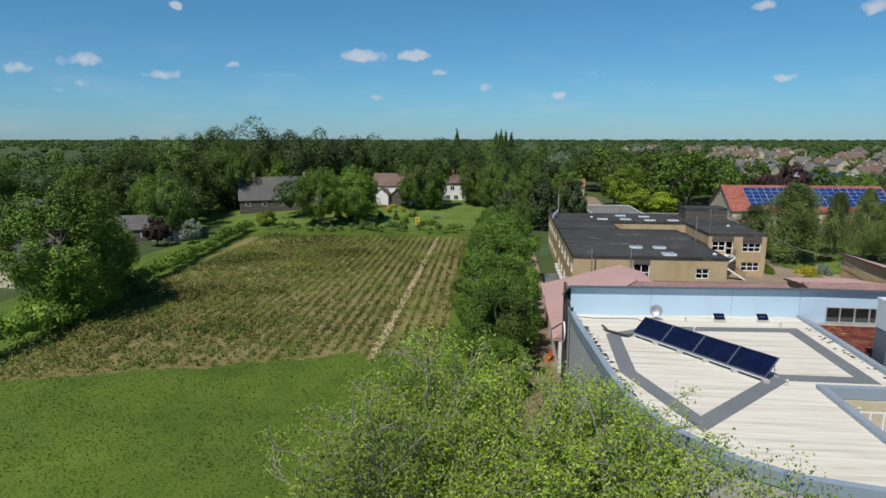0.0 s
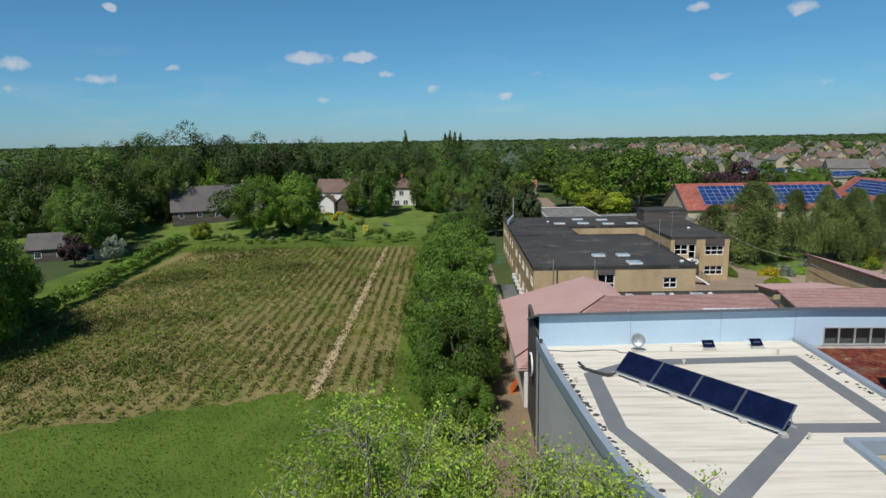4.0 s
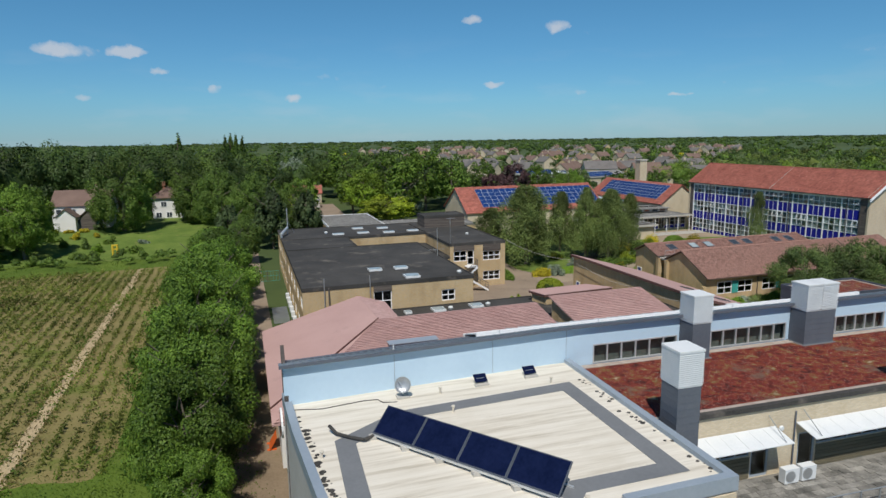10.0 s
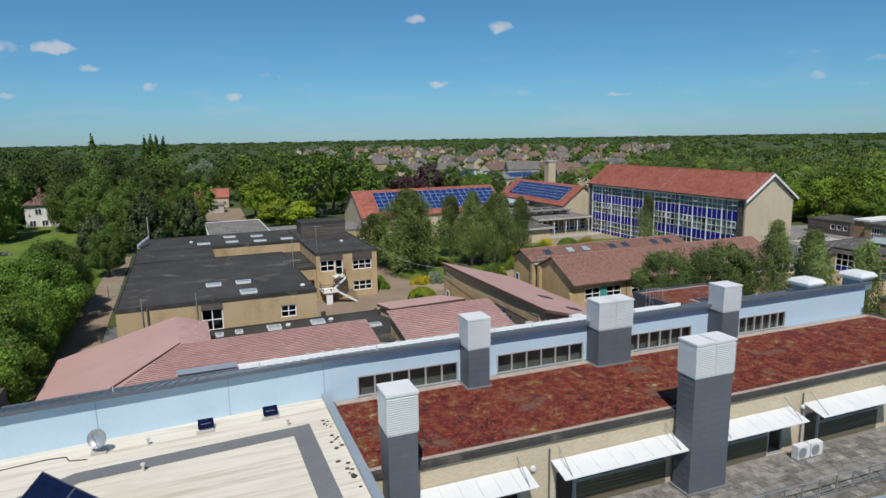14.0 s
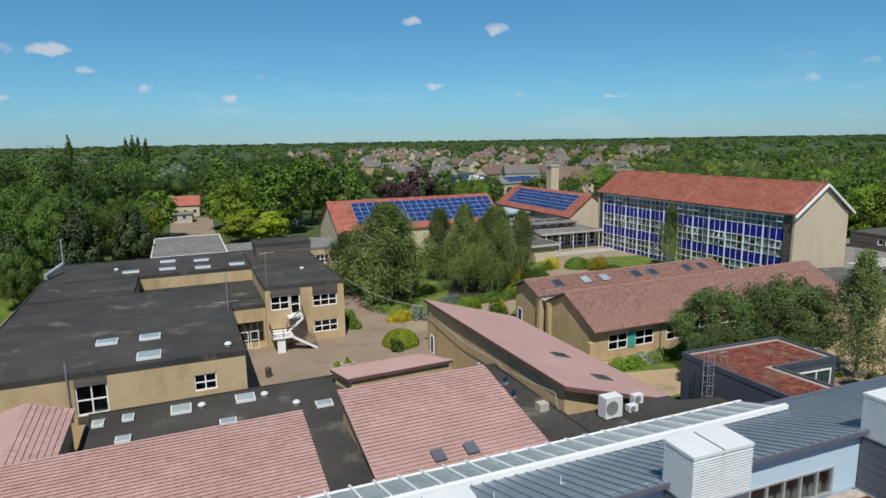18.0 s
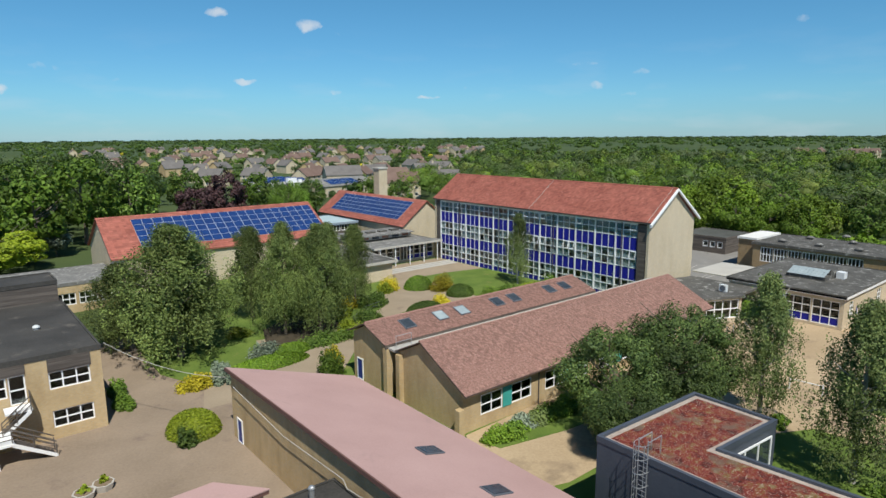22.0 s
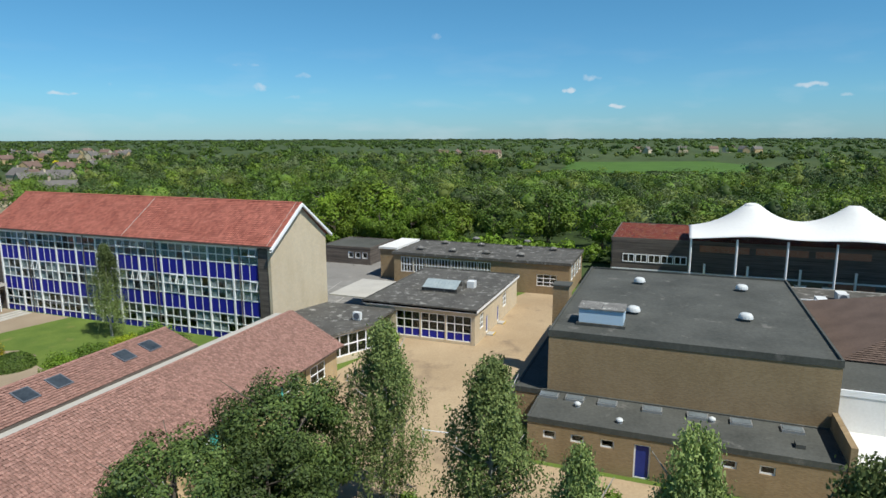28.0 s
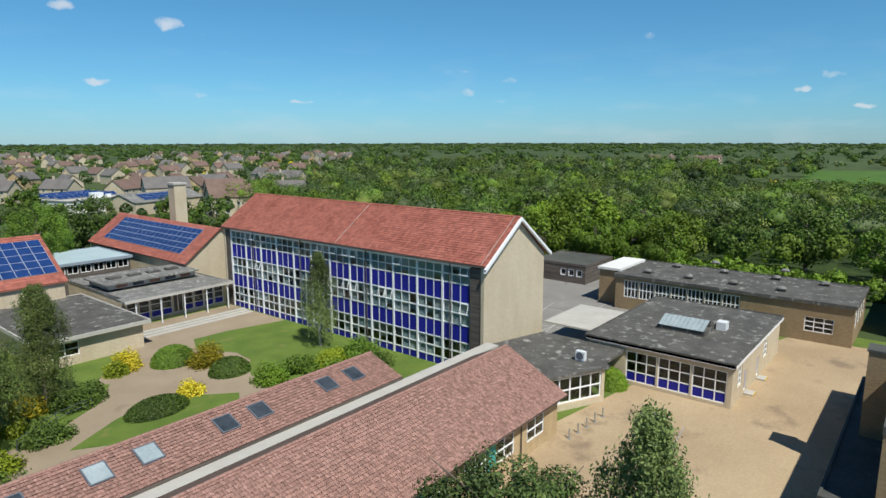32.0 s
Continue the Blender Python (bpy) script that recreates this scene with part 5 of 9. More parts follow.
tile_slope(h1, (1.5, 48.7, 3.62), (29.2, 48.7, 3.62), (29.2, 62.8, 6.47), (12.2, 62.6, 6.47), 0.42, 0.36, M["tile_pink"])
hb = thing("roof_hatch", "low dark grey box along the pink tiles", "hatch", (14.2, 57.0, 5.2))
part("case", Geo().box(12.0, 16.4, 56.7, 57.6, 5.0, 5.75), M["slate_clad"], hb)
part("lid", Geo().box(11.9, 16.5, 56.6, 57.7, 5.75, 5.81), M["zinc_edge"], hb)
h2 = thing("pink_tiled_hall", "hall with a single slope of pink tiles", "building", (38, 60, -0.8))
part("wall", Geo().add([(32.6, 48.7, -0.8), (44.0, 48.7, -0.8), (44.0, 65.6, -0.8), (32.6, 65.6, -0.8), (32.6, 48.7, 2.2), (44.0, 48.7, 2.2), (44.0, 65.6, 5.9), (32.6, 65.6, 5.9)],
                       [(3, 2, 1, 0), (4, 5, 6, 7), (0, 1, 5, 4), (1, 2, 6, 5), (2, 3, 7, 6), (3, 0, 4, 7)]), M["brick_buff"], h2)
part("roof_deck", Geo().slab([(32.3, 48.7, 2.35), (44.3, 48.7, 2.35), (44.3, 65.9, 6.1), (32.3, 65.9, 6.1)], 0.12), M["tile_pink"], h2)
tile_slope(h2, (32.3, 48.7, 2.35), (44.3, 48.7, 2.35), (44.3, 65.9, 6.1), (32.3, 65.9, 6.1), 0.42, 0.36, M["tile_pink"], near=(33, 43, 56.5, 61))
low = thing("low_flat_link", "low link with black felt roof and rooflights", "building", (30, 69, -0.8))
LW = [(29.3, 48.8), (48.1, 48.8), (48.1, 71.4), (34.6, 71.4), (34.6, 75.1), (15.1, 75.1), (15.1, 62.9), (29.3, 62.9)]
part("wall", Geo().prism(LW, -0.8, 3.3), M["brick_buff"], low)
part("roof", Geo().prism(LW, 3.3, 3.6), M["felt"], low)
part("roof_edge", ribbon(Geo(), LW, -0.06, 0.1, 3.3, 3.7, True), M["felt"], low)
pc = thing("pink_canopy_block", "small buff brick store with pink sloping roof", "building", (39, 73, -0.8))
part("wall", Geo().prism([(34.6, 70.8), (43.5, 71.1), (41.4, 73.2), (33.8, 73.1)], 3.6, 4.72), M["brick_buff"], pc)
part("roof", Geo().slab([(34.2, 70.5, 4.95), (43.8, 70.8, 5.0), (41.6, 73.5, 5.0), (33.4, 73.4, 4.95)], 0.08), M["pink"], pc)
part("fascia", Geo().slab([(34.25, 70.55, 4.86), (43.75, 70.85, 4.91), (41.55, 73.45, 4.91), (33.45, 73.35, 4.86)], 0.24), M["pink_edge"], pc, "dark brown fascia")

# ---- single-pitch hall ----
mh = thing("single_pitch_hall", "buff brick hall with smooth pink single-pitch roof", "building", (53, 74, -0.8))
part("wall", Geo().add([(48.3, 60.3, -0.8), (58.6, 60.3, -0.8), (58.6, 86.3, -0.8), (48.3, 88.4, -0.8), (48.3, 60.3, 5.4), (58.6, 60.3, 2.5), (58.6, 86.3, 2.5), (48.3, 88.4, 5.4)],
                       [(3, 2, 1, 0), (4, 5, 6, 7), (0, 1, 5, 4), (1, 2, 6, 5), (2, 3, 7, 6), (3, 0, 4, 7)]), M["brick_buff"], mh)
part("roof", Geo().slab([(48.1, 59.9, 5.85), (58.5, 59.5, 3.0), (58.9, 86.6, 2.8), (48.0, 88.5, 5.8)], 0.12), M["pink"], mh)
part("roof_edge", Geo().slab([(48.0, 59.8, 5.84), (48.2, 59.8, 5.80), (48.1, 88.6, 5.75), (47.9, 88.6, 5.79)], 0.3).slab([(48.1, 59.7, 5.84), (58.5, 59.3, 2.99), (58.5, 59.5, 2.99), (48.1, 59.9, 5.84)], 0.3), M["pink_edge"], mh)

# ---- brick classroom range with brindled tiles ----
br = thing("tiled_classroom_range", "buff brick classroom range with brindled tiled roofs", "building", (82, 85, -0.8))
RX0, RX1 = 62.9, 102.6
wall(br, (RX0, 76.3, -0.8), (1, 0), RX1 - RX0, 4.3, [(2.0 + 8.2 * k, 4.6 + 8.2 * k, 1.6, 3.4) for k in range(5)] + [(5.7 + 8.2 * k, 8.3 + 8.2 * k, 1.6, 3.4) for k in range(4)], 0.3, M["brick_buff"])
for k in range(5):
    window(br, (RX0 + 2.0 + 8.2 * k, 76.3, 0.8), (1, 0), 2.6, 1.8, 2, 2, 0.10, inset=0.02)
for k in range(4):
    window(br, (RX0 + 5.7 + 8.2 * k, 76.3, 0.8), (1, 0), 2.6, 1.8, 2, 2, 0.10, inset=0.02)
    part("teal_panel", Geo().box(RX0 + 4.62 + 8.2 * k, RX0 + 5.68 + 8.2 * k, 76.22, 76.29, 0.8, 2.6), M["teal"], br, "teal spandrel panel")
    part("downpipe", Geo().tube((RX0 + 9.2 + 8.2 * k, 76.2, -0.3), (RX0 + 9.2 + 8.2 * k, 76.2, 3.4), 0.06), M["timber"], br)


def profile_wall(x0, x1, prof, mat, name):
    k = len(prof)
    return part(name, Geo().add([(x0, *p) for p in prof] + [(x1, *p) for p in prof], [tuple(range(k)), tuple(range(2 * k - 1, k - 1, -1))] + [(i, k + i, k + (i + 1) % k, (i + 1) % k) for i in range(k)]), mat, br)


GS = [(76.6, -0.8), (85.1, -0.8), (85.1, 4.55), (81.65, 6.25), (76.6, 3.55)]
profile_wall(RX0, RX0 + .3, GS, M["brick_buff"], "west_gable")
profile_wall(RX1 - .3, RX1, GS, M["brick_buff"], "east_gable")
profile_wall(RX0 + .3, RX1 - .3, [(84.8, -.8), (85.1, -.8), (85.1, 4.55), (84.8, 4.7)], M["brick_buff"], "spine_wall")
profile_wall(RX0, 94.2, [(87.0, -0.8), (93.2, -0.8), (93.2, 4.6), (90.5, 5.85), (87.0, 4.5)], M["brick_buff"], "north_range_wall")
part("link_wall", Geo().box(RX0 + .9, RX1, 85.15, 86.95, -0.8, 4.3), M["brick_buff"], br)
part("pier", Geo().box(RX0 - .5, RX0 + .2, 86.55, 87.15, -0.8, 4.4), M["brick_buff"], br)
part("pier", Geo().box(RX0 - .5, RX0 - .01, 84.55, 85.1, -0.8, 4.4), M["brick_buff"], br)
part("pier", Geo().box(RX0 - .9, RX0 - .3, 75.7, 76.3, -0.8, 2.2), M["brick_buff"], br)
part("roof_deck", Geo().slab([(RX0 - .35, 75.55, 3.35), (RX1 + .3, 75.55, 3.35), (RX1 + .3, 81.65, 6.45), (RX0 - .35, 81.65, 6.45)], 0.12), M["tile_brown"], br)
part("roof_deck", Geo().slab([(RX0 - .35, 81.65, 6.45), (RX1 + .3, 81.65, 6.45), (RX1 + .3, 85.4, 4.65), (RX0 - .35, 85.4, 4.65)], 0.12), M["tile_brown"], br)
tile_slope(br, (RX0 - .35, 75.55, 3.35), (RX1 + .3, 75.55, 3.35), (RX1 + .3, 81.65, 6.45), (RX0 - .35, 81.65, 6.45), 0.22, 0.28, M["tile_mixed"], near=(63, 72, 76, 81), wear=0.014)
part("roof_deck", Geo().slab([(RX0 - .5, 86.75, 4.75), (94.5, 86.75, 4.75), (94.5, 90.5, 6.1), (RX0 - .5, 90.5, 6.1)], 0.12), M["tile_brown"], br)
part("roof_deck", Geo().slab([(RX0 - .5, 90.5, 6.1), (94.5, 90.5, 6.1), (94.5, 93.6, 4.7), (RX0 - .5, 93.6, 4.7)], 0.12), M["tile_brown"], br)
tile_slope(br, (RX0 - .5, 86.75, 4.75), (94.5, 86.75, 4.75), (94.5, 90.5, 6.1), (RX0 - .5, 90.5, 6.1), 0.22, 0.28, M["tile_mixed"], wear=0.014)
for y, z, x1 in ((81.65, 6.47, RX1 + .3), (90.5, 6.12, 94.5)):
    for k in range(int((x1 - RX0 + .4) / .45)):
        x = RX0 - .35 + .45 * k
        part("ridge_tile", Geo().tube((x, y, z), (x + .43, y, z), .13, k=6), M["tile_mixed"], br)
part("gutter", Geo().box(RX0 - .2, 107.0, 85.4, 86.75, 4.35, 4.55), M["concrete"], br, "pale lead-lined valley gutter")
part("fascia", Geo().box(RX0 - .5, 94.5, 86.68, 86.76, 4.35, 4.74), M["timber"], br, "dark fascia board")
window(br, (RX0 - .02, 92.6, -.3), (0, -1), 1.1, 2.3, 1, 1, 0.12, panes=lambda i, j: M["blue_door"], inset=-.05, name="door", label="dark blue door in a white frame")
window(br, (RX0 + .88, 86.7, -.3), (0, -1), 1.2, 2.3, 1, 2, 0.10, inset=-.05, name="door", label="white framed glazed door")
for x in (66.6, 70.9, 73.9, 79.2, 81.9, 88.1, 90.9):
    z0_, z1_ = 5.28, 6.1 - .18
    pale = 70 < x < 75
    sk = thing("roof_window", "tilting roof window in the tiled slope", "roof window", (x, 88.6, 5.3), "roof windows in the tiled slope")
    uy = Vector((0, 3.75, 1.35)).normalized()
    nz = Vector((0, -1.35, 3.75)).normalized()
    o_ = Vector((x - .7, 88.2, 4.75 + (88.2 - 86.75) * .36)) + nz * .06
    part("frame", Geo().obox(o_, (1, 0, 0), uy, nz, 1.4, 1.55, .09), M["slate_clad"], sk)
    part("pane", Geo().obox(o_ + Vector((.1, 0, 0)) + uy * .1 + nz * .09, (1, 0, 0), uy, nz, 1.2, 1.35, .012), M["rooflight"] if pale else M["rooflight_dark"], sk)

# ---- three-storey block with the blue glazed front ----
bb = thing("three_storey_block", "three-storey block with blue panelled glass front and red tiled roof", "building", (114.6, 114, -0.8))
FX, FY0, FY1, EZ = 109.3, 90.6, 135.4, 11.75
part("south_gable", Geo().add([(109.0, 88.6, -0.8), (121.2, 88.6, -0.8), (121.2, 88.6, 11.5), (115.3, 88.6, 16.1), (109.0, 88.6, 11.5), (109.0, 89.0, -0.8), (121.2, 89.0, -0.8), (121.2, 89.0, 11.5), (115.3, 89.0, 16.1), (109.0, 89.0, 11.5)],
                              [(0, 1, 2, 3, 4), (9, 8, 7, 6, 5)] + [(i, 5 + i, 5 + (i + 1) % 5, (i + 1) % 5) for i in range(5)]), M["brick_pale"], bb, "pale buff brick gable")
part("north_gable", Geo().add([(109.0, 136.6, -0.8), (121.2, 136.6, -0.8), (121.2, 136.6, 11.5), (115.3, 136.6, 16.1), (109.0, 136.6, 11.5), (109.0, 137.0, -0.8), (121.2, 137.0, -0.8), (121.2, 137.0, 11.5), (115.3, 137.0, 16.1), (109.0, 137.0, 11.5)],
                              [(0, 1, 2, 3, 4), (9, 8, 7, 6, 5)] + [(i, 5 + i, 5 + (i + 1) % 5, (i + 1) % 5) for i in range(5)]), M["brick_pale"], bb)
part("rear_wall", Geo().box(120.9, 121.2, 89.0, 136.6, -0.8, 11.4), M["brick_pale"], bb)
for z in (3.2, 7.1, 11.0):
    part("floor_slab", Geo().box(109.8, 120.9, 89.0, 136.6, z, z + .3), M["render_white"], bb)
part("core_wall", Geo().box(113.5, 113.7, 89.0, 136.6, -0.5, 11.0), M["render_white"], bb)
part("roof_deck", Geo().slab([(108.85, 137.4, 11.78), (108.85, 88.2, 11.78), (115.3, 88.2, 16.3), (115.3, 137.4, 16.3)], 0.15).slab([(115.3, 137.4, 16.3), (115.3, 88.2, 16.3), (121.9, 88.2, 11.6), (121.9, 137.4, 11.6)], 0.15), M["tile_red"], bb)
tile_slope(bb, (108.85, 137.4, 11.78), (108.85, 88.25, 11.78), (115.3, 88.25, 16.3), (115.3, 137.4, 16.3), 0.40, 0.36, M["tile_red"])
part("bargeboard", Geo().add([(108.5, 88.0, 11.55), (115.3, 88.0, 16.3), (122.0, 88.0, 11.55), (122.0, 88.0, 11.2), (115.3, 88.0, 15.95), (108.5, 88.0, 11.2), (108.5, 88.3, 11.55), (115.3, 88.3, 16.3), (122.0, 88.3, 11.55), (122.0, 88.3, 11.2), (115.3, 88.3, 15.95), (108.5, 88.3, 11.2)],
                             [(0, 1, 4, 5), (1, 2, 3, 4), (11, 10, 7, 6), (10, 9, 8, 7), (0, 6, 7, 1), (1, 7, 8, 2), (5, 4, 10, 11), (4, 3, 9, 10)]), M["white"], bb, "white painted bargeboard")
part("ridge_tiles", Geo().tube((115.3, 88.2, 16.3), (115.3, 137.4, 16.3), 0.16), M["tile_red"], bb)
part("gutter", Geo().box(108.72, 108.87, 88.2, 137.4, 11.60, 11.75), M["timber"], bb)
NB = 12
for y in (93.2, 106.2, 118.8, 129.6):
    part("downpipe", Geo().tube((FX - .2, y, -.4), (FX - .2, y, 11.5), .06, k=7), M["timber"], bb, "dark brown downpipe")
for y in (88.9, 111.5):
    part("roof_joint", Geo().obox((108.83, y, 11.86), Vector((6.45, 0, 4.52)).normalized(), (0, 1, 0), Vector((-4.52, 0, 6.45)).normalized(), 7.8, .03, .05), M["concrete"], bb, "pale verge joint in the tiles")
rbl = random.Random(8)
part("head_band", Geo().box(FX - .06, FX + .08, FY0, FY1, 11.35, 11.55), M["white"], bb, "white painted band under the eaves")
ROWS = [(-0.35, 0.6, "p"), (0.6, 1.75, "w"), (1.75, 2.9, "w"), (2.9, 4.85, "p"), (4.85, 6.1, "w"), (6.1, 7.35, "w"), (7.35, 9.4, "p"), (9.4, 10.35, "w"), (10.35, 11.3, "w")]
for k in range(NB):
    y1 = FY1 - (FY1 - FY0) * k / NB
    y0 = FY1 - (FY1 - FY0) * (k + 1) / NB
    wbay = (y1 - y0 - 0.22) / 3
    g = Geo().box(FX - 0.12, FX + 0.12, y1 - 0.11, y1 + 0.11, -0.4, 11.4)
    for c in (1, 2):
        g.box(FX - 0.03, FX + 0.05, y1 - 0.11 - wbay * c - 0.055, y1 - 0.11 - wbay * c + 0.055, -0.4, 11.35)
    for z in [r[0] for r in ROWS] + [11.3]:
        g.box(FX - 0.05, FX + 0.06, y0 + 0.11, y1 - 0.11, z - 0.065, z + 0.065)
    bay = part("window_bay", g, M["white"], bb)
    for c in range(3):
        ya, yb = y1 - 0.11 - wbay * (c + 1) + 0.04, y1 - 0.11 - wbay * c - 0.04
        for z0, z1, kind_ in ROWS:
            p = part("blue_panel" if kind_ == "p" else "pane", Geo().box(FX, FX + 0.02, ya, yb, z0 + 0.055, z1 - 0.055), M["blue_panel"] if kind_ == "p" else M["glass"], bay)
            if kind_ == "w":
                p.visible_shadow = False
                if rbl.random() < (.95 if k > 5 and z0 > 4 else .62 if z0 > 4 else .45):
                    part("blind", Geo().box(FX + .10, FX + .12, ya, yb, z0 + .02 if rbl.random() < .8 else (z0 + z1) / 2, z1), M["blind"] if rbl.random() < .62 else M["blind_blue"], bay)
                if z0 in (6.1, 10.35) and rbl.random() < (.30 if z0 < 7 else .14):
                    tilt = Vector((-math.sin(.32), 0, -math.cos(.32)))
                    sash = Geo()
                    o_, wv, hv = Vector((FX - .04, yb, z1 - .06)), Vector((0, -1, 0)), z1 - z0 - .12
                    nv = Vector((-math.cos(.32), 0, math.sin(.32)))
                    wl_ = yb - ya
                    sash.obox(o_, wv, tilt, nv, wl_, .07, .05)
                    sash.obox(o_ + tilt * (hv - .07), wv, tilt, nv, wl_, .07, .05)
                    sash.obox(o_ + tilt * .07, wv, tilt, nv, .07, hv - .14, .05)
                    sash.obox(o_ + wv * (wl_ - .07) + tilt * .07, wv, tilt, nv, .07, hv - .14, .05)
                    part("open_sash", sash, M["white"], bay)
for y, y_ in ((89.02, FY0 - .12), (FY1 + .12, 136.58)):
    part("end_pier", Geo().box(FX - 0.22, FX + 0.3, y, y_, -0.8, 11.4), M["timber"], bb, "dark brown end pier")


# ---- red roofed halls with solar panels ----
def gable_house(b, x0, x1, y0, y1, ze, zr, along, wmat, rmat, over=0.4, z0=-0.8, tiles=None, roof_name="roof"):
    """Walls and a gabled roof; along: axis of the ridge."""
    if along == "x":
        m = (y0 + y1) / 2
        prof = [(y0, z0), (y1, z0), (y1, ze), (m, zr), (y0, ze)]
        g = Geo().add([(x0, *p) for p in prof] + [(x1, *p) for p in prof], [(0, 1, 2, 3, 4), (9, 8, 7, 6, 5)] + [(i, 5 + i, 5 + (i + 1) % 5, (i + 1) % 5) for i in range(5)])
        k = (zr - ze) / (m - y0)
        s1 = [(x0 - over, y0 - over, ze - k * over + .15), (x1 + over, y0 - over, ze - k * over + .15), (x1 + over, m, zr + .15), (x0 - over, m, zr + .15)]
        s2 = [(x0 - over, m, zr + .15), (x1 + over, m, zr + .15), (x1 + over, y1 + over, ze - k * over + .15), (x0 - over, y1 + over, ze - k * over + .15)]
    else:
        m = (x0 + x1) / 2
        prof = [(x0, z0), (x1, z0), (x1, ze), (m, zr), (x0, ze)]
        g = Geo().add([(p[0], y0, p[1]) for p in prof] + [(p[0], y1, p[1]) for p in prof], [(0, 1, 2, 3, 4), (9, 8, 7, 6, 5)] + [(i, 5 + i, 5 + (i + 1) % 5, (i + 1) % 5) for i in range(5)])
        k = (zr - ze) / (m - x0)
        s1 = [(x0 - over, y1 + over, ze - k * over + .15), (x0 - over, y0 - over, ze - k * over + .15), (m, y0 - over, zr + .15), (m, y1 + over, zr + .15)]
        s2 = [(m, y1 + over, zr + .15), (m, y0 - over, zr + .15), (x1 + over, y0 - over, ze - k * over + .15), (x1 + over, y1 + over, ze - k * over + .15)]
    part("wall", g, wmat, b)
    part(roof_name, Geo().slab(s1, 0.14), rmat, b)
    part(roof_name, Geo().slab(s2, 0.14), rmat, b)
    if tiles:
        tile_slope(b, *s1, tiles[0], tiles[1], rmat)
    return s1


def solar_array(s, cols, rows, u0, u1, v0, v1, label, mat, name="solar_array", lift=0.10):
    """Panels laid on the slope s (eave left, eave right, ridge right, ridge left), between the given shares of its width and height."""
    a, b, c, d = (Vector(p) for p in s)
    nrm = (b - a).cross(d - a).normalized()
    arr = thing(name, label, "solar panel", tuple(a.lerp(b, (u0 + u1) / 2)))
    rail = Geo()
    for i in range(cols):
        for j in range(rows):
            f = lambda uu, vv: a.lerp(b, uu).lerp(d.lerp(c, uu), vv)
            du, dv = (u1 - u0) / cols, (v1 - v0) / rows
            o = f(u0 + du * i, v0 + dv * j)
            p, q = f(u0 + du * (i + 1), v0 + dv * j), f(u0 + du * i, v0 + dv * (j + 1))
            uu, vv = (p - o), (q - o)
            lu, lv = uu.length, vv.length
            uu.normalize(), vv.normalize()
            fr = part("panel_frame", Geo().obox(o + nrm * lift + uu * .01 + vv * .01, uu, vv, nrm, lu - .02, lv - .02, 0.04), M["alu"], arr)
            part("solar_cell", Geo().obox(o + nrm * (lift + .042) + uu * .05 + vv * .05, uu, vv, nrm, lu - .10, lv - .10, 0.006), mat, fr)
    return arr


hs = thing("red_roofed_main_hall", "hall with red tiled roof and solar panels", "building", (71, 154, -0.8))
s1 = gable_house(hs, 51.9, 89.7, 146.0, 163.4, 5.6, 11.0, "x", M["brick_pale"], M["tile_red"], tiles=(0.6, 0.5))
solar_array(s1, 20, 5, 0.13, 0.985, 0.18, 0.88, "wide blue solar array on the red roof", M["solar_blue"])
hs2 = thing("red_roofed_east_hall", "smaller hall with red tiled roof and solar panels", "building", (113, 163, -0.8))
s2 = gable_house(hs2, 107.2, 119.8, 145.6, 181.5, 5.4, 10.2, "y", M["brick_pale"], M["tile_red"], tiles=(0.6, 0.5))
solar_array(s2, 18, 5, 0.12, 0.90, 0.2, 0.88, "blue solar array on the smaller red roof", M["solar_blue"])
ck = thing("brick_chimney", "tall square buff brick chimney", "chimney", (124.2, 179, -0.8))
part("shaft", Geo().box(122.9, 125.5, 177.7, 180.3, -0.8, 15.5), M["brick_pale"], ck)
part("cap", Geo().box(122.7, 125.7, 177.5, 180.5, 15.5, 15.9), M["concrete"], ck)
fl1 = block("library_link", "flat-roofed glazed link with deep eaves and steps", 93.6, 108.8, 137.0, 156.0, 3.5, M["brick_pale"],
            south=[(0.3 + 1.62 * k, 1.5, 0.15, 2.8, 1, 3, dict(bar=.10, panes=lambda i, j: M["blue_panel"] if j == 0 else M["glass"])) if k != 4 else (0.3 + 1.62 * k, 1.5, 0.15, 2.8, 2, 1, dict(bar=.10)) for k in range(9)], roof=M["lichen"], coping=M["lichen"])
part("eaves_slab", Geo().box(92.6, 108.75, 134.4, 136.98, 3.45, 3.75), M["lichen"], fl1, "lichen-grey overhanging eaves")
part("eaves_fascia", Geo().box(92.55, 108.75, 134.32, 134.4, 3.42, 3.8), M["concrete"], fl1, "pale weathered fascia")
for k in range(5):
    part("eaves_post", Geo().box(94.0 + 3.4 * k, 94.14 + 3.4 * k, 134.6, 134.74, -.3, 3.45), M["white"], fl1)
part("upper_band", Geo().box(94.0, 107.0, 142.5, 149.0, 3.86, 4.55), M["concrete"], fl1)
part("upper_roof", Geo().box(93.4, 107.4, 142.0, 149.4, 4.55, 4.75), M["lichen"], fl1, "lichen-grey upper roof")
for k in range(5):
    part("band_panel", Geo().box(95.0 + 2.4 * k, 96.6 + 2.4 * k, 142.44, 142.5, 3.98, 4.45), M["rooflight_dark"] if k % 2 else M["brick_red"], fl1)
for k in range(4):
    part("skylight", Geo().box(95.2 + 2.9 * k, 97.0 + 2.9 * k, 145.0, 146.2, 4.75, 5.05), M["felt_grey"], fl1)
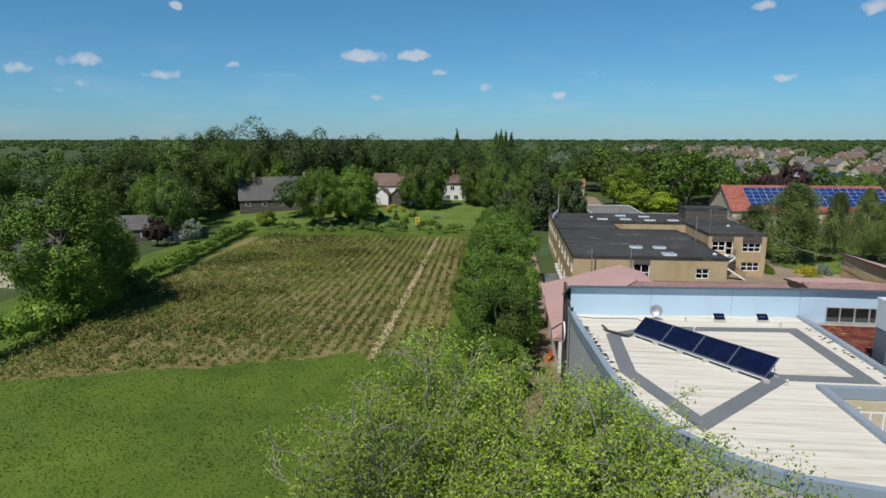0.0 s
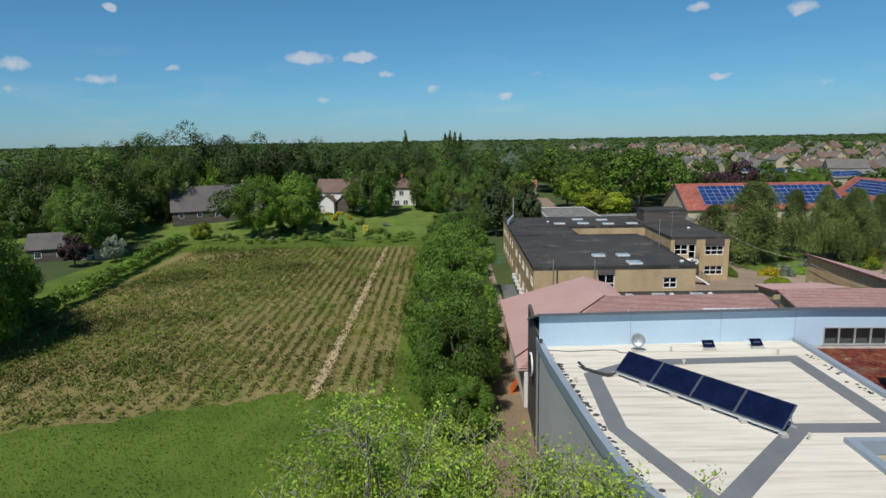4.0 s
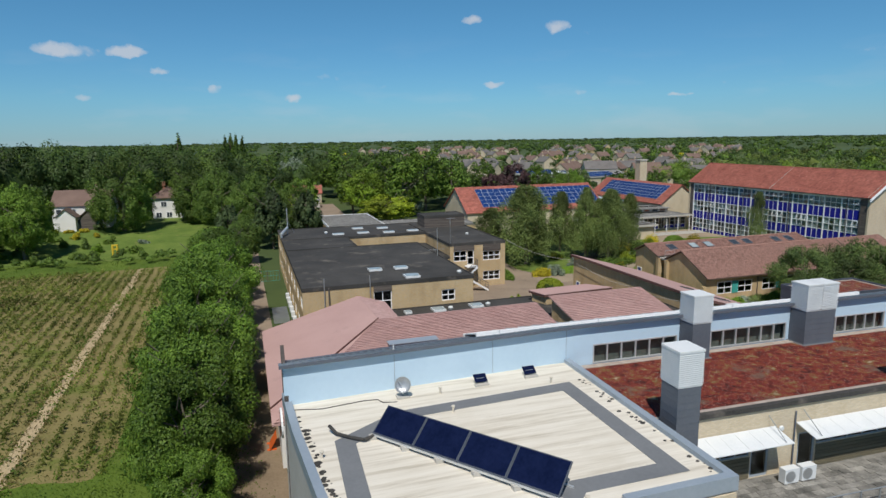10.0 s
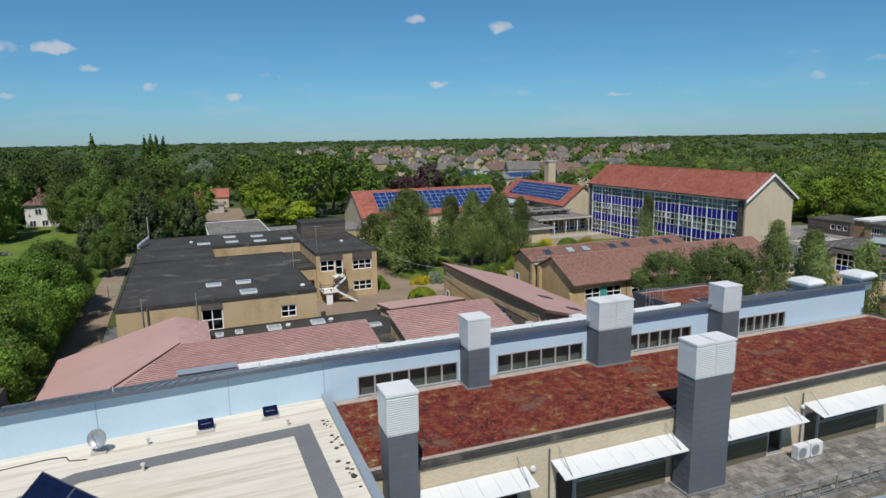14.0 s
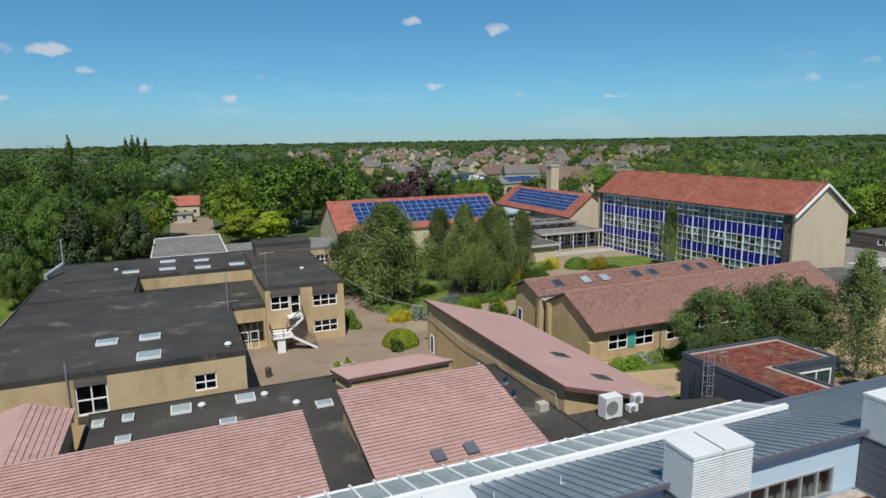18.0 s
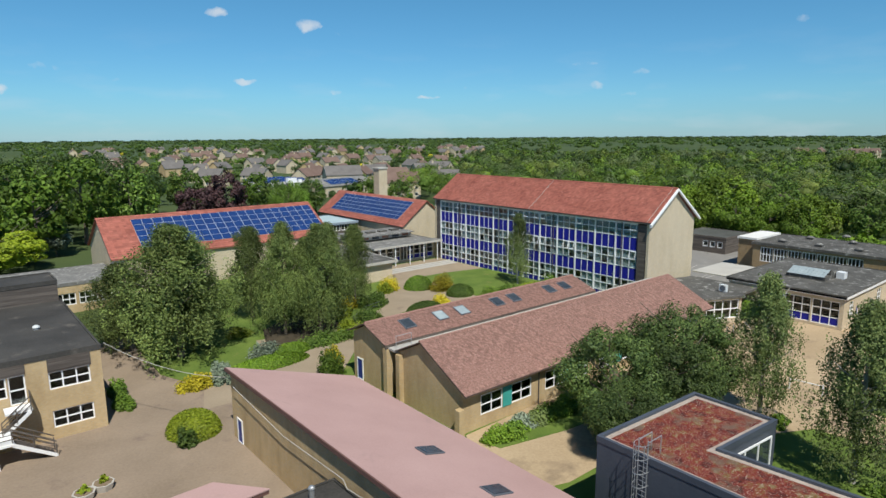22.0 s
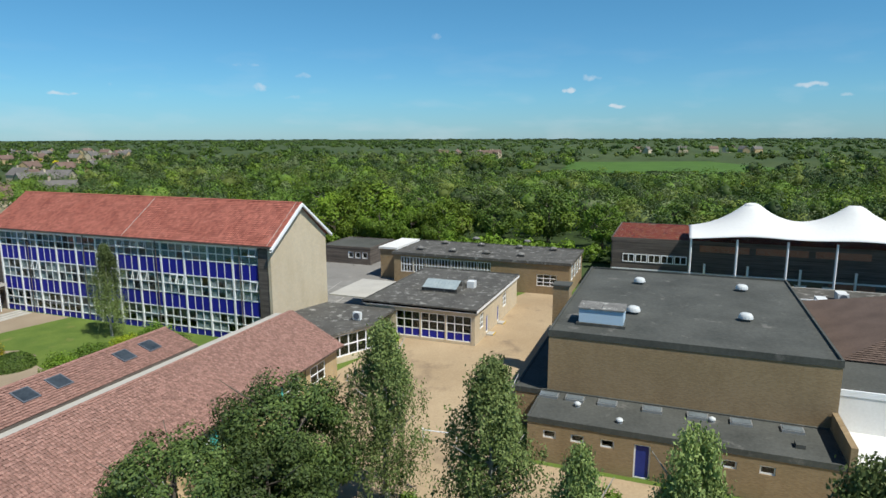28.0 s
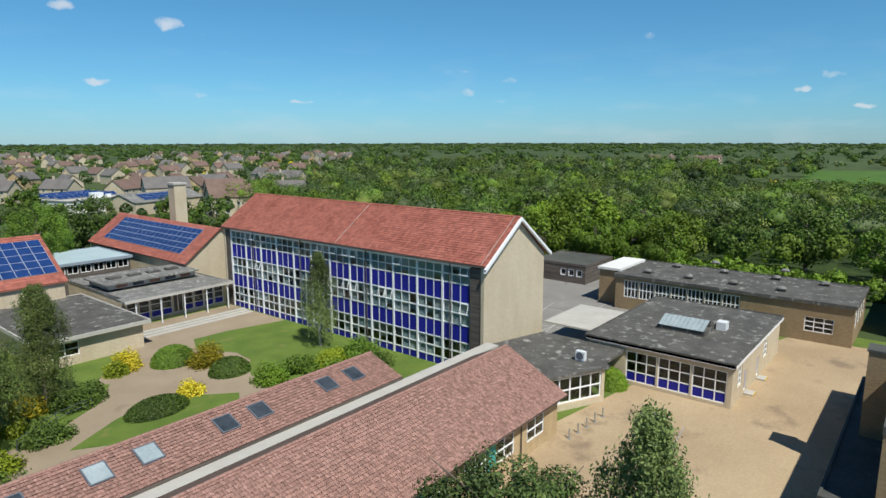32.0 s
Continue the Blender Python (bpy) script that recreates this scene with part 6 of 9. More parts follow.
fl2 = block("garden_room", "flat-roofed buff brick garden room with deep eaves", 80.0, 91.2, 126.8, 146.0, 3.1, M["brick_pale"], south=[(1, 3, .8, 1.6, 2, 2)], east=[(2.0, 2.4, .9, 1.6, 2, 2)], roof=M["felt_grey"], coping=M["concrete"], over=.7)
bh = block("blue_roofed_hall", "low hall with pale blue sheet roof between the red roofs", 92.6, 105.6, 161.5, 174.5, 5.0, M["timber"], south=[(1.0 + 2.0 * k, 1.7, 3.2, 1.3, 2, 1) for k in range(6)], roof=M["sheet_blue"], coping=M["zinc_edge"], over=.3)
fl3 = block("lichen_roofed_hall", "flat hall with pale lichen-streaked sheet roof", 17.5, 29.8, 136.8, 160.0, 5.0, M["brick_buff"], roof=M["lichen"], coping=M["white"])
fl4 = block("north_corridor", "long low corridor with lichen-grey roof", 30.0, 51.5, 139.5, 152.0, 4.0, M["brick_buff"], south=[(13 + 2.8 * k, 2.4, 0.9, 1.7, 3, 2) for k in range(3)], roof=M["lichen"], coping=M["lichen"])
for k in range(12):
    part("sheet_rib", Geo().box(17.7, 29.6, 137.6 + 1.85 * k, 137.72 + 1.85 * k, 5.0, 5.05), M["lichen"], fl3)

# ---- blue-glazed hall, link and classroom block in the east ----
bl = lambda i, j: M["blue_panel"] if j == 0 else M["glass"]
hall = block("glazed_hall", "flat-roofed hall with white-framed blue windows", 117.0, 137.2, 66.0, 80.5, 4.2, M["brick_pale"],
             west=[(3.9 + 3.32 * k, 3.2, 0.1, 3.2, 3, 3, dict(panes=bl)) for k in range(3)],
             south=[(2.0, 1.6, 1.2, 1.9, 2, 3), (4.6, 1.0, 0.0, 2.2, 1, 1, dict(panes=lambda i, j: M["blue_door"])), (9.6, 1.0, 0.0, 2.2, 1, 1, dict(panes=lambda i, j: M["blue_door"])), (12.4, 2.0, 1.2, 1.9, 2, 3)],
             roof=M["felt_grey"], coping=M["felt_grey"], over=0.25)
part("fascia", Geo().box(116.70, 116.76, 65.8, 80.7, 3.80, 4.12).box(116.76, 137.4, 65.68, 65.74, 3.80, 4.12), M["white"], hall, "thin white fascia board")
lk = thing("glazed_link", "low white-framed glazed link", "building", (110, 80, -0.8))
LP = [(103.9, 79.2), (111.4, 75.6), (112.3, 76.4), (116.9, 76.4), (116.9, 86.0), (108.8, 88.4), (104.0, 86.0)]
part("roof", Geo().prism(LP, 3.1, 3.4), M["felt_grey"], lk)
wall(lk, (104.2, 79.4, -0.8), (7.1, -3.4), 7.85, 3.9, [(0.3, 7.5, 1.2, 3.7)], 0.25, M["brick_pale"])
window(lk, (104.2 + 0.27, 79.4 - 0.13, 0.4), (7.1, -3.4), 7.2, 2.5, 6, 2, 0.14)
wall(lk, (111.3, 76.0, -0.8), (1.0, .5), 1.0, 3.9, (), 0.25, M["brick_pale"])
cb = block("east_classroom_block", "brown brick block with lichen-grey roof and domes", 144.4, 157.2, 59.4, 89.5, 4.9, M["brick_brown"],
           west=[(1.0 + 2.3 * k, 2.2, 1.6, 2.6, 4, 2, dict(bar=.13)) for k in range(7)] + [(24.6, 3.2, 1.0, 1.9, 3, 3)],
           south=[(1.2 + 2.75 * k, 2.5, 1.8, 2.6, 3, 2) for k in range(4)], roof=M["felt_grey"], coping=M["felt_grey"], over=0.2)
gym = block("sports_hall", "tall brown brick sports hall with grey felt roof", 99.2, 126.0, 32.6, 53.8, 8.35, M["brick_brown"], roof=M["felt_gym"], coping=M["felt_gym"], rim_h=0.2)
ann = block("changing_rooms", "low brown brick changing rooms with rooflights", 93.6, 99.15, 33.0, 54.2, 3.2, M["brick_brown"],
            west=[(a, 1.0, 1.7, 0.65, 1, 1) for a in (0.9, 3.0, 5.2, 10.9, 13.4, 15.8)] + [(7.6, 1.15, -0.3, 2.7, 1, 1, dict(panes=lambda i, j: M["blue_door"]))], roof=M["felt_gym"], coping=M["felt_gym"])
ann2 = block("north_annex", "low flat annex beside the sports hall", 99.2, 124.0, 53.9, 56.6, 3.1, M["brick_brown"], roof=M["felt_gym"], coping=M["felt_gym"])
ww = block("white_hall", "white rendered hall with tiled roof", 100.0, 128.0, 4.0, 32.5, 6.0, M["render_white"], roof=M["felt_gym"], coping=M["white"])
cabin = block("timber_cabin", "dark timber classroom cabin with white windows", 155.0, 166.0, 99.6, 110.2, 3.1, M["timber"], west=[(5.4 + 1.55 * k, 1.2, .9, 1.3, 1, 1, dict(bar=.2)) for k in range(3)], roof=M["felt_gym"], coping=M["timber"])
rb = block("timber_clad_centre", "dark timber-clad centre with red roof strip", 151.5, 170.0, -20.0, 54.0, 8.3, M["timber"], west=[(1.5 + 1.95 * k, 1.85, 4.5, 1.35, 2, 1, dict(inset=-.17, bar=.14)) for k in range(5)], roof=M["sedum"], coping=M["timber"])
gb = thing("grey_sedum_block", "dark grey block with mossy red sedum roof", "building", (69, 57, -0.8))
GP = [(61.2, 47.2), (66.2, 47.2), (65.4, 56.1), (71.8, 55.6), (71.9, 61.3), (61.2, 61.8)]
part("wall", Geo().prism(GP, -0.8, 5.6), M["slate_dark"], gb, "dark grey cladding")
part("roof", Geo().prism([(61.5, 47.5), (65.9, 47.5), (65.1, 56.4), (71.5, 55.9), (71.6, 61.0), (61.5, 61.5)], 5.6, 5.72), M["sedum_dry"], gb, "patchy red sedum")
part("roof_edge", ribbon(Geo(), GP, -0.04, 0.2, 5.5, 5.9, True), M["slate_dark"], gb)
mg = Geo()
ribbon(mg, GP, 0.21, 0.55, 5.72, 5.735, True)
part("gravel_margin", mg, M["moss_pale"], gb, "pale mossy gravel margin")
window(gb, (66.4, 55.95, 2.4), (5.4, -.42), 4.8, 2.6, 3, 1, 0.12, inset=-.05, name="window")
for y0_, y1_, mt_ in ((36.4, 41.6, "brick_red"), (29.9, 35.6, "dark"), (17.4, 23.2, "brick_red"), (23.8, 29.2, "board")):
    part("infill_panel", Geo().box(151.38, 151.49, y0_, y1_, GZ, 3.1), M[mt_], rb)
for y0_ in (33.9, 26.1, 18.3):
    part("upper_panel", Geo().box(151.40, 151.49, y0_, y0_ + 6.9, 6.75, 7.75), M["brick_red"], rb, "red-brown upper panel")
for y0_ in (29.6, 26.1, 22.5):
    dr_ = part("door", Geo().box(151.30, 151.37, y0_, y0_ + 1.4, GZ, 2.6), M["white"], rb, "white double door")
    part("door_frame", Geo().box(151.28, 151.38, y0_ - .1, y0_, GZ, 2.7).box(151.28, 151.38, y0_ + 1.4, y0_ + 1.5, GZ, 2.7), M["grey_metal"], dr_)
for k in range(14):
    part("plank_joint", Geo().box(151.42, 151.49, -19.8, 53.8, 3.6 + .32 * k, 3.84 + .32 * k), M["timber"], rb)
part("cladding_band", Geo().box(151.34, 151.49, -20, 53.9, 3.2, 3.45), M["white_metal"], rb)
# ---- stretched canopy ----
tn = thing("tensile_canopy", "white twin-peaked tensile canopy on steel masts", "canopy", (150, 25, 0))
g = Geo()
NX, NY = 20, 110
for j in range(NY + 1):
    for i in range(NX + 1):
        x, y = 146.5 + 13.0 * i / NX, -8 + 50.5 * j / NY
        z = 9.6
        for py in (34.0, 20.7, 7.4, -6):
            d = math.hypot((x - 152.5) * 1.0, (y - py) * 0.85)
            z += 4.9 * math.exp(-(max(d, .75) / 3.7) ** 1.2)
        e = abs((i / NX) - 0.5) * 2
        z += 0.4 - 0.7 * e ** 2
        g.v.append((x, y, z))
for j in range(NY):
    for i in range(NX):
        g.f.append((j * (NX + 1) + i, j * (NX + 1) + i + 1, (j + 1) * (NX + 1) + i + 1, (j + 1) * (NX + 1) + i))
cn = part("fabric", g, M["tent"], tn)
cn.data.polygons.foreach_set("use_smooth", [True] * len(cn.data.polygons))
for py in (34.0, 20.7, 7.4):
    part("peak_ring", Geo().dome((152.5, py, 14.1), 1.0, 1.1, .35, 14, 3), M["tent"], tn)
sm = cn.modifiers.new("thickness", "SOLIDIFY")
sm.thickness = 0.05
for y in (42.2, 36.0, 29.5, 23.5, 17.0, 10.5):
    part("mast", Geo().tube((147.0, y, -0.3), (147.0, y, 9.6), 0.16, k=8), M["white"], tn)


# ---- trees ----
def crown_mesh(name, seed, n, rx, rz, leaf, mat, blobs=22, zc=0.0, hollow=0.55, droop=0.0, taper=0.0, spread=1.0, blob_r=0.42):
    """A crown of many small leaves gathered in clumps; centred on the origin."""
    rng = np.random.default_rng(seed)
    u = rng.normal(size=(blobs, 3))
    u /= np.linalg.norm(u, axis=1, keepdims=True)
    rad = rng.uniform(hollow, 0.92, (blobs, 1)) ** 0.7
    cen = u * rad
    cen[:, 2] = np.where(cen[:, 2] < -0.5, cen[:, 2] * 0.8, cen[:, 2])
    size = rng.uniform(0.7, 1.25, blobs) * blob_r
    pick = rng.integers(0, blobs, n)
    d = rng.normal(size=(n, 3))
    d /= np.linalg.norm(d, axis=1, keepdims=True)
    rr = rng.uniform(0.35, 1.0, (n, 1)) ** 0.45
    pos = cen[pick] + d * rr * size[pick, None]
    if taper:
        s = 1.0 - taper * np.clip((pos[:, 2] + 1) / 2, 0, 1)
        pos[:, 0] *= s
        pos[:, 1] *= s
    pos = pos * np.array([rx, rx, rz]) * spread
    pos[:, 2] += zc
    nrm = d * .95 + cen[pick] * .4 + rng.normal(size=(n, 3)) * 0.42 + np.array([0, 0, 0.15])
    nrm /= np.linalg.norm(nrm, axis=1, keepdims=True)
    t = np.cross(nrm, rng.normal(size=(n, 3)))
    t /= np.linalg.norm(t, axis=1, keepdims=True)
    if droop:
        t = t * (1 - droop) + np.array([0, 0, -1.0]) * droop
        t /= np.linalg.norm(t, axis=1, keepdims=True)
    b = np.cross(nrm, t)
    b /= np.maximum(np.linalg.norm(b, axis=1, keepdims=True), 1e-6)
    s = (leaf * rng.uniform(0.6, 1.35, (n, 1)))
    v = np.stack([pos - t * s, pos + b * s * 0.55, pos + t * s, pos - b * s * 0.55], 1).reshape(-1, 3)
    return quads_mesh(name, v, mat)


def quads_mesh(name, v, mat):
    me = bpy.data.meshes.new(name)
    n = len(v) // 4
    me.vertices.add(len(v))
    me.vertices.foreach_set("co", np.ascontiguousarray(v, dtype=np.float32).ravel())
    me.loops.add(len(v))
    me.loops.foreach_set("vertex_index", np.arange(len(v), dtype=np.int32))
    me.polygons.add(n)
    me.polygons.foreach_set("loop_start", np.arange(n, dtype=np.int32) * 4)
    me.materials.append(mat)
    me.update(calc_edges=True)
    return me


def trunk_mesh(name, seed, h, r, mat, limbs=7, reach=2.5, top=0.8):
    rng = random.Random(seed)
    g = Geo()
    p = Vector((0, 0, -0.3))
    k = 5
    for i in range(k):
        q = Vector((rng.uniform(-.12, .12) * h * .1, rng.uniform(-.12, .12) * h * .1, h * top * (i + 1) / k))
        g.tube(p, q, r * (1 - 0.8 * i / k), r * (1 - 0.8 * (i + 1) / k), 7)
        p = q
    for i in range(limbs):
        z = h * rng.uniform(0.3, 0.75)
        a = rng.uniform(0, 6.28)
        s = Vector((0, 0, z))
        m = s + Vector((math.cos(a), math.sin(a), 0.6)) * reach * 0.5
        e = m + Vector((math.cos(a + .3), math.sin(a + .3), 0.9)) * reach * 0.5
        g.tube(s, m, r * .4, r * .25, 5)
        g.tube(m, e, r * .25, r * .08, 5)
    return mesh_of(name, g, mat)


def weeping_mesh(name, seed, h, r, strands, per, leaf, mat):
    """Hanging leafy strands from arching branches; the crown is uneven and thin in places."""
    rng = np.random.default_rng(seed)
    zt = h * (0.22 + 0.76 * rng.random(strands) ** 0.8)
    ang = rng.uniform(0, 2 * math.pi, strands)
    lob = 1 + .30 * np.sin(ang * 2 + zt * .8 + seed) + .22 * np.sin(ang * 3 - zt * 1.7)
    prof = np.interp(zt / h, [0, .2, .45, .7, .9, 1.0], [.45, .8, 1.0, .72, .38, .10])
    rad = r * prof * lob * np.sqrt(rng.uniform(.05, 1.0, strands))
    keep = np.sin(ang * 1.5 + zt * 1.1 + seed * .7) > -.80
    ang, zt, rad = ang[keep], zt[keep], rad[keep]
    k = len(ang)
    ln = rng.uniform(.7, 2.5, k) * (.5 + .6 * prof[keep])
    s = rng.uniform(0, 1, (k, per))
    x = (rad * np.cos(ang))[:, None] + rng.normal(size=(k, per)) * (.16 - .08 * s)
    y = (rad * np.sin(ang))[:, None] + rng.normal(size=(k, per)) * (.16 - .08 * s)
    z = zt[:, None] - s * ln[:, None]
    pos = np.maximum(np.stack([x, y, z], 2).reshape(-1, 3), [-99, -99, .25])
    n = len(pos)
    nrm = rng.normal(size=(n, 3)) + np.stack([np.repeat(np.cos(ang), per), np.repeat(np.sin(ang), per), np.full(n, .5)], 1) * .8
    nrm /= np.linalg.norm(nrm, axis=1, keepdims=True)
    t = rng.normal(size=(n, 3)) * .5 + np.array([0, 0, -.8])
    t -= nrm * (t * nrm).sum(1, keepdims=True)
    t /= np.linalg.norm(t, axis=1, keepdims=True)
    b = np.cross(nrm, t)
    w = leaf * rng.uniform(.6, 1.4, (n, 1))
    return quads_mesh(name, np.stack([pos - t * w, pos + b * w * .5, pos + t * w, pos - b * w * .5], 1).reshape(-1, 3), mat)


KINDS = {}


def tree_kind(key, h, rx, n, leaf, mat, bark="bark", cr=0.62, base=0.22, **kw):
    """Crown from base*h to h."""
    rz = h * (1 - base) / 2
    KINDS[key] = (h, [crown_mesh("crown", hash_(key) + k, n, rx, rz, leaf, M[mat], zc=h * base + rz, **kw) for k in range(2)], trunk_mesh("trunk", hash_(key), h, 0.028 * h, M[bark], reach=rx * 0.8))


def hash_(s):
    return sum((i + 1) * ord(c) for i, c in enumerate(s)) % 9973


NT = [0]


def tree(key, x, y, s=1.0, z=0.0, label="leafy green tree", name="tree", group="", wide=1.0):
    h, crowns, tm = KINDS[key]
    rng = random.Random(int(x * 13 + y * 7) & 0xffff)
    t = thing(name, label, "tree", (x, y, z), group)
    turn = Matrix.Rotation(rng.uniform(0, 6.28), 4, "Z") @ Matrix.Diagonal((s * wide, s * wide, s, 1))
    piece("trunk", tm, t, turn)
    NT[0] += 1
    piece("crown", crowns[NT[0] % len(crowns)], t, turn)
    return t


tree_kind("row", 9.0, 4.6, 40000, 0.108, "leaf_row", base=0.05, blobs=75, blob_r=0.24)
KINDS["weeper"] = (10.0, [weeping_mesh("crown", 70 + k, 10.0, 2.2, 860, 38, .072, M["leaf_birch"]) for k in range(3)], trunk_mesh("trunk", 77, 10.0, .17, M["bark_pale"], 12, 1.6, .95))
KINDS["willow"] = (10.0, [weeping_mesh("crown", 90 + k, 10.0, 2.7, 1350, 40, .068, M["leaf_garden"]) for k in range(2)], trunk_mesh("trunk", 95, 10.0, .2, M["bark"], 12, 2.0, .95))
tree_kind("round", 8.0, 4.2, 34000, 0.095, "leaf_round", base=0.05, blobs=110, blob_r=0.21)
tree_kind("bright", 8.0, 3.8, 10000, 0.19, "leaf_bright", base=0.05, blobs=40, blob_r=0.33)
tree_kind("big", 16.0, 6.5, 5200, 0.35, "leaf_mid", base=0.10, blobs=110, blob_r=0.21)
tree_kind("bigfine", 16.0, 6.5, 30000, 0.165, "leaf_mid", base=0.04, blobs=150, blob_r=0.18)
tree_kind("bigdarkfine", 17.0, 6.5, 30000, 0.165, "leaf_dark", base=0.04, blobs=150, blob_r=0.18)
tree_kind("bigfar", 16.0, 6.5, 2600, 0.50, "leaf_mid", base=0.10, blobs=90, blob_r=0.22)
tree_kind("bigdarkfar", 17.0, 6.5, 2600, 0.50, "leaf_dark", base=0.08, blobs=90, blob_r=0.22)
tree_kind("sunny", 11.0, 5.4, 7000, 0.24, "leaf_sunny", base=0.06, blobs=110, blob_r=0.22)
tree_kind("bigdark", 17.0, 6.5, 5200, 0.35, "leaf_dark", base=0.08, blobs=110, blob_r=0.21)
tree_kind("lime", 6.0, 4.0, 9000, 0.19, "leaf_lime", base=0.02, blobs=70, blob_r=0.24)
tree_kind("purple", 13.0, 5.5, 4000, 0.40, "leaf_purple", base=0.1, blobs=80, blob_r=0.22)
tree_kind("silver", 10.0, 4.5, 4000, 0.30, "leaf_silver", base=0.1, blobs=80, blob_r=0.22)
tree_kind("cedar", 13.0, 5.0, 8000, 0.30, "leaf_pine", base=0.05, blobs=60, blob_r=0.24, taper=0.6)
tree_kind("poplar", 22.0, 1.6, 1200, 0.5, "leaf_dark", base=0.02, blobs=20, taper=0.5)

# tree row beside the field
for x, y, s in [(-3.6, 42.6, 0.62), (-4.3, 47.5, 0.98), (-3.6, 53.5, 1.06), (-4.8, 57.5, 1.16), (-3.2, 62.5, 1.05), (-4.4, 68.5, 1.24), (-3.4, 74.5, 1.1), (-4.8, 80.5, 1.22), (-3.4, 87.5, 1.3), (-4.6, 94, 1.1), (-3.6, 100.5, 1.25), (-4.4, 107, 1.15)]:
    tree("row", x, y, s, label="dense green tree in the row beside the field", group="tree row beside the field", wide=0.86)


def twiggy_tree(x, y, h, reach, seed):
    """A broad thinly leaved tree: spreading limbs, many pale bare twigs, tufts of young leaves at their ends."""
    rng = random.Random(seed)
    t = thing("tree", "broad thin-leaved tree with many pale bare twigs", "tree", (x, y, 0))
    limb, twig, tips = Geo(), Geo(), []

    def grow(p, d, ln, r, level):
        q = p + d * ln * .5
        d2 = (d + Vector((rng.uniform(-.35, .35), rng.uniform(-.35, .35), rng.uniform(-.12, .3)))).normalized()
        e = q + d2 * ln * .5
        g_ = limb if level < 2 else twig
        r = max(r, .024)
        g_.tube(p, q, r, r * .8, 5 if level < 2 else 3)
        g_.tube(q, e, r * .8, r * .55, 5 if level < 2 else 3)
        if level >= 2:
            tips.append(tuple(e))
            tips.append(tuple(q))
        if level == 4:
            return
        for k in range((5, 5, 4, 3)[level]):
            s = p.lerp(e, rng.uniform(.35, 1.0)) if k else e
            dd = (d2 + Vector((rng.gauss(0, .65), rng.gauss(0, .65), rng.gauss(.05, .38)))).normalized()
            if s.z + dd.z * ln * .6 > h:
                dd.z = -abs(dd.z) * .3
            grow(s, dd, ln * rng.uniform(.48, .72), r * .5, level + 1)

    base = Vector((0, 0, 0))
    for k in range(7):
        a = 2 * math.pi * k / 7 + rng.uniform(-.3, .3)
        grow(base + Vector((math.cos(a) * .5, math.sin(a) * .5, -.2)), Vector((math.cos(a) * .85, math.sin(a) * .85, 1.0)).normalized(), reach * .82, .24, 0)
    part_local("trunk", limb, M["bark"], t)
    tagged(part_local("twig", twig, M["twig"], t, "pale bare twigs"), kind="stuff")
    P = np.array(tips)
    nr = np.random.default_rng(seed)
    P = np.repeat(P[nr.random(len(P)) < .80], 15, 0)
    pos = P + nr.normal(size=P.shape) * .26
    nrm = nr.normal(size=P.shape) + np.array([0, 0, .6])
    nrm /= np.linalg.norm(nrm, axis=1, keepdims=True)
    tt = np.cross(nrm, nr.normal(size=P.shape))
    tt /= np.linalg.norm(tt, axis=1, keepdims=True)
    bb_ = np.cross(nrm, tt)
    w = .085 * nr.uniform(.6, 1.4, (len(P), 1))
    me = quads_mesh("crown", np.stack([pos - tt * w, pos + bb_ * w * .5, pos + tt * w, pos - bb_ * w * .5], 1).reshape(-1, 3), M["leaf_ash"])
    piece("crown", me, t, Matrix())
    return t


def part_local(name, geo, mat, parent, label=""):
    ob = piece(name, mesh_of(name, geo, mat), parent, Matrix())
    return tagged(ob, label) if label else ob


twiggy_tree(-5.0, 18.0, 12.6, 8.2, 4)
twiggy_tree(1.2, 15.0, 11.6, 7.2, 9)
twiggy_tree(-2.2, 20.5, 11.8, 6.0, 23)
for x, y, s, w in [(50.8, 110.6, 1.56, 1.5), (46.8, 118.0, 1.05, 1.5), (53.6, 114.0, 1.3, 1.2), (63.4, 120.6, 1.30, .95), (63.6, 110.8, 1.46, .92), (67.0, 107.8, 1.44, .95), (70.9, 112.8, 1.36, .92), (67.6, 112.6, 1.2, .9), (76.8, 115.6, 1.25, .78)]:
    tree("willow", x, y, s, GZ, "lush grey-green weeping birch in the courtyard garden", group="garden trees", wide=w)
for x, y, s, w in [(84.0, 61.6, 1.36, .95), (79.2, 53.0, 1.38, 1.05), (72.1, 47.3, 1.34, .7), (73.2, 43.2, 1.45, .72), (72.7, 37.6, 1.45, .86), (73.4, 32.6, 1.32, .8)]:
    tree("weeper", x, y, s, GZ, "slender weeping birch in front of the yard", group="yard birches", wide=w)
tree("round", 73.0, 68.8, 1.12, GZ, "dense dark green tree beside the tiled range")
tree("round", 81.2, 67.4, 1.18, GZ, "green tree beside the tiled range")
tree("round", 77.2, 66.0, 0.98, GZ, "dense dark green tree beside the tiled range")
tree("round", 69.8, 65.0, 0.80, GZ, "smaller grey-green tree by the sandy path")
tree("weeper", 104.8, 110.0, 1.22, GZ, "single birch in front of the blue windows", wide=.8)


# ---- woods and hedges as stuff ----
def ball(level):
    bm = bmesh.new()
    bmesh.ops.create_icosphere(bm, subdivisions=level, radius=1.0)
    v = np.array([tuple(p.co) for p in bm.verts])
    f = np.array([[p.index for p in q.verts] for q in bm.faces])
    bm.free()
    return v, f


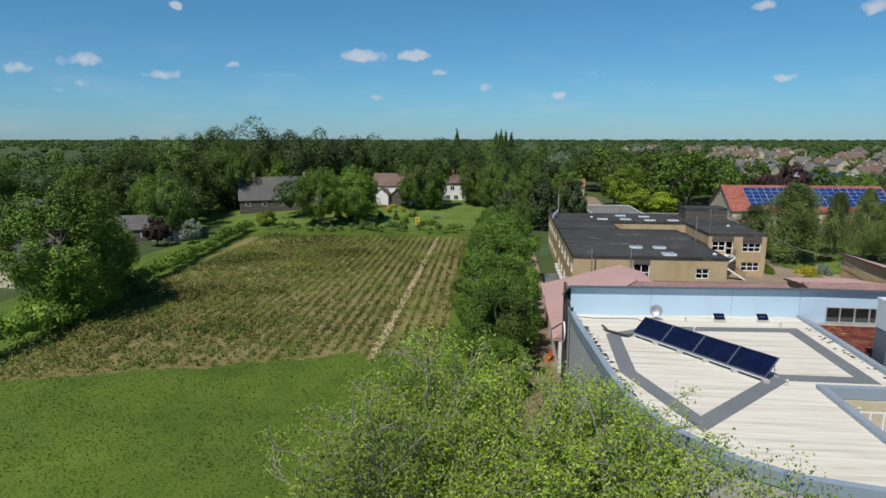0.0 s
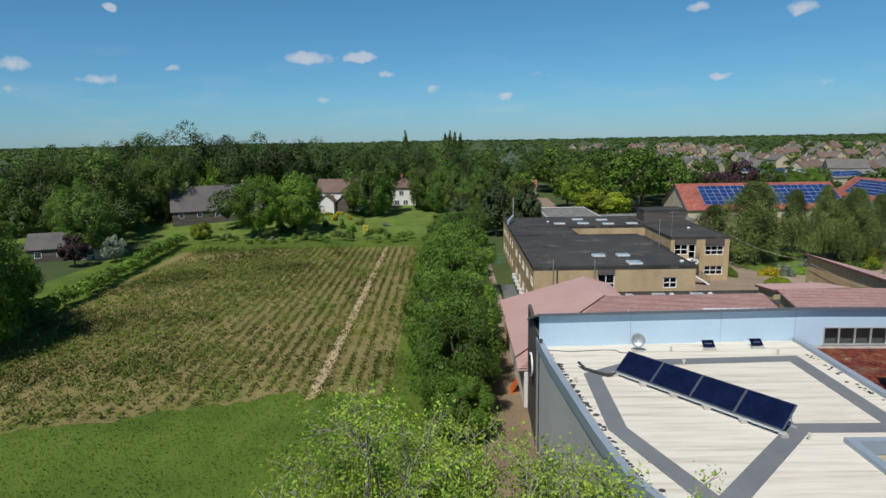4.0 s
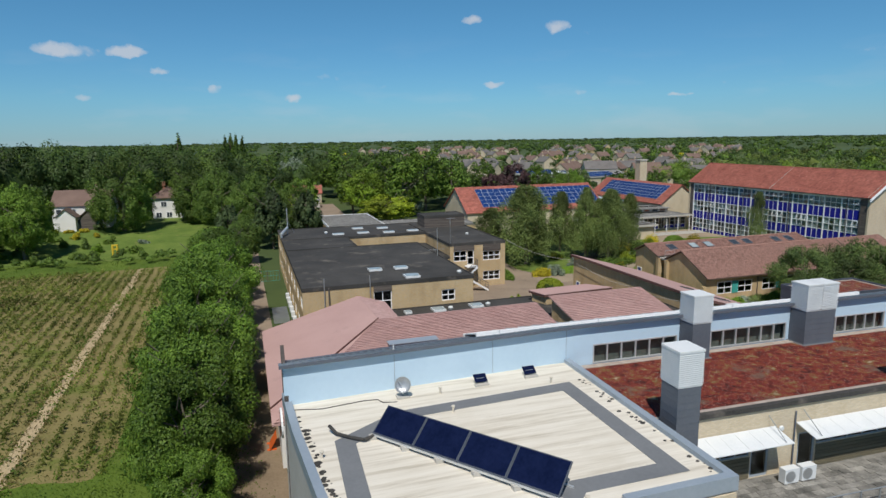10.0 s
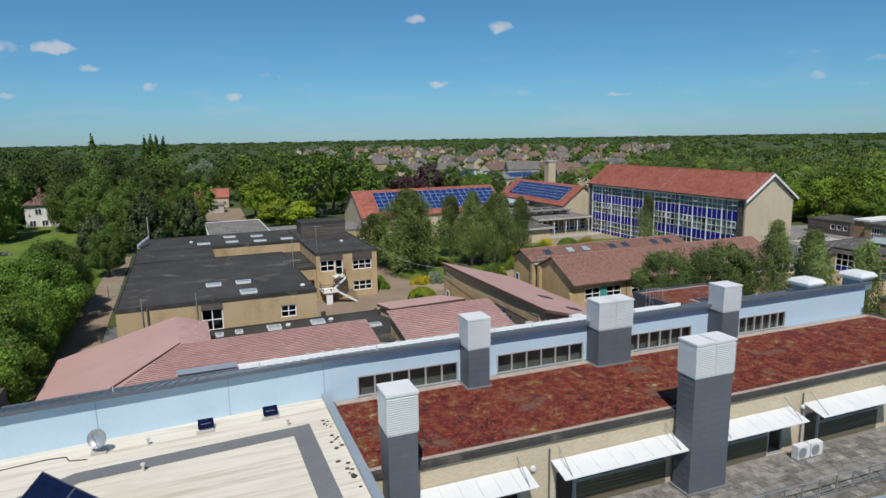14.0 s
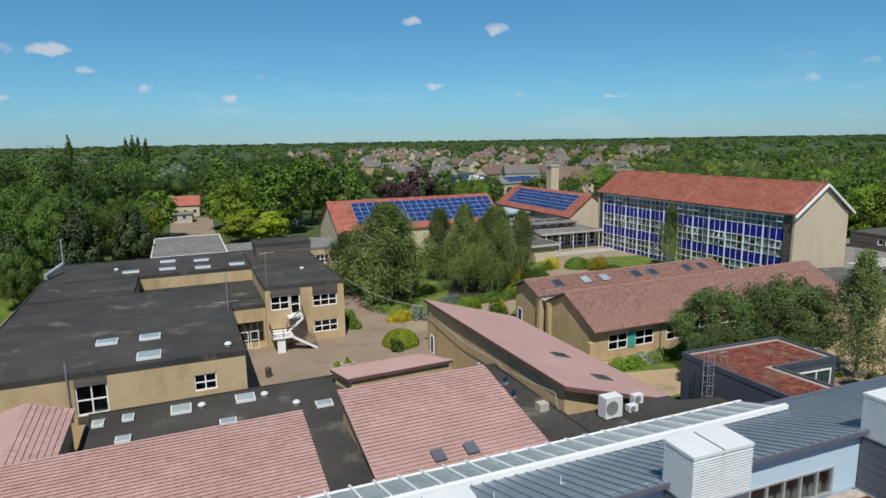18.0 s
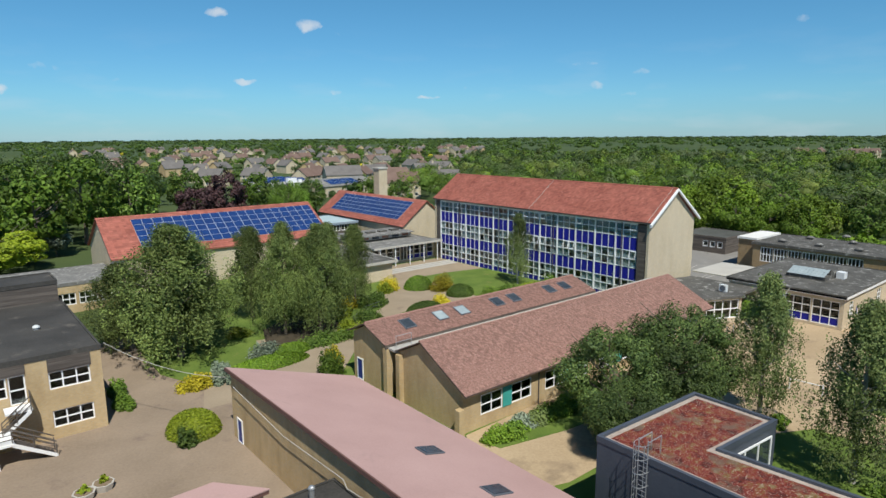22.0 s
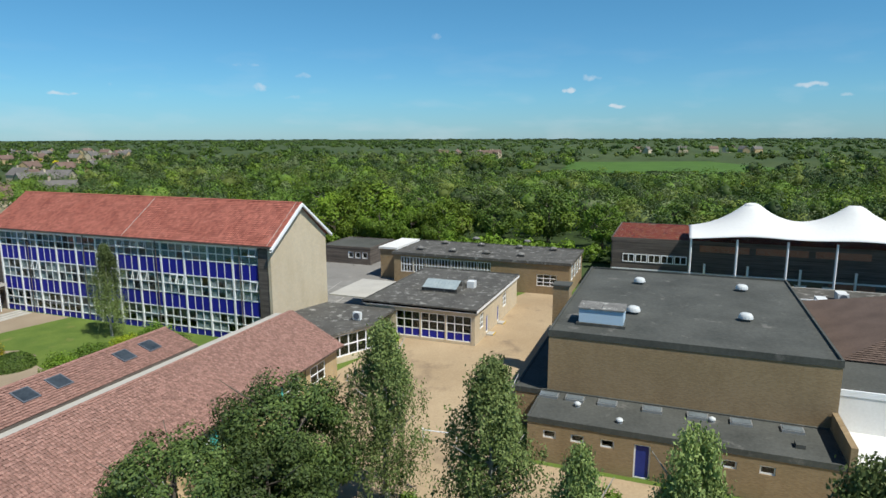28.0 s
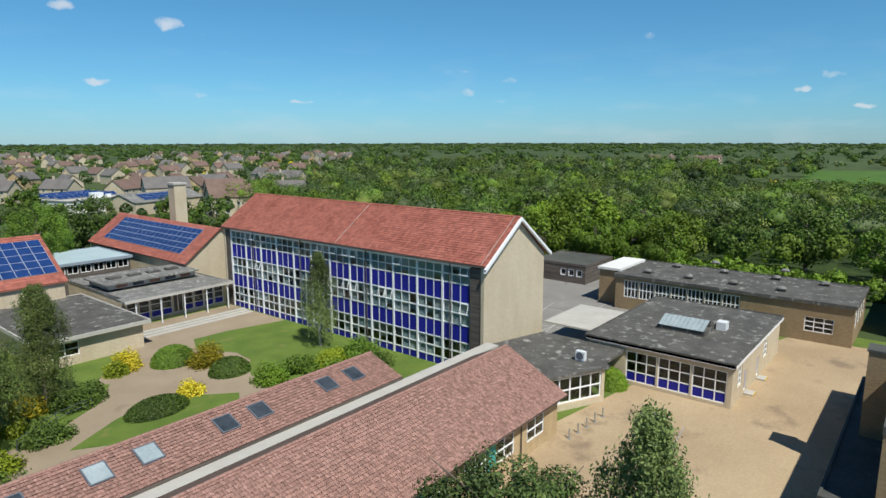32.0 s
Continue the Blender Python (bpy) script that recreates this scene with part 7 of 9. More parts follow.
def woods(name, spots, leaf, n, mat, label, seed, category="woodland", core=1):
    """Many crowns in one mesh: leaves round a rough leafy mass. spots: rows of x, y, height, radius."""
    rng = np.random.default_rng(seed)
    bv, bf = ball(core)
    S = np.array(spots, dtype=float)
    k = len(S)
    blobs = 15
    u = rng.normal(size=(k, blobs, 3))
    u /= np.linalg.norm(u, axis=2, keepdims=True)
    u[:, :, 2] = np.abs(u[:, :, 2]) * 1.05 - .25
    cen = u * rng.uniform(.50, .74, (k, blobs, 1))
    size = rng.uniform(.26, .42, (k, blobs, 1))
    pick = rng.integers(0, blobs, (k, n))[:, :, None]
    d = rng.normal(size=(k, n, 3))
    d /= np.linalg.norm(d, axis=2, keepdims=True)
    mine = np.take_along_axis(cen, pick.repeat(3, 2), 1)
    d = d + mine * 1.1
    d /= np.linalg.norm(d, axis=2, keepdims=True)
    pos = mine + d * np.take_along_axis(size, pick, 1) * rng.uniform(.78, 1.04, (k, n, 1))
    dim = np.stack([S[:, 3], S[:, 3], S[:, 2] * .5], 1)[:, None, :]
    mid = np.stack([S[:, 0], S[:, 1], S[:, 2] * .55], 1)[:, None, :]
    out = pos.reshape(-1, 3)
    pos = (pos * dim + mid).reshape(-1, 3)
    nrm = d.reshape(-1, 3) * .8 + out * .7 + rng.normal(size=(k * n, 3)) * .26
    nrm /= np.linalg.norm(nrm, axis=1, keepdims=True)
    t = np.cross(nrm, rng.normal(size=(k * n, 3)))
    t /= np.linalg.norm(t, axis=1, keepdims=True)
    b = np.cross(nrm, t)
    s = leaf * rng.uniform(.6, 1.4, (k * n, 1))
    v = np.stack([pos - t * s, pos + b * s * .7, pos + t * s, pos - b * s * .7], 1).reshape(-1, 3)
    lump = rng.uniform(.22, .50, (k, len(bv), 1))
    cv = (bv[None] * lump * np.array([1, 1, 1.05]) * dim + mid).reshape(-1, 3)
    cf = (bf[None] + (np.arange(k) * len(bv))[:, None, None] + len(v)).reshape(-1, 3)
    me = bpy.data.meshes.new(name)
    allv = np.concatenate([v, cv])
    me.vertices.add(len(allv))
    me.vertices.foreach_set("co", np.ascontiguousarray(allv, dtype=np.float32).ravel())
    loops = np.concatenate([np.arange(len(v)), cf.ravel()]).astype(np.int32)
    me.loops.add(len(loops))
    me.loops.foreach_set("vertex_index", loops)
    start = np.concatenate([np.arange(len(v) // 4) * 4, len(v) + np.arange(len(cf)) * 3]).astype(np.int32)
    me.polygons.add(len(start))
    me.polygons.foreach_set("loop_start", start)
    me.materials.append(mat)
    me.update(calc_edges=True)
    return tagged(new(name, me), label, category, kind="stuff")


rw = random.Random(5)


def scatter(n, x0, x1, y0, y1, h0, h1, gap, keep=lambda x, y: True):
    got = []
    for _ in range(n * 12):
        x, y = rw.uniform(x0, x1), rw.uniform(y0, y1)
        if keep(x, y) and all((x - a) ** 2 + (y - b) ** 2 > gap * gap for a, b, *_ in got):
            h = rw.uniform(h0, h1)
            got.append((x, y, h, h * rw.uniform(0.36, 0.5)))
            if len(got) >= n:
                break
    return got




# ---- roof lights, vents and fittings on the two-storey block ----
for x, y in ((16.0, 82.5), (19.4, 82.5)):
    rooflight(x, y, 7.0, 1.7, 1.3)
rooflight(19.5, 77.2, 7.0, 1.8, 1.7)
for x, y in ((16.0, 114.8), (20.5, 114.8), (20.5, 120.6), (25.0, 119.4), (25.0, 113.8), (29.5, 114.0)):
    rooflight(x, y, 7.0, 2.0, 1.0)
for x, y in ((20.6, 106.5), (24.0, 107.4)):
    rooflight(x, y, 5.0, 1.6, 1.0)
for x, y, w, d in ((15.9, 73.0, .8, 1.0), (17.9, 73.2, .8, 1.0), (21.6, 73.1, 1.5, 1.5), (26.4, 73.2, 1.5, 1.4), (32.0, 69.4, 1.3, 1.0), (17.8, 69.4, 1.0, 1.0), (24.8, 69.2, 1.2, 1.0)):
    rooflight(x, y, 3.6, w, d)
for x, y, z in ((14.1, 116.7, 7.0), (37.2, 106.0, 7.0), (23.1, 73.0, 3.6), (27.9, 73.1, 3.6), (25.6, 77.0, 7.0), (30.0, 70.3, 3.6)):
    dome_vent(x, y, z, .32)
flue = thing("flue_pipe", "galvanised flue with a bent end on the roof", "pipe", (7.2, 119, 7.0))
part("upright", Geo().tube((7.6, 119.2, 7.0), (7.6, 119.2, 11.6), .09), M["alu"], flue)
part("bend", Geo().tube((7.5, 118.9, 8.2), (6.2, 114.8, 7.6), .22, k=8), M["alu"], flue)
part("stub", Geo().tube((6.2, 114.8, 7.7), (6.2, 114.8, 6.9), .22, k=8), M["alu"], flue)
part("stay", Geo().tube((7.6, 119.2, 9.4), (8.8, 120.4, 7.0), .03, k=5), M["grey_metal"], flue)
ae = thing("aerial", "thin aerial mast on the black roof", "aerial", (31.6, 98.4, 7.0))
part("mast", Geo().tube((31.6, 98.4, 7.0), (31.6, 98.4, 11.2), .035), M["grey_metal"], ae)
part("boom", Geo().tube((31.0, 98.4, 11.0), (32.6, 98.4, 11.0), .02, k=5), M["grey_metal"], ae)
for k in range(6):
    part("element", Geo().tube((31.1 + .28 * k, 98.1, 11.0), (31.1 + .28 * k, 98.7, 11.0), .012, k=5), M["grey_metal"], ae)
ae2 = thing("aerial", "aerial pole beside the lower roof", "aerial", (26.2, 89.6, 5.0))
part("mast", Geo().tube((26.5, 89.0, 5.0), (26.5, 89.0, 11.0), .045), M["grey_metal"], ae2)
part("boom", Geo().tube((25.2, 89.0, 7.9), (27.6, 89.2, 7.9), .025, k=5), M["grey_metal"], ae2)
part("element", Geo().tube((26.0, 88.4, 7.9), (26.1, 89.7, 7.9), .02, k=5), M["grey_metal"], ae2)
for x in (8.6, 13.9):
    solid("soil_pipe", Geo().tube((x, 75.1, 3.4), (x, 75.1, 8.0), .07), M["grey_metal"], "grey soil pipe on the brick wall", "pipe", group="soil pipes")
solid("soil_pipe", Geo().tube((9.1, 75.05, 3.4), (9.1, 75.05, 6.9), .09), M["timber"], "dark brown pipe on the brick wall", "pipe", group="soil pipes")
solid("spandrel", Geo().box(14.3, 16.5, 75.12, 75.19, 6.0, 6.64), M["timber"], "dark timber panel over the window", "panel", group="timber panels")
solid("spandrel", Geo().box(14.3, 16.5, 75.12, 75.19, 3.05, 3.58), M["timber"], "dark timber panel under the window", "panel", group="timber panels")
solid("spandrel", Geo().box(36.8, 39.9, 97.32, 97.39, 5.52, 6.64), M["timber"], "dark timber panel over the window", "panel", group="timber panels")
solid("spandrel", Geo().box(31.8, 35.3, 97.32, 97.39, 5.82, 6.64), M["timber"], "dark timber panel over the door", "panel", group="timber panels")
# outside stair
stx = thing("outside_stair", "white and brown steel outside stair with railings", "stairs", (34, 95.5, GZ))
for k in range(10):
    x, z = 36.3 - .24 * k, GZ + .18 * (k + 1)
    part("tread", Geo().box(x - .28, x + .02, 94.2, 95.4, z - .05, z), M["timber"], stx)
part("stringer", Geo().add([(36.5, 94.14, GZ - .05), (36.5, 94.14, GZ + .25), (33.7, 94.14, 1.75), (33.7, 94.14, 1.4), (36.5, 94.19, GZ - .05), (36.5, 94.19, GZ + .25), (33.7, 94.19, 1.75), (33.7, 94.19, 1.4)],
                           [(0, 1, 2, 3), (7, 6, 5, 4), (0, 4, 5, 1), (1, 5, 6, 2), (2, 6, 7, 3), (3, 7, 4, 0)]), M["white"], stx, "white painted stringer")
part("landing", Geo().box(31.4, 33.85, 94.1, 97.2, 1.5, 1.68), M["white"], stx)
for k in range(9):
    x, z = 33.4 + .22 * k, 1.68 + .18 * (k + 1)
    part("tread", Geo().box(x - .02, x + .28, 95.9, 97.2, z - .05, z), M["timber"], stx)
part("stringer", Geo().add([(33.3, 95.84, 1.45), (33.3, 95.84, 1.8), (35.3, 95.84, 3.45), (35.3, 95.84, 3.1), (33.3, 95.89, 1.45), (33.3, 95.89, 1.8), (35.3, 95.89, 3.45), (35.3, 95.89, 3.1)],
                           [(0, 1, 2, 3), (7, 6, 5, 4), (0, 4, 5, 1), (1, 5, 6, 2), (2, 6, 7, 3), (3, 7, 4, 0)]), M["white"], stx, "white painted stringer")
part("landing", Geo().box(33.6, 35.4, 95.9, 97.3, 3.25, 3.42), M["white"], stx)
for up in (.35, .7, 1.05):
    for a, b_ in (((36.5, 94.2, GZ + .2), (33.75, 94.2, 1.68)), ((33.75, 94.2, 1.68), (31.4, 94.2, 1.68)), ((31.4, 94.2, 1.68), (31.4, 97.2, 1.68)), ((33.3, 95.85, 1.75), (35.3, 95.85, 3.42)),
                  ((35.3, 95.85, 3.42), (35.4, 97.3, 3.42)), ((36.5, 95.4, GZ + .2), (33.75, 95.4, 1.68))):
        part("handrail", Geo().tube((a[0], a[1], a[2] + up), (b_[0], b_[1], b_[2] + up), .05 if up > 1 else .035, k=5), M["timber"], stx, "dark brown steel rail")
for x, y, z in ((36.45, 94.2, GZ), (35.1, 94.2, .6), (33.75, 94.2, 1.6), (32.6, 94.2, 1.6), (31.4, 94.2, 1.6), (31.4, 95.7, 1.6), (33.3, 95.85, 1.7), (34.3, 95.85, 2.5), (35.3, 95.85, 3.3), (36.45, 95.4, GZ), (35.1, 95.4, .6)):
    part("baluster", Geo().tube((x, y, z), (x, y, z + 1.12), .04, k=5), M["timber"], stx)
part("support_wall", Geo().box(31.9, 32.8, 94.3, 94.6, GZ, 1.5), M["white"], stx, "white support pier")
for x in (28.0, 29.2):
    window(tb5, (x, 97.5, GZ), (1, 0), 1.0, 2.2, 1, 2, .09, inset=-.04, name="door", label="white glazed entrance door")
# courtyard things
bn = thing("litter_bin", "black cylindrical litter bin standing in the courtyard", "bin", (29.9, 87.4, GZ + .05))
part("drum", Geo().tube((29.9, 87.4, GZ + .05), (29.9, 87.4, GZ + .95), .3, .33, 14), M["felt"], bn)
part("lid", Geo().dome((29.9, 87.4, GZ + .95), .34, .34, .14, 14, 3), M["felt"], bn)
for x, y in ((36.9, 86.2), (38.2, 86.7)):
    pl = thing("planter", "octagonal pale concrete planter with grassy plants", "planter", (x, y, GZ + .05), "courtyard planters")
    part("tub", Geo().tube((x, y, GZ + .05), (x, y, GZ + .55), .62, .75, 8), M["concrete"], pl)
    part("soil", Geo().tube((x, y, GZ + .5), (x, y, GZ + .58), .62, .62, 8), M["dirt"], pl)


def shrub(x, y, rx, ry, h, mat, label, n=900, leaf=.12, z=GZ, name="shrub", group="garden shrubs", seed=None, clip=False):
    """A bush of small leaves in clumps."""
    rng = np.random.default_rng(seed if seed is not None else int(abs(x * 31 + y * 17)) % 9973)
    bl_ = max(6, int(n / 90))
    u = rng.normal(size=(bl_, 3))
    u /= np.linalg.norm(u, axis=1, keepdims=True)
    u[:, 2] = np.abs(u[:, 2])
    cen = u * rng.uniform(.3, .75, (bl_, 1))
    pk = rng.integers(0, bl_, n)
    d = rng.normal(size=(n, 3))
    d /= np.linalg.norm(d, axis=1, keepdims=True)
    pos = (cen[pk] + d * .34 * rng.uniform(.6, 1, (n, 1))) * np.array([rx, ry, h])
    if clip:
        up = d * np.sign(d[:, 2:3] + .25) * np.array([1, 1, .9])
        pos = up * rng.uniform(.86, 1.02, (n, 1)) * np.array([rx, ry, h])
        d = up
    pos[:, 2] = np.abs(pos[:, 2]) + .02
    nr = d + rng.normal(size=(n, 3)) * .5 + np.array([0, 0, .5])
    nr /= np.linalg.norm(nr, axis=1, keepdims=True)
    t = np.cross(nr, rng.normal(size=(n, 3)))
    t /= np.linalg.norm(t, axis=1, keepdims=True)
    b2 = np.cross(nr, t)
    s = leaf * rng.uniform(.6, 1.4, (n, 1))
    v = np.stack([pos - t * s, pos + b2 * s * .65, pos + t * s, pos - b2 * s * .65], 1).reshape(-1, 3)
    ob = new(name, quads_mesh("shrub", v, M[mat]))
    ob.location = (x, y, z)
    return tagged(ob, label, "shrub", group)


for x, y in ((36.9, 86.2), (38.2, 86.7)):
    shrub(x, y, .5, .5, .55, "leaf_lime", "spiky green planter grass", 120, .12, GZ + .55, "planter_grass", "planter plants")
# courtyard and garden planting
BUSHES = [
    (46.0, 91.5, 2.2, 2.4, 2.0, "leaf_lime", "clipped yellow-green rounded courtyard bush"), (44.9, 89.6, 1.0, 1.2, 1.1, "leaf_dark", "low dark bush beside the yard"),
    (42.6, 100.5, 1.1, 1.8, 2.0, "leaf_mid", "green bush against the brick wing"), (42.8, 104.0, 1.0, 1.6, 2.2, "leaf_mid", "green bush against the brick wing"),
    (49.4, 100.8, 2.0, 1.4, 1.3, "leaf_yellow", "bright yellow flowering bush"), (51.8, 100.0, 1.2, 1.2, 1.6, "leaf_silver", "pale flowering garden bush"),
    (58.6, 113.4, 1.5, 1.3, 1.2, "leaf_lime", "rounded yellow-green bush on the lawn"), (52.6, 103.4, 1.0, .9, 1.0, "leaf_silver", "small white-flowering shrub on the lawn"), (60.8, 104.0, 2.6, 1.3, 1.3, "leaf_bright", "clipped bright green hedge"), (73.0, 112.4, 1.3, 1.1, 1.2, "leaf_lime", "yellow-green bush beneath the birches"), (57.0, 101.6, 5.0, 1.5, 1.3, "leaf_bright", "clipped bright green hedge"),
    (61.3, 95.4, 1.4, 1.6, 2.2, "leaf_mid", "green bush beside the tiled range"), (63.0, 97.8, 1.0, 1.2, 1.6, "leaf_yellow", "small yellow-leaved garden bush"),
    (66.0, 104.5, 5.0, 1.4, 1.2, "leaf_dark", "low dark evergreen planting"), (58.0, 104.2, 2.0, 1.4, 1.5, "leaf_silver", "small white-flowering garden shrub"),
    (70.4, 106.3, 1.6, 1.4, 1.4, "leaf_lime", "low yellow-green garden bush"), (74.5, 109.0, 2.4, 1.6, 1.4, "leaf_dark", "low dark green bush"),
    (83.2, 107.4, 3.0, 2.0, 1.5, "leaf_dark", "long clipped oval hedge"), (93.0, 111.0, 2.3, 2.0, 1.9, "leaf_dark", "clipped dark green oval bush"),
    (92.6, 115.0, 2.0, 1.8, 2.2, "leaf_yellow", "rounded golden yellow bush"), (90.6, 118.6, 2.5, 2.2, 2.3, "leaf_mid", "clipped round bush with dark leaves"),
    (86.6, 121.0, 1.6, 1.9, 1.9, "leaf_yellow", "yellow-leaved bush at the garden room"), (87.2, 108.8, 1.5, 1.2, 1.3, "leaf_yellow", "golden low bush beside the path"), (84.6, 119.6, 1.3, 1.2, 1.4, "leaf_lime", "yellow-green bush at the garden room"),
    (75.4, 116.0, 2.0, 1.6, 2.2, "leaf_yellow", "bright yellow bush by the garden room"), (78.6, 114.2, 2.2, 1.6, 1.8, "leaf_dark", "dark spreading bush by the path"), (80.8, 115.6, 1.5, 1.5, 1.4, "leaf_dark", "dark spreading bush by the path"),
    (94.2, 105.2, 1.9, 1.6, 1.8, "leaf_bright", "bright shrub bed beside the lawn"), (97.6, 105.0, 2.3, 1.8, 1.6, "leaf_mid", "green shrub bed beside the lawn"), (101.4, 104.2, 2.4, 1.8, 1.5, "leaf_lime", "yellow-green shrub bed beside the lawn"), (105.4, 103.6, 2.6, 2.0, 2.0, "leaf_mid", "dark shrub bed under the birch"),
    (99.5, 100.5, 3.0, 2.2, 1.6, "leaf_mid", "green shrub bed beside the lawn"), (103.5, 99.6, 2.8, 2.0, 1.7, "leaf_dark", "dark shrub bed under the birch"),
    (73.8, 74.2, 2.0, 1.3, 1.5, "leaf_bright", "green shrub under the windows"), (76.8, 74.0, 2.2, 1.4, 1.4, "leaf_mid", "green shrub under the windows"),
    (64.6, 73.8, 1.8, 1.3, 1.4, "leaf_bright", "bright green bush under the windows"), (67.6, 74.2, 2.2, 1.4, 1.2, "leaf_silver", "grey-green shrub under the windows"), (71.0, 74.0, 2.0, 1.4, 1.3, "leaf_mid", "green shrub under the windows"),
    (66.2, 73.4, 1.5, 1.2, 1.6, "leaf_mid", "green shrub under the windows"), (69.4, 73.8, 1.8, 1.2, 1.4, "leaf_birch", "grey-green shrub under the windows"), (72.6, 73.6, 1.8, 1.2, 1.5, "leaf_mid", "green shrub under the windows"), (115.2, 77.0, 1.5, 1.7, 2.3, "leaf_bright", "clipped bright green bush by the hall"), (92.0, 43.0, 1.5, 1.4, 1.8, "leaf_bright", "bright green bush by the blue door"),
    (2.8, 21.0, .8, 2.5, .5, "leaf_bright", "weeds at the foot of the wall"),
]
for x, y, rx, ry, h, mt, lb in BUSHES:
    fine_ = "clipped" in lb
    if 44 < x < 108 and y > 89 and not fine_:
        rx, ry, h = rx * 1.2, ry * 1.2, h * 1.4
    shrub(x, y, rx, ry, h, mt, lb, int(420 * (rx + ry) + 300) * (4 if fine_ else 2), .085 if fine_ else .105, clip=fine_)
for x, y, rx, ry, h, mt in ((84.6, 60.4, 1.6, 1.4, 1.0, "leaf_mid"), (82.4, 63.0, 1.5, 1.4, 1.3, "leaf_bright"), (79.0, 51.4, 1.2, 1.2, .8, "leaf_mid"), (88.4, 47.6, 1.5, 1.5, 2.6, "leaf_bright"), (75.6, 65.6, 1.8, 1.4, 1.2, "leaf_mid"), (72.0, 66.4, 1.6, 1.3, 1.1, "leaf_bright"), (86.8, 41.0, 1.4, 1.6, 1.6, "leaf_mid")):
    shrub(x, y, rx, ry, h, mt, "leafy undergrowth beneath the yard birches", 700, .13, group="yard undergrowth")
lawns = [("oval_lawn", [(93.5, 106.5), (97, 103), (109, 101), (109, 122.6), (101, 124.4), (96.4, 124.6), (94.5, 120.5), (97.0, 116), (96.6, 112.5), (94.5, 110)]), ("garden_lawn", [(49, 102.6), (58, 103), (64, 105.2), (59, 107.4), (60, 113), (62, 122), (48, 124), (47.5, 106.5)]),
         ("window_lawn", [(63.2, 74.6), (63.6, 72.6), (70, 71.2), (80, 70.4), (80, 75.4)]), ("bed_lawn", [(75, 105.6), (79, 103), (89, 103), (90.4, 105.2), (87.8, 107.6), (84.0, 109.8), (80.0, 108.6)]), ("bank_lawn", [(71, 109.2), (75.2, 110.0), (80.5, 113.4), (83.2, 117.5), (80, 121), (72, 117)])]
# dark sheet over the lawn: tree shade painted as ground colour
sheet("planting_bed", [(59.5, 107.2), (66, 106.4), (72, 110.5), (77, 117), (70, 119), (62, 114)], M["bed"], "dark ground with tree shade in its colour beneath the garden birches", "flower bed", GZ + .085)
for nm, poly in lawns:
    sheet("lawn", poly, M["lawn"], "mown green garden lawn", "lawn", GZ + .09)
for k, (a, b_) in enumerate((((92.0, 131.9), (108.6, 131.9)), ((92.0, 131.0), (108.6, 131.0)), ((92.0, 130.1), (108.6, 130.1)))):
    sheet("terrace_step", [(a[0], a[1] - .35), (b_[0], b_[1] - .35), (b_[0], b_[1] + .35), (a[0], a[1] + .35)], M["concrete"], "shallow pale terrace step", "step", GZ + .32 - .09 * k)

pr_ = thing("path_railing", "low dark steel handrail beside the garden path", "railing", (76, 111, GZ))
RP = [(72.3, 108.8), (74.3, 110.4), (76.3, 112.0), (79.7, 113.0)]
for (xa, ya), (xb, yb) in zip(RP, RP[1:]):
    for z_ in (.55, 1.0):
        part("rail", Geo().tube((xa, ya, GZ + z_), (xb, yb, GZ + z_), .03, k=6), M["slate_dark"], pr_)
for xa, ya in RP:
    part("post", Geo().tube((xa, ya, GZ), (xa, ya, GZ + 1.03), .035, k=6), M["slate_dark"], pr_)

# ---- hall roofs: roof windows, plant, cables ----
for x, y in ((53.9, 69.4), (54.0, 63.4)):
    z_ = 5.82 - 2.85 / 10.4 * (x - 48.1)
    ux = Vector((11, 0, -3)).normalized()
    sk = thing("roof_window", "flat roof window in the smooth pink roof", "roof window", (x, y, z_), "pink roof windows")
    part("frame", Geo().obox((x - .6, y - .5, z_ + .18), ux, (0, 1, 0), (.26, 0, .96), 1.6, 1.2, .08), M["slate_clad"], sk)
    part("pane", Geo().obox((x - .48, y - .4, z_ + .24), ux, (0, 1, 0), (.26, 0, .96), 1.36, 1.0, .03), M["rooflight_dark"], sk)
for x in (36.6, 38.9):
    y, z_ = 57.0, 2.35 + (57.0 - 48.7) * .218
    uy = Vector((0, 1, .218)).normalized()
    sk = thing("roof_window", "small roof window in the pink tiles", "roof window", (x, y, z_), "pink tile roof windows")
    part("frame", Geo().obox((x - .4, y - .5, z_ + .06), (1, 0, 0), uy, (0, -.21, .97), .8, 1.0, .12), M["slate_clad"], sk)
    part("pane", Geo().obox((x - .28, y - .38, z_ + .18), (1, 0, 0), uy, (0, -.21, .97), .56, .76, .02), M["rooflight"], sk)
ac_unit(50.9, 58.2, 3.6, 1.5, .9, 1.7, label="tall white outdoor chiller on the flat roof")
ac_unit(54.2, 59.2, 3.6, .9, .5, .8, label="small white outdoor unit on the flat roof")
ac_unit(52.9, 58.2, 3.6, .8, .5, .6, label="small white outdoor unit on the flat roof")
lowf = thing("east_flat_link", "low flat roof of dark felt between the halls", "building", (55, 54, -.8))
LF = [(48.2, 48.8), (61.0, 48.8), (61.0, 57.4), (57.6, 58.4), (57.6, 59.4), (48.2, 59.8)]
part("wall", Geo().prism(LF, -.8, 3.3), M["brick_buff"], lowf)
part("roof", Geo().prism(LF, 3.3, 3.58), M["felt"], lowf)
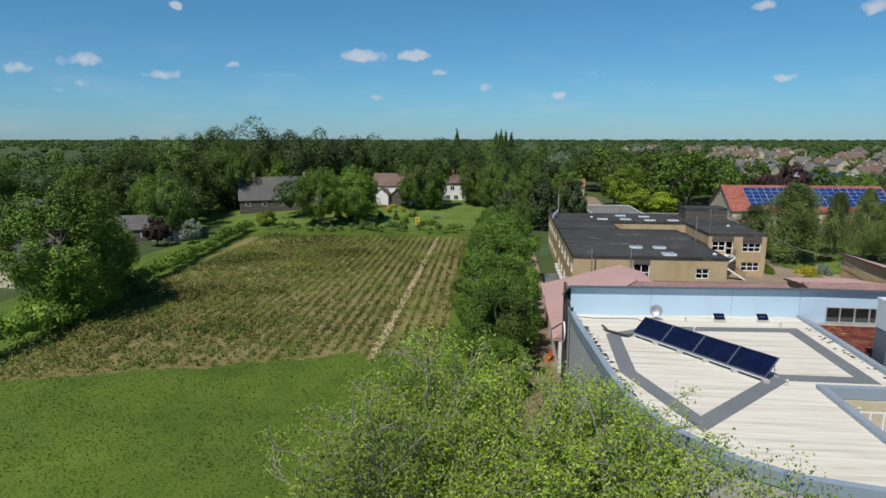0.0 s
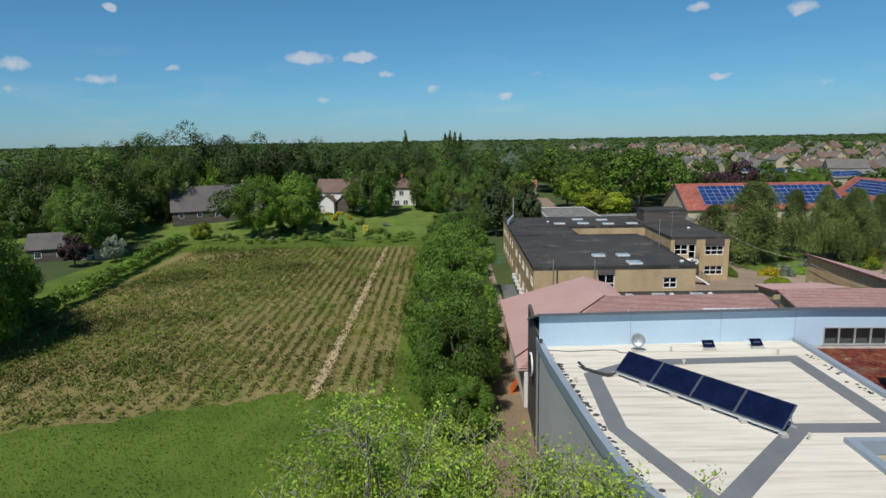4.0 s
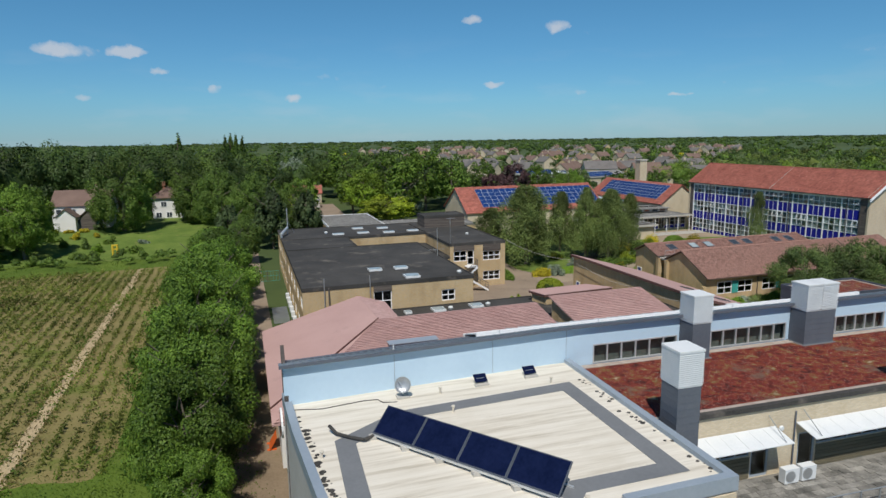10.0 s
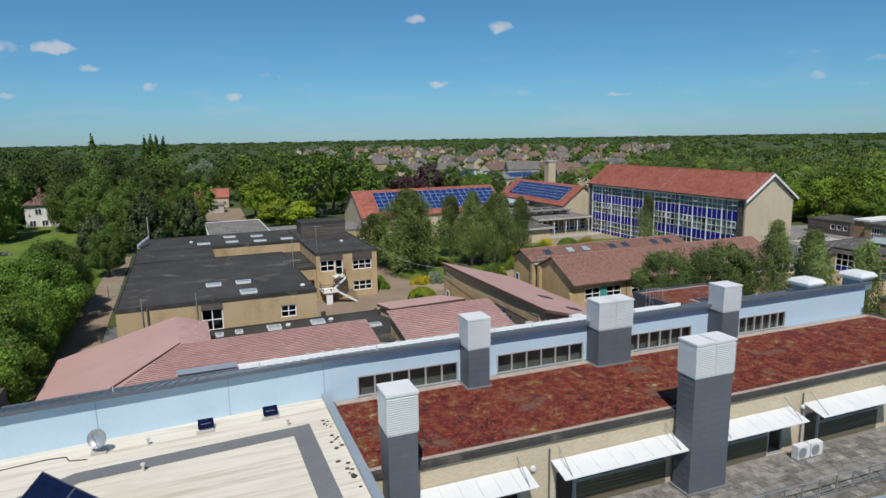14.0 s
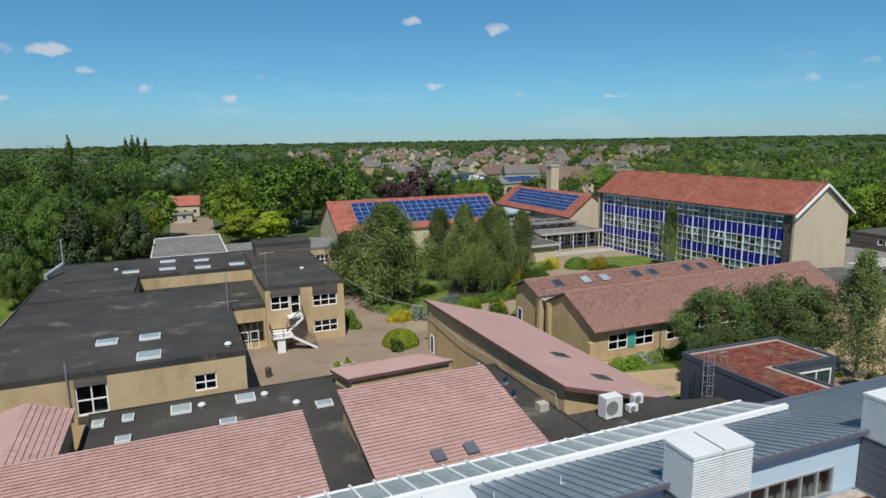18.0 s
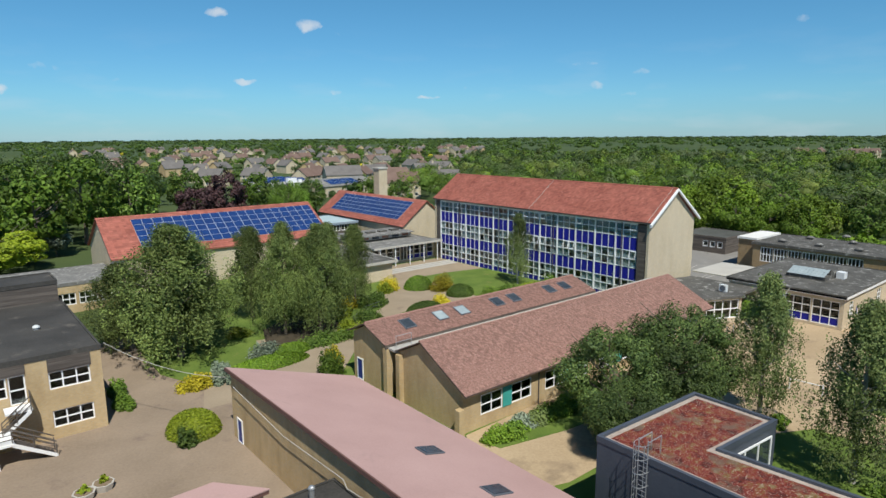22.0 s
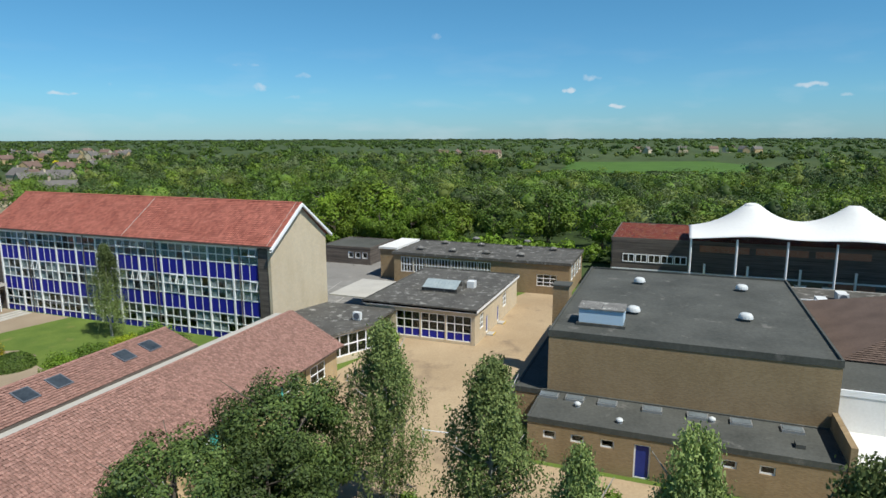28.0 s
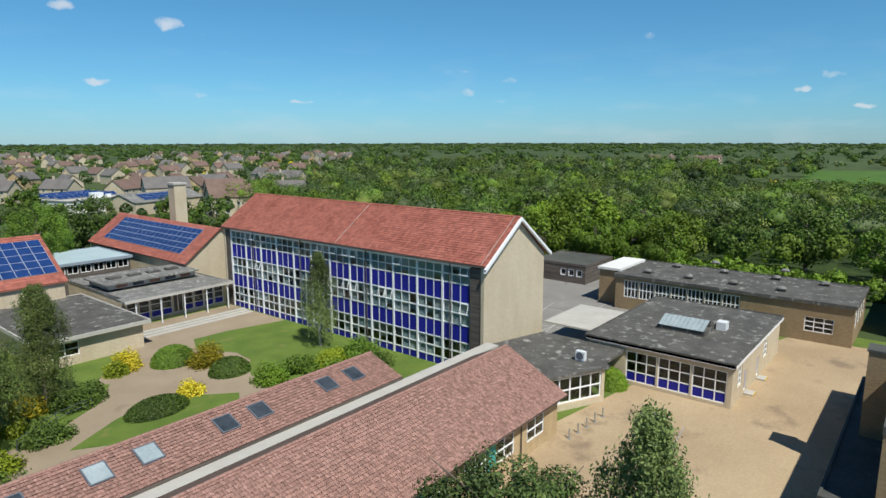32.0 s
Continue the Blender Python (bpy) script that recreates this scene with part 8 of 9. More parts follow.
for x, y, a in ((46.6, 66.8, .7), (45.8, 64.0, .5)):
    pvx = thing("solar_vent", "small solar panel on the black roof", "solar panel", (x, y, 3.6), "solar roof vents")
    part("panel", Geo().obox((x, y, 3.75), (.8, .5, 0), (0, 0, 1), (.5, -.8, 0), .7, .5, .04), M["solar_blue"], pvx)
    part("stand", Geo().box(x, x + .5, y, y + .3, 3.6, 3.75), M["grey_metal"], pvx)
solid("vent_cowl", Geo().tube((46.0, 70.2, 3.6), (46.0, 70.2, 4.4), .16, k=9).dome((46.0, 70.2, 4.4), .22, .22, .2, 9, 3), M["grey_metal"], "grey vent cowl on the black roof", "vent", group="vent cowls")
solid("roof_hatch", Geo().box(46.6, 47.4, 61.0, 61.7, 3.6, 4.2), M["concrete"], "pale box on the black roof", "box")
for a, b_ in (((47.95, 87.0, 4.6), (47.95, 78, 3.9)), ((47.95, 78, 3.9), (47.95, 70.0, 4.3)), ((47.95, 70.0, 4.3), (47.95, 69.6, 3.9)), ((47.95, 69.6, 3.9), (47.95, 61.0, 4.9)), ((47.95, 61.0, 4.9), (47.95, 60.6, 3.7))):
    solid("wall_cable", Geo().tube(a, b_, .03, k=5), M["concrete"], "pale cable clipped along the brick wall", "cable", group="wall cables")
sp = thing("overhead_cable", "thin overhead cable from roof to hall", "cable", (44, 93, 5))
pp = [Vector((41.0, 97.6, 7.1)).lerp(Vector((48.0, 88.6, 4.9)), t) - Vector((0, 0, .7 * 4 * t * (1 - t))) for t in np.linspace(0, 1, 9)]
for p_, q_ in zip(pp, pp[1:]):
    part("cable_length", Geo().tube(p_, q_, .022, k=5), M["concrete"], sp)
window(mh, (48.28, 87.4, GZ), (0, -1), 1.0, 2.1, 1, 1, .1, panes=lambda i, j: M["blue_door"], inset=-.06, name="door", label="dark blue door in the gable end")
part("roof_box", Geo().slab([(16.5, 52.6, 5.0), (20.5, 52.6, 5.0), (20.5, 53.6, 5.15), (16.5, 53.6, 5.15)], .5), M["slate_clad"], h1, "dark grey roof cowl")
# cage ladder on the grey block
ld = thing("cage_ladder", "galvanised steel cage ladder on the grey block", "ladder", (61.0, 58.5, 0))
for y in (58.2, 58.8):
    part("rail", Geo().tube((61.0, y, 0.2), (61.0, y, 7.0), .035, k=6), M["grey_metal"], ld)
for k in range(21):
    part("rung", Geo().tube((61.0, 58.2, .5 + .3 * k), (61.0, 58.8, .5 + .3 * k), .02, k=5), M["grey_metal"], ld)
for k in range(6):
    z_ = 2.6 + .85 * k
    hoop = Geo()
    hp = [(61.0 - .75 * math.sin(math.pi * t), 58.5 - .42 * math.cos(math.pi * t), z_) for t in np.linspace(0, 1, 9)]
    for p_, q_ in zip(hp, hp[1:]):
        hoop.tube(p_, q_, .022, k=5)
    part("hoop", hoop, M["grey_metal"], ld)
for t in (.2, .5, .8):
    part("cage_bar", Geo().tube((61.0 - .75 * math.sin(math.pi * t), 58.5 - .42 * math.cos(math.pi * t), 2.5), (61.0 - .75 * math.sin(math.pi * t), 58.5 - .42 * math.cos(math.pi * t), 6.9), .02, k=5), M["grey_metal"], ld)
for a, b_ in (((61.0, 58.2, 6.9), (62.35, 58.2, 6.9)), ((61.0, 58.8, 6.9), (62.35, 58.8, 6.9)), ((62.35, 58.2, 6.9), (62.35, 58.2, 5.8)), ((62.35, 58.8, 6.9), (62.35, 58.8, 5.8))):
    part("guard_rail", Geo().tube(a, b_, .03, k=5), M["grey_metal"], ld)
sk = thing("roof_ladder", "steel access guard on the tiled range gutter", "ladder", (64.2, 86.2, 4.5))
for a, b_ in (((63.2, 86.1, 4.5), (63.2, 86.1, 5.7)), ((65.0, 86.1, 4.5), (65.0, 86.1, 5.7)), ((63.2, 86.1, 5.7), (65.0, 86.1, 5.7)), ((63.2, 86.1, 5.1), (65.0, 86.1, 5.1))):
    part("bar", Geo().tube(a, b_, .03, k=5), M["grey_metal"], sk)

# ---- sports hall roof and annex ----
pb = thing("plant_box", "pale blue rooftop plant box with weathered lid", "plant box", (103.2, 50.0, 8.35))
part("kerb", Geo().box(101.9, 104.6, 47.9, 52.0, 8.35, 8.6), M["felt_gym"], pb)
part("case", Geo().box(102.1, 104.4, 48.1, 51.8, 8.6, 9.8), M["render_blue"], pb, "pale blue metal case")
part("lid", Geo().box(102.0, 104.5, 48.0, 49.9, 9.8, 9.9), M["lichen"], pb)
part("lid", Geo().box(102.0, 104.5, 49.95, 51.9, 9.8, 9.9), M["lichen"], pb)
for x, y in ((119.5, 47.8), (119.7, 37.6), (108.2, 38.2), (107.2, 47.6)):
    vt = thing("mushroom_vent", "pale grey mushroom roof vent", "vent", (x, y, 8.35), "mushroom vents")
    part("neck", Geo().tube((x, y, 8.35), (x, y, 8.65), .4, k=12), M["felt_gym"], vt)
    part("cap", Geo().dome((x, y, 8.6), .55, .62, .48, 14, 4, .5), M["vent_white"], vt)
st_ = thing("brick_flue", "square brown brick flue stack beside the sports hall", "chimney", (118.5, 54.8, -.8))
part("shaft", Geo().box(110.2, 111.9, 54.0, 55.6, -.8, 9.6), M["brick_brown"], st_)
part("cap", Geo().box(110.1, 112.0, 53.9, 55.7, 9.6, 9.75), M["felt_gym"], st_)
for y in (54.0, 51.9, 49.3, 45.9, 42.6, 39.6, 36.2):
    rooflight(98.0, y - .6, 3.2, .9, 1.5, .2, mat=M["rooflight_mid"], kerb="grey_metal", group="annex rooflights", label="pale grey framed annex rooflight")
for x, y in ((96.8, 50.9), (97.6, 41.0), (95.0, 47.5)):
    dome_vent(x, y, 3.2, .28)
solid("roof_box", Geo().box(95.2, 95.9, 35.2, 35.8, 3.2, 3.5), M["felt_gym"], "small dark box on the annex roof", "box")
solid("parapet_wall", Geo().box(93.5, 99.1, 32.6, 33.0, -.8, 4.6), M["brick_brown"], "brown brick parapet wall at the annex end", "wall", kind="structure")
wh = thing("tiled_hip_roof", "brown tiled hipped roof behind the white hall", "roof", (118, 24, 6))
part("roof", Geo().add([(107, 14, 6.05), (127, 14, 6.05), (127, 31, 6.05), (107, 31, 6.05), (113, 22.5, 9.0), (121, 22.5, 9.0)], [(0, 1, 5, 4), (1, 2, 5), (2, 3, 4, 5), (3, 0, 4), (3, 2, 1, 0)]), M["tile_brown"], wh)
tile_slope(wh, (107, 31, 6.1), (107, 14, 6.1), (113, 22.0, 9.05), (113, 23.0, 9.05), .45, .4, M["tile_brown"])
po = block("entrance_porch", "small white flat-roofed porch with red brick base", 93.0, 99.9, 27.5, 32.2, 2.9, M["brick_red"], roof=M["render_white"], coping=M["white"], over=.4)
# ---- glazed hall fittings ----
rl = thing("ridge_rooflight", "long glazed rooflight on the hall roof", "rooflight", (127, 73, 4.2))
part("upstand", Geo().box(123.6, 131.0, 70.6, 75.6, 4.2, 4.75), M["felt_grey"], rl)
for k in range(10):
    y0_ = 70.7 + .48 * k
    part("pane", Geo().slab([(123.5, y0_, 4.78), (125.6, y0_, 5.5), (125.6, y0_ + .45, 5.5), (123.5, y0_ + .45, 4.78)], .04), M["rooflight"], rl)
part("cap", Geo().box(125.6, 128.4, 70.6, 75.6, 4.75, 5.5), M["felt_grey"], rl)
for k in range(4):
    part("side_window", Geo().box(125.9 + .6 * k, 126.4 + .6 * k, 75.6, 75.64, 4.85, 5.35), M["rooflight_dark"], rl)
part("vent_hood", Geo().box(127.0, 128.2, 69.4, 70.4, 4.2, 5.1), M["white_metal"], rl)
ac_unit(111.0, 78.4, 3.4, .5, .95, 1.0, (-1, 0), "white outdoor unit on the link roof")
for k, (x, y) in enumerate(((148, 86), (148, 80), (148, 74), (148, 68), (155, 84), (155, 77), (155, 70), (155, 64), (161, 80), (161, 70))):
    dv = thing("roof_dome", "shallow translucent dome rooflight", "rooflight", (x, y, 5.1), "classroom dome lights")
    part("kerb", Geo().box(x - .6, x + .6, y - .6, y + .6, 5.1, 5.25), M["felt_grey"], dv)
    part("dome", Geo().dome((x, y, 5.25), .58, .58, .28, 12, 3), M["lichen"], dv)
ws = thing("flat_roofed_store", "brown store with white flat roof behind the classrooms", "building", (151, 91.4, -.3))
part("wall", Geo().box(146.3, 155.7, 89.8, 93.0, -.5, 5.0), M["brick_brown"], ws)
part("roof", Geo().box(146.0, 156.0, 89.55, 93.2, 5.0, 5.35), M["render_white"], ws, "white painted roof slab")
for k in range(5):
    x, y = 102.4 + 1.42 * k, 75.0 - .1 * k
    bs = thing("bicycle_stand", "slim dark steel cycle post in the yard", "bicycle stand", (x, y, GZ), "bicycle stands")
    part("post", Geo().tube((x, y, GZ), (x, y, GZ + .95), .07, k=10), M["grey_metal"], bs)
    part("foot", Geo().box(x - .14, x + .14, y - .14, y + .14, GZ + .05, GZ + .09), M["grey_metal"], bs)
for x in (121.6, 126.6):
    ds_ = thing("door_step", "low yellow-edged step below the blue door", "step", (x + .5, 65.5, GZ), "hall door steps")
    part("slab", Geo().box(x - .1, x + 1.1, 65.1, 65.95, GZ, GZ + .22), M["concrete"], ds_)
    part("edge_strip", Geo().box(x - .1, x + 1.1, 65.06, 65.1, GZ + .1, GZ + .24), M["yellow"], ds_, "yellow painted edge")
bar_ = thing("yard_barrier", "white swing barrier across the yard path", "barrier", (93.4, 61.4, GZ))
part("post", Geo().tube((93.3, 62.8, GZ), (93.3, 62.8, .9), .08), M["white"], bar_)
part("post", Geo().tube((93.6, 60.0, GZ), (93.6, 60.0, .9), .06), M["white"], bar_)
part("boom", Geo().tube((93.3, 62.8, .75), (93.6, 60.0, .75), .05), M["white"], bar_)
for k in range(3):
    solid("parking_line", Geo().box(124 + 8 * k, 131 + 8 * k, 92 - .4 * k, 92.12 - .4 * k, GZ + .04, GZ + .058), M["concrete"], "faded white line on the playground", "marking", group="playground lines", kind="structure")
solid("link_canopy", Geo().box(121.3, 131.0, 81.0, 88.4, 3.0, 3.2), M["concrete"], "pale concrete canopy between the blocks", "canopy")
for y in (102.5, 108.0):
    solid("ramp_rail", Geo().tube((153.6, y, GZ), (153.6, y, .9), .05).tube((153.6, y, .85), (153.6, y - 2.4, .85), .04), M["timber"], "dark timber ramp rail by the cabin", "railing", group="cabin rails")
# ---- canopy hall interior edge ----
for y in (40, 34, 27, 20, 12):
    solid("column", Geo().tube((151.0, y, GZ), (151.0, y, 5.0), .18, k=8), M["white"], "white column under the canopy", "column", group="canopy columns")
pd = block("court_pavilion", "low pavilion roofs beside the canopy", 128.0, 146.0, 8.0, 40.0, 3.4, M["brick_brown"], roof=M["felt_grey"], coping=M["concrete"])
for k in range(3):
    ac_unit(132 + 4 * k, 30 - 3 * k, 3.4, 2.2, 1.2, 1.1, (-1, 0), "large grey rooftop air handler")
# ---- path beside the field ----
solid("orange_barrier", Geo().slab([(1.15, 51.7, .06), (1.15, 53.1, .06), (1.75, 53.1, 1.12), (1.75, 51.7, 1.12)], .07).box(1.0, 1.7, 51.75, 51.95, .05, .14).box(1.0, 1.7, 52.85, 53.05, .05, .14), M["orange"], "orange plastic barrier leaning by the wall", "barrier")
pf = thing("porthole", "round white porthole window in the dark end wall", "window", (1.95, 43.6, 5.5))
part("rim", Geo().tube((1.98, 43.6, 6.0), (1.86, 43.6, 6.0), .95, k=20), M["white"], pf)
part("pane", Geo().tube((1.86, 43.6, 6.0), (1.84, 43.6, 6.0), .8, k=20), M["rooflight_dark"], pf)
rk = thing("cycle_rack_row", "row of grey cycle racks beside the path", "bicycle stand", (4.0, 80, 0))
for k in range(16):
    y = 74 + .8 * k + (6 if k > 7 else 0)
    part("rack", Geo().box(3.2, 5.2, y, y + .06, .05, .75), M["grey_metal"], rk)
gt = thing("mesh_gate", "green mesh gate across the path", "gate", (3.5, 112, 0))
for x in (1.5, 3.4, 5.4):
    part("post", Geo().tube((x, 112, 0), (x, 112, 2.0), .05), M["timber"], gt)
for k in range(9):
    part("bar", Geo().tube((1.5 + .48 * k, 112, .2), (1.5 + .48 * k, 112, 1.9), .015, k=5), M["teal"], gt)
for z_ in (.2, 1.1, 1.9):
    part("rail", Geo().tube((1.5, 112, z_), (5.4, 112, z_), .025, k=5), M["teal"], gt)
sheet("west_path", [(-.6, 70), (3.0, 70), (2.4, 150), (-1.2, 150)], M["yard"], "narrow brown tarmac path beside the tree row", "path", .075)
for k in range(9):
    ac_unit(5.75, 77.5 + 2.6 * k, .3, .5, .9, .8, (-1, 0), "white outdoor unit on the west wall")


# ---- crops in the field ----
def tufts(name, spots, n, leaf, mat, label, category, seed, rise=.5, wide=.3):
    rng = np.random.default_rng(seed)
    P = np.repeat(np.array(spots), n, 0)
    k = len(P)
    off = rng.normal(size=(k, 3)) * np.array([wide, wide, 0])
    hh = rng.uniform(.05, 1, (k, 1)) * P[:, 3:4] * rise
    pos = P[:, :3] + off * P[:, 3:4]
    pos[:, 2:3] += hh
    d = rng.normal(size=(k, 3)) * np.array([1, 1, .5]) + np.array([0, 0, .5])
    d /= np.linalg.norm(d, axis=1, keepdims=True)
    t = np.cross(d, rng.normal(size=(k, 3)))
    t /= np.linalg.norm(t, axis=1, keepdims=True)
    b2 = np.cross(d, t)
    s = leaf * rng.uniform(.6, 1.4, (k, 1)) * P[:, 3:4]
    v = np.stack([pos - t * s, pos + b2 * s * .5, pos + t * s, pos - b2 * s * .5], 1).reshape(-1, 3)
    return tagged(new(name, quads_mesh(name, v, M[mat])), label, category, kind="stuff")


rc = random.Random(11)
field_in = lambda x, y: y > edge_y(x) + .3 and y < 131.5 and -60 + max(0, (60 - y)) * .02 < x < -10.4 - (y - 57) * .022
rows_, weeds_ = [], []
for k in range(34):
    x0 = -10.8 - 1.42 * k
    if -18.5 < x0 < -16.1:
        continue
    y = 39.0
    while y < 132:
        y += rc.uniform(.82, .98)
        x = x0 - (y - 57) * .022 + rc.uniform(-.06, .06)
        thin = noise.noise(Vector((x * .05, y * .05, 3.0)))
        if field_in(x, y) and rc.random() < .92 + thin * .5:
            rows_.append((x, y, .06, rc.uniform(.55, 1.15) * (1 + .35 * thin)))
for _ in range(900):
    y = rc.uniform(51, 131)
    weeds_.append((-17.35 - (y - 57) * .022 + rc.choice((-1, 1)) * rc.uniform(.45, 1.1), y, .06, rc.uniform(.4, .9)))
for _ in range(12500):
    x, y = rc.uniform(-60, -11.5), rc.uniform(39, 132)
    d = noise.noise(Vector((x * .06 + 9, y * .06, 0))) + (-.25 if x > -34 else .22)
    if field_in(x, y) and rc.random() < .35 + d:
        weeds_.append((x, y, .05, rc.uniform(.5, 1.2)))
tufts("crop_rows", rows_, 34, .14, "crop", "rows of leafy green crop plants", "crop", 21, .66, .19)
tufts("grass_tufts", weeds_[::2], 8, .15, "weed", "dry straw-coloured weeds between the rows", "weeds", 22, .5, .4)
tufts("grass_tufts", weeds_[1::2], 8, .17, "grass_blade", "green weeds between the rows", "weeds", 23, .5, .4)
grass_ = []
for _ in range(26000):
    x, y = rc.uniform(-55, 0), rc.uniform(14, 60)
    if not field_in(x, y) or rc.random() < .1:
        grass_.append((x, y, .04, rc.uniform(.5, 1.1)))
for _ in range(2600):
    x, y = rc.uniform(-64, -9), rc.uniform(130, 150)
    grass_.append((x, y, .04, rc.uniform(.6, 1.3)))
for _ in range(2400):
    x, y = rc.uniform(-13, -8), rc.uniform(44, 132)
    grass_.append((x, y, .04, rc.uniform(.6, 1.3)))
tufts("grass_tufts", grass_[::2], 6, .085, "grass_blade", "tufts of long meadow grass", "grass", 24, .22, .8)

# ---- hedges and gardens west of the field ----
hedge_ = [(-57.5 - (y - 58) * .125 + rc.uniform(-.6, .6), y, rc.uniform(2.6, 3.6), rc.uniform(1.5, 2.0)) for y in np.arange(56, 138, 1.5)]
hedge_ += [(-57.0 + rc.uniform(-.8, .8), y, rc.uniform(3.6, 5.2), rc.uniform(2.2, 3.0)) for y in np.arange(38, 68, 1.5)]
woods("hedge_leaves", hedge_, .20, 240, M["leaf_mid"], "long clipped field hedge", 31, "hedge")
hedge2 = [(x + rc.uniform(-.8, .8), 141 + rc.uniform(-3.5, 3.5), rc.uniform(.9, 2.6), rc.uniform(.8, 1.6)) for x in np.arange(-62, -8, 1.9) if rc.random() < .8]
woods("hedge_leaves", hedge2, .16, 320, M["leaf_dark"], "low garden hedge behind the field", 32, "hedge")
LEFT = [("big", -60, 62, 1.12), ("big", -62, 72, .8), ("bigdark", -62, 42, .55), ("bigdark", -66, 34, .5), ("big", -68, 84, .5), ("bigdark", -66, 79, .5),
        ("big", -52, 147, 1.0), ("big", -43, 150, 1.0), ("purple", -45.5, 158, .7), ("bigdark", -27.5, 171, 1.28), ("silver", -72, 118, .55), ("bigdark", -79, 122, .9), ("purple", -78, 114, .5), ("big", -86, 130, 1.0), ("lime", -66, 146, .7),
        ("bigdark", -92, 150, 1.35), ("bigdark", -84, 168, 1.3), ("bigdark", -100, 140, 1.25), ("big", -74, 186, 1.3), ("bigdark", -64, 196, 1.2), ("bigdark", -110, 160, 1.35), ("big", -120, 150, 1.0), ("bigdark", -96, 178, 1.45),
        ("bigdark", -5, 166, 1.0), ("bigdark", 3, 156, .95), ("bigdark", -11, 178, 1.0), ("cedar", 6, 146, 1.05), ("cedar", -3, 139, .85), ("bigdark", 12, 160, .8), ("cedar", 14, 150, .95), ("silver", 22, 292, 1.6), ("lime", 13, 190, 1.5), ("round", 4, 176, 1.4), ("sunny", 36, 196, 1.3), ("big", 47, 190, 1.05), ("bigdark", 0, 130, .55),
        ("bigdark", -50, 210, 1.2), ("big", -36, 214, 1.15), ("bigdark", -22, 216, 1.2), ("big", -8, 212, 1.2), ("bigdark", 6, 220, 1.1), ("big", -62, 226, 1.3), ("bigdark", -80, 216, 1.3), ("big", 38, 262, 1.2),
        ("lime", 39, 179, 1.25), ("big", 47, 214, 1.15), ("big", 58, 204, 1.2), ("bigdark", 70, 212, 1.05), ("bigdark", 40, 232, 1.0), ("big", 34, 206, .9), ("purple", 96, 216, 1.1), ("purple", 84, 206, .9), ("big", 76, 232, 1.0), ("bigdark", 92, 238, .9),
        ("bigdark", 104, 200, .75), ("big", 97, 178, .85), ("bigdark", 106, 190, .7), ("purple", 52, 238, 1.2), ("big", 66, 246, 1.1), ("silver", 40, 250, 1.1), ("big", 112, 232, .8), ("bigdark", 122, 214, .7), ("silver", 50, 190, .7), ("big", 17, 196, .8),
        ("big", 132, 196, .75), ("bigdark", 138, 190, .7), ("bigdark", 92, 168, .6), ("bigdark", -130, 130, 1.0), ("big", -140, 110, .9), ("bigdark", -120, 112, .8), ("lime", -112, 118, .8), ("bigdark", -104, 104, .6), ("bigdark", -90, 98, .55),
        ("sunny", 171, 117, 1.1), ("sunny", 166, 124, .9), ("bright", 172, 106, 1.25), ("bright", 176, 100, 1.1), ("bright", 172, 92, 1.0), ("bright", 168, 124, 1.0), ("bright", 152, 128, .9)]
NAMES = {"bigdark": "tall dark green broadleaf tree", "big": "tall green broadleaf tree", "purple": "dark purple-leaved garden tree", "silver": "silvery grey-leaved garden tree", "lime": "broad rounded yellow-green tree",
         "round": "dense rounded evergreen tree", "cedar": "dark layered conifer with drooping boughs", "sunny": "light yellow-green tree behind the cabin", "bright": "bright green tree at the wood's edge", "poplar": "slim upright dark poplar"}
for kk, x, y, s in LEFT:
    far = kk in ("big", "bigdark") and y > 188
    near = kk in ("big", "bigdark") and not far
    if (x, y) == (-60, 62):
        tree("bigfine", x, y, s, label="great green tree at the field corner", wide=1.1)
    else:
        tree(kk + "far" if far else kk + "fine" if near else kk, x, y, s, label=NAMES[kk], wide=1.7 if (x, y) == (39, 179) else 1.0)
for x, y, s in ((-45, 520, 1.3), (-12, 560, 1.2), (-8, 566, 1.3), (-4, 560, 1.25), (2, 565, 1.2)):
    tree("poplar", x, y, s, label=NAMES["poplar"], group="far poplars", wide=1.7)

# ---- village houses near the field ----
ease = lambda t: (lambda u: u * u * (3 - 2 * u))(min(1.0, max(0.0, t)))
rise = lambda x, y: .08 + 3.3 * ease((y - 143) / 42) * ease((-2 - x) / 10) * ease((280 - y) / 30) * ease((x + 190) / 40)
vg = Geo()
VX, VY = list(range(-190, 0, 5)), list(range(143, 283, 5))
for y in VY:
    for x in VX:
        vg.v.append((x, y, rise(x, y)))
for j in range(len(VY) - 1):
    for i in range(len(VX) - 1):
        vg.f.append((j * len(VX) + i, j * len(VX) + i + 1, (j + 1) * len(VX) + i + 1, (j + 1) * len(VX) + i))
solid("village_green", vg, M["lawn"], "bright mown village gardens on gently rising ground", "lawn", (0, 143, 0), kind="structure")

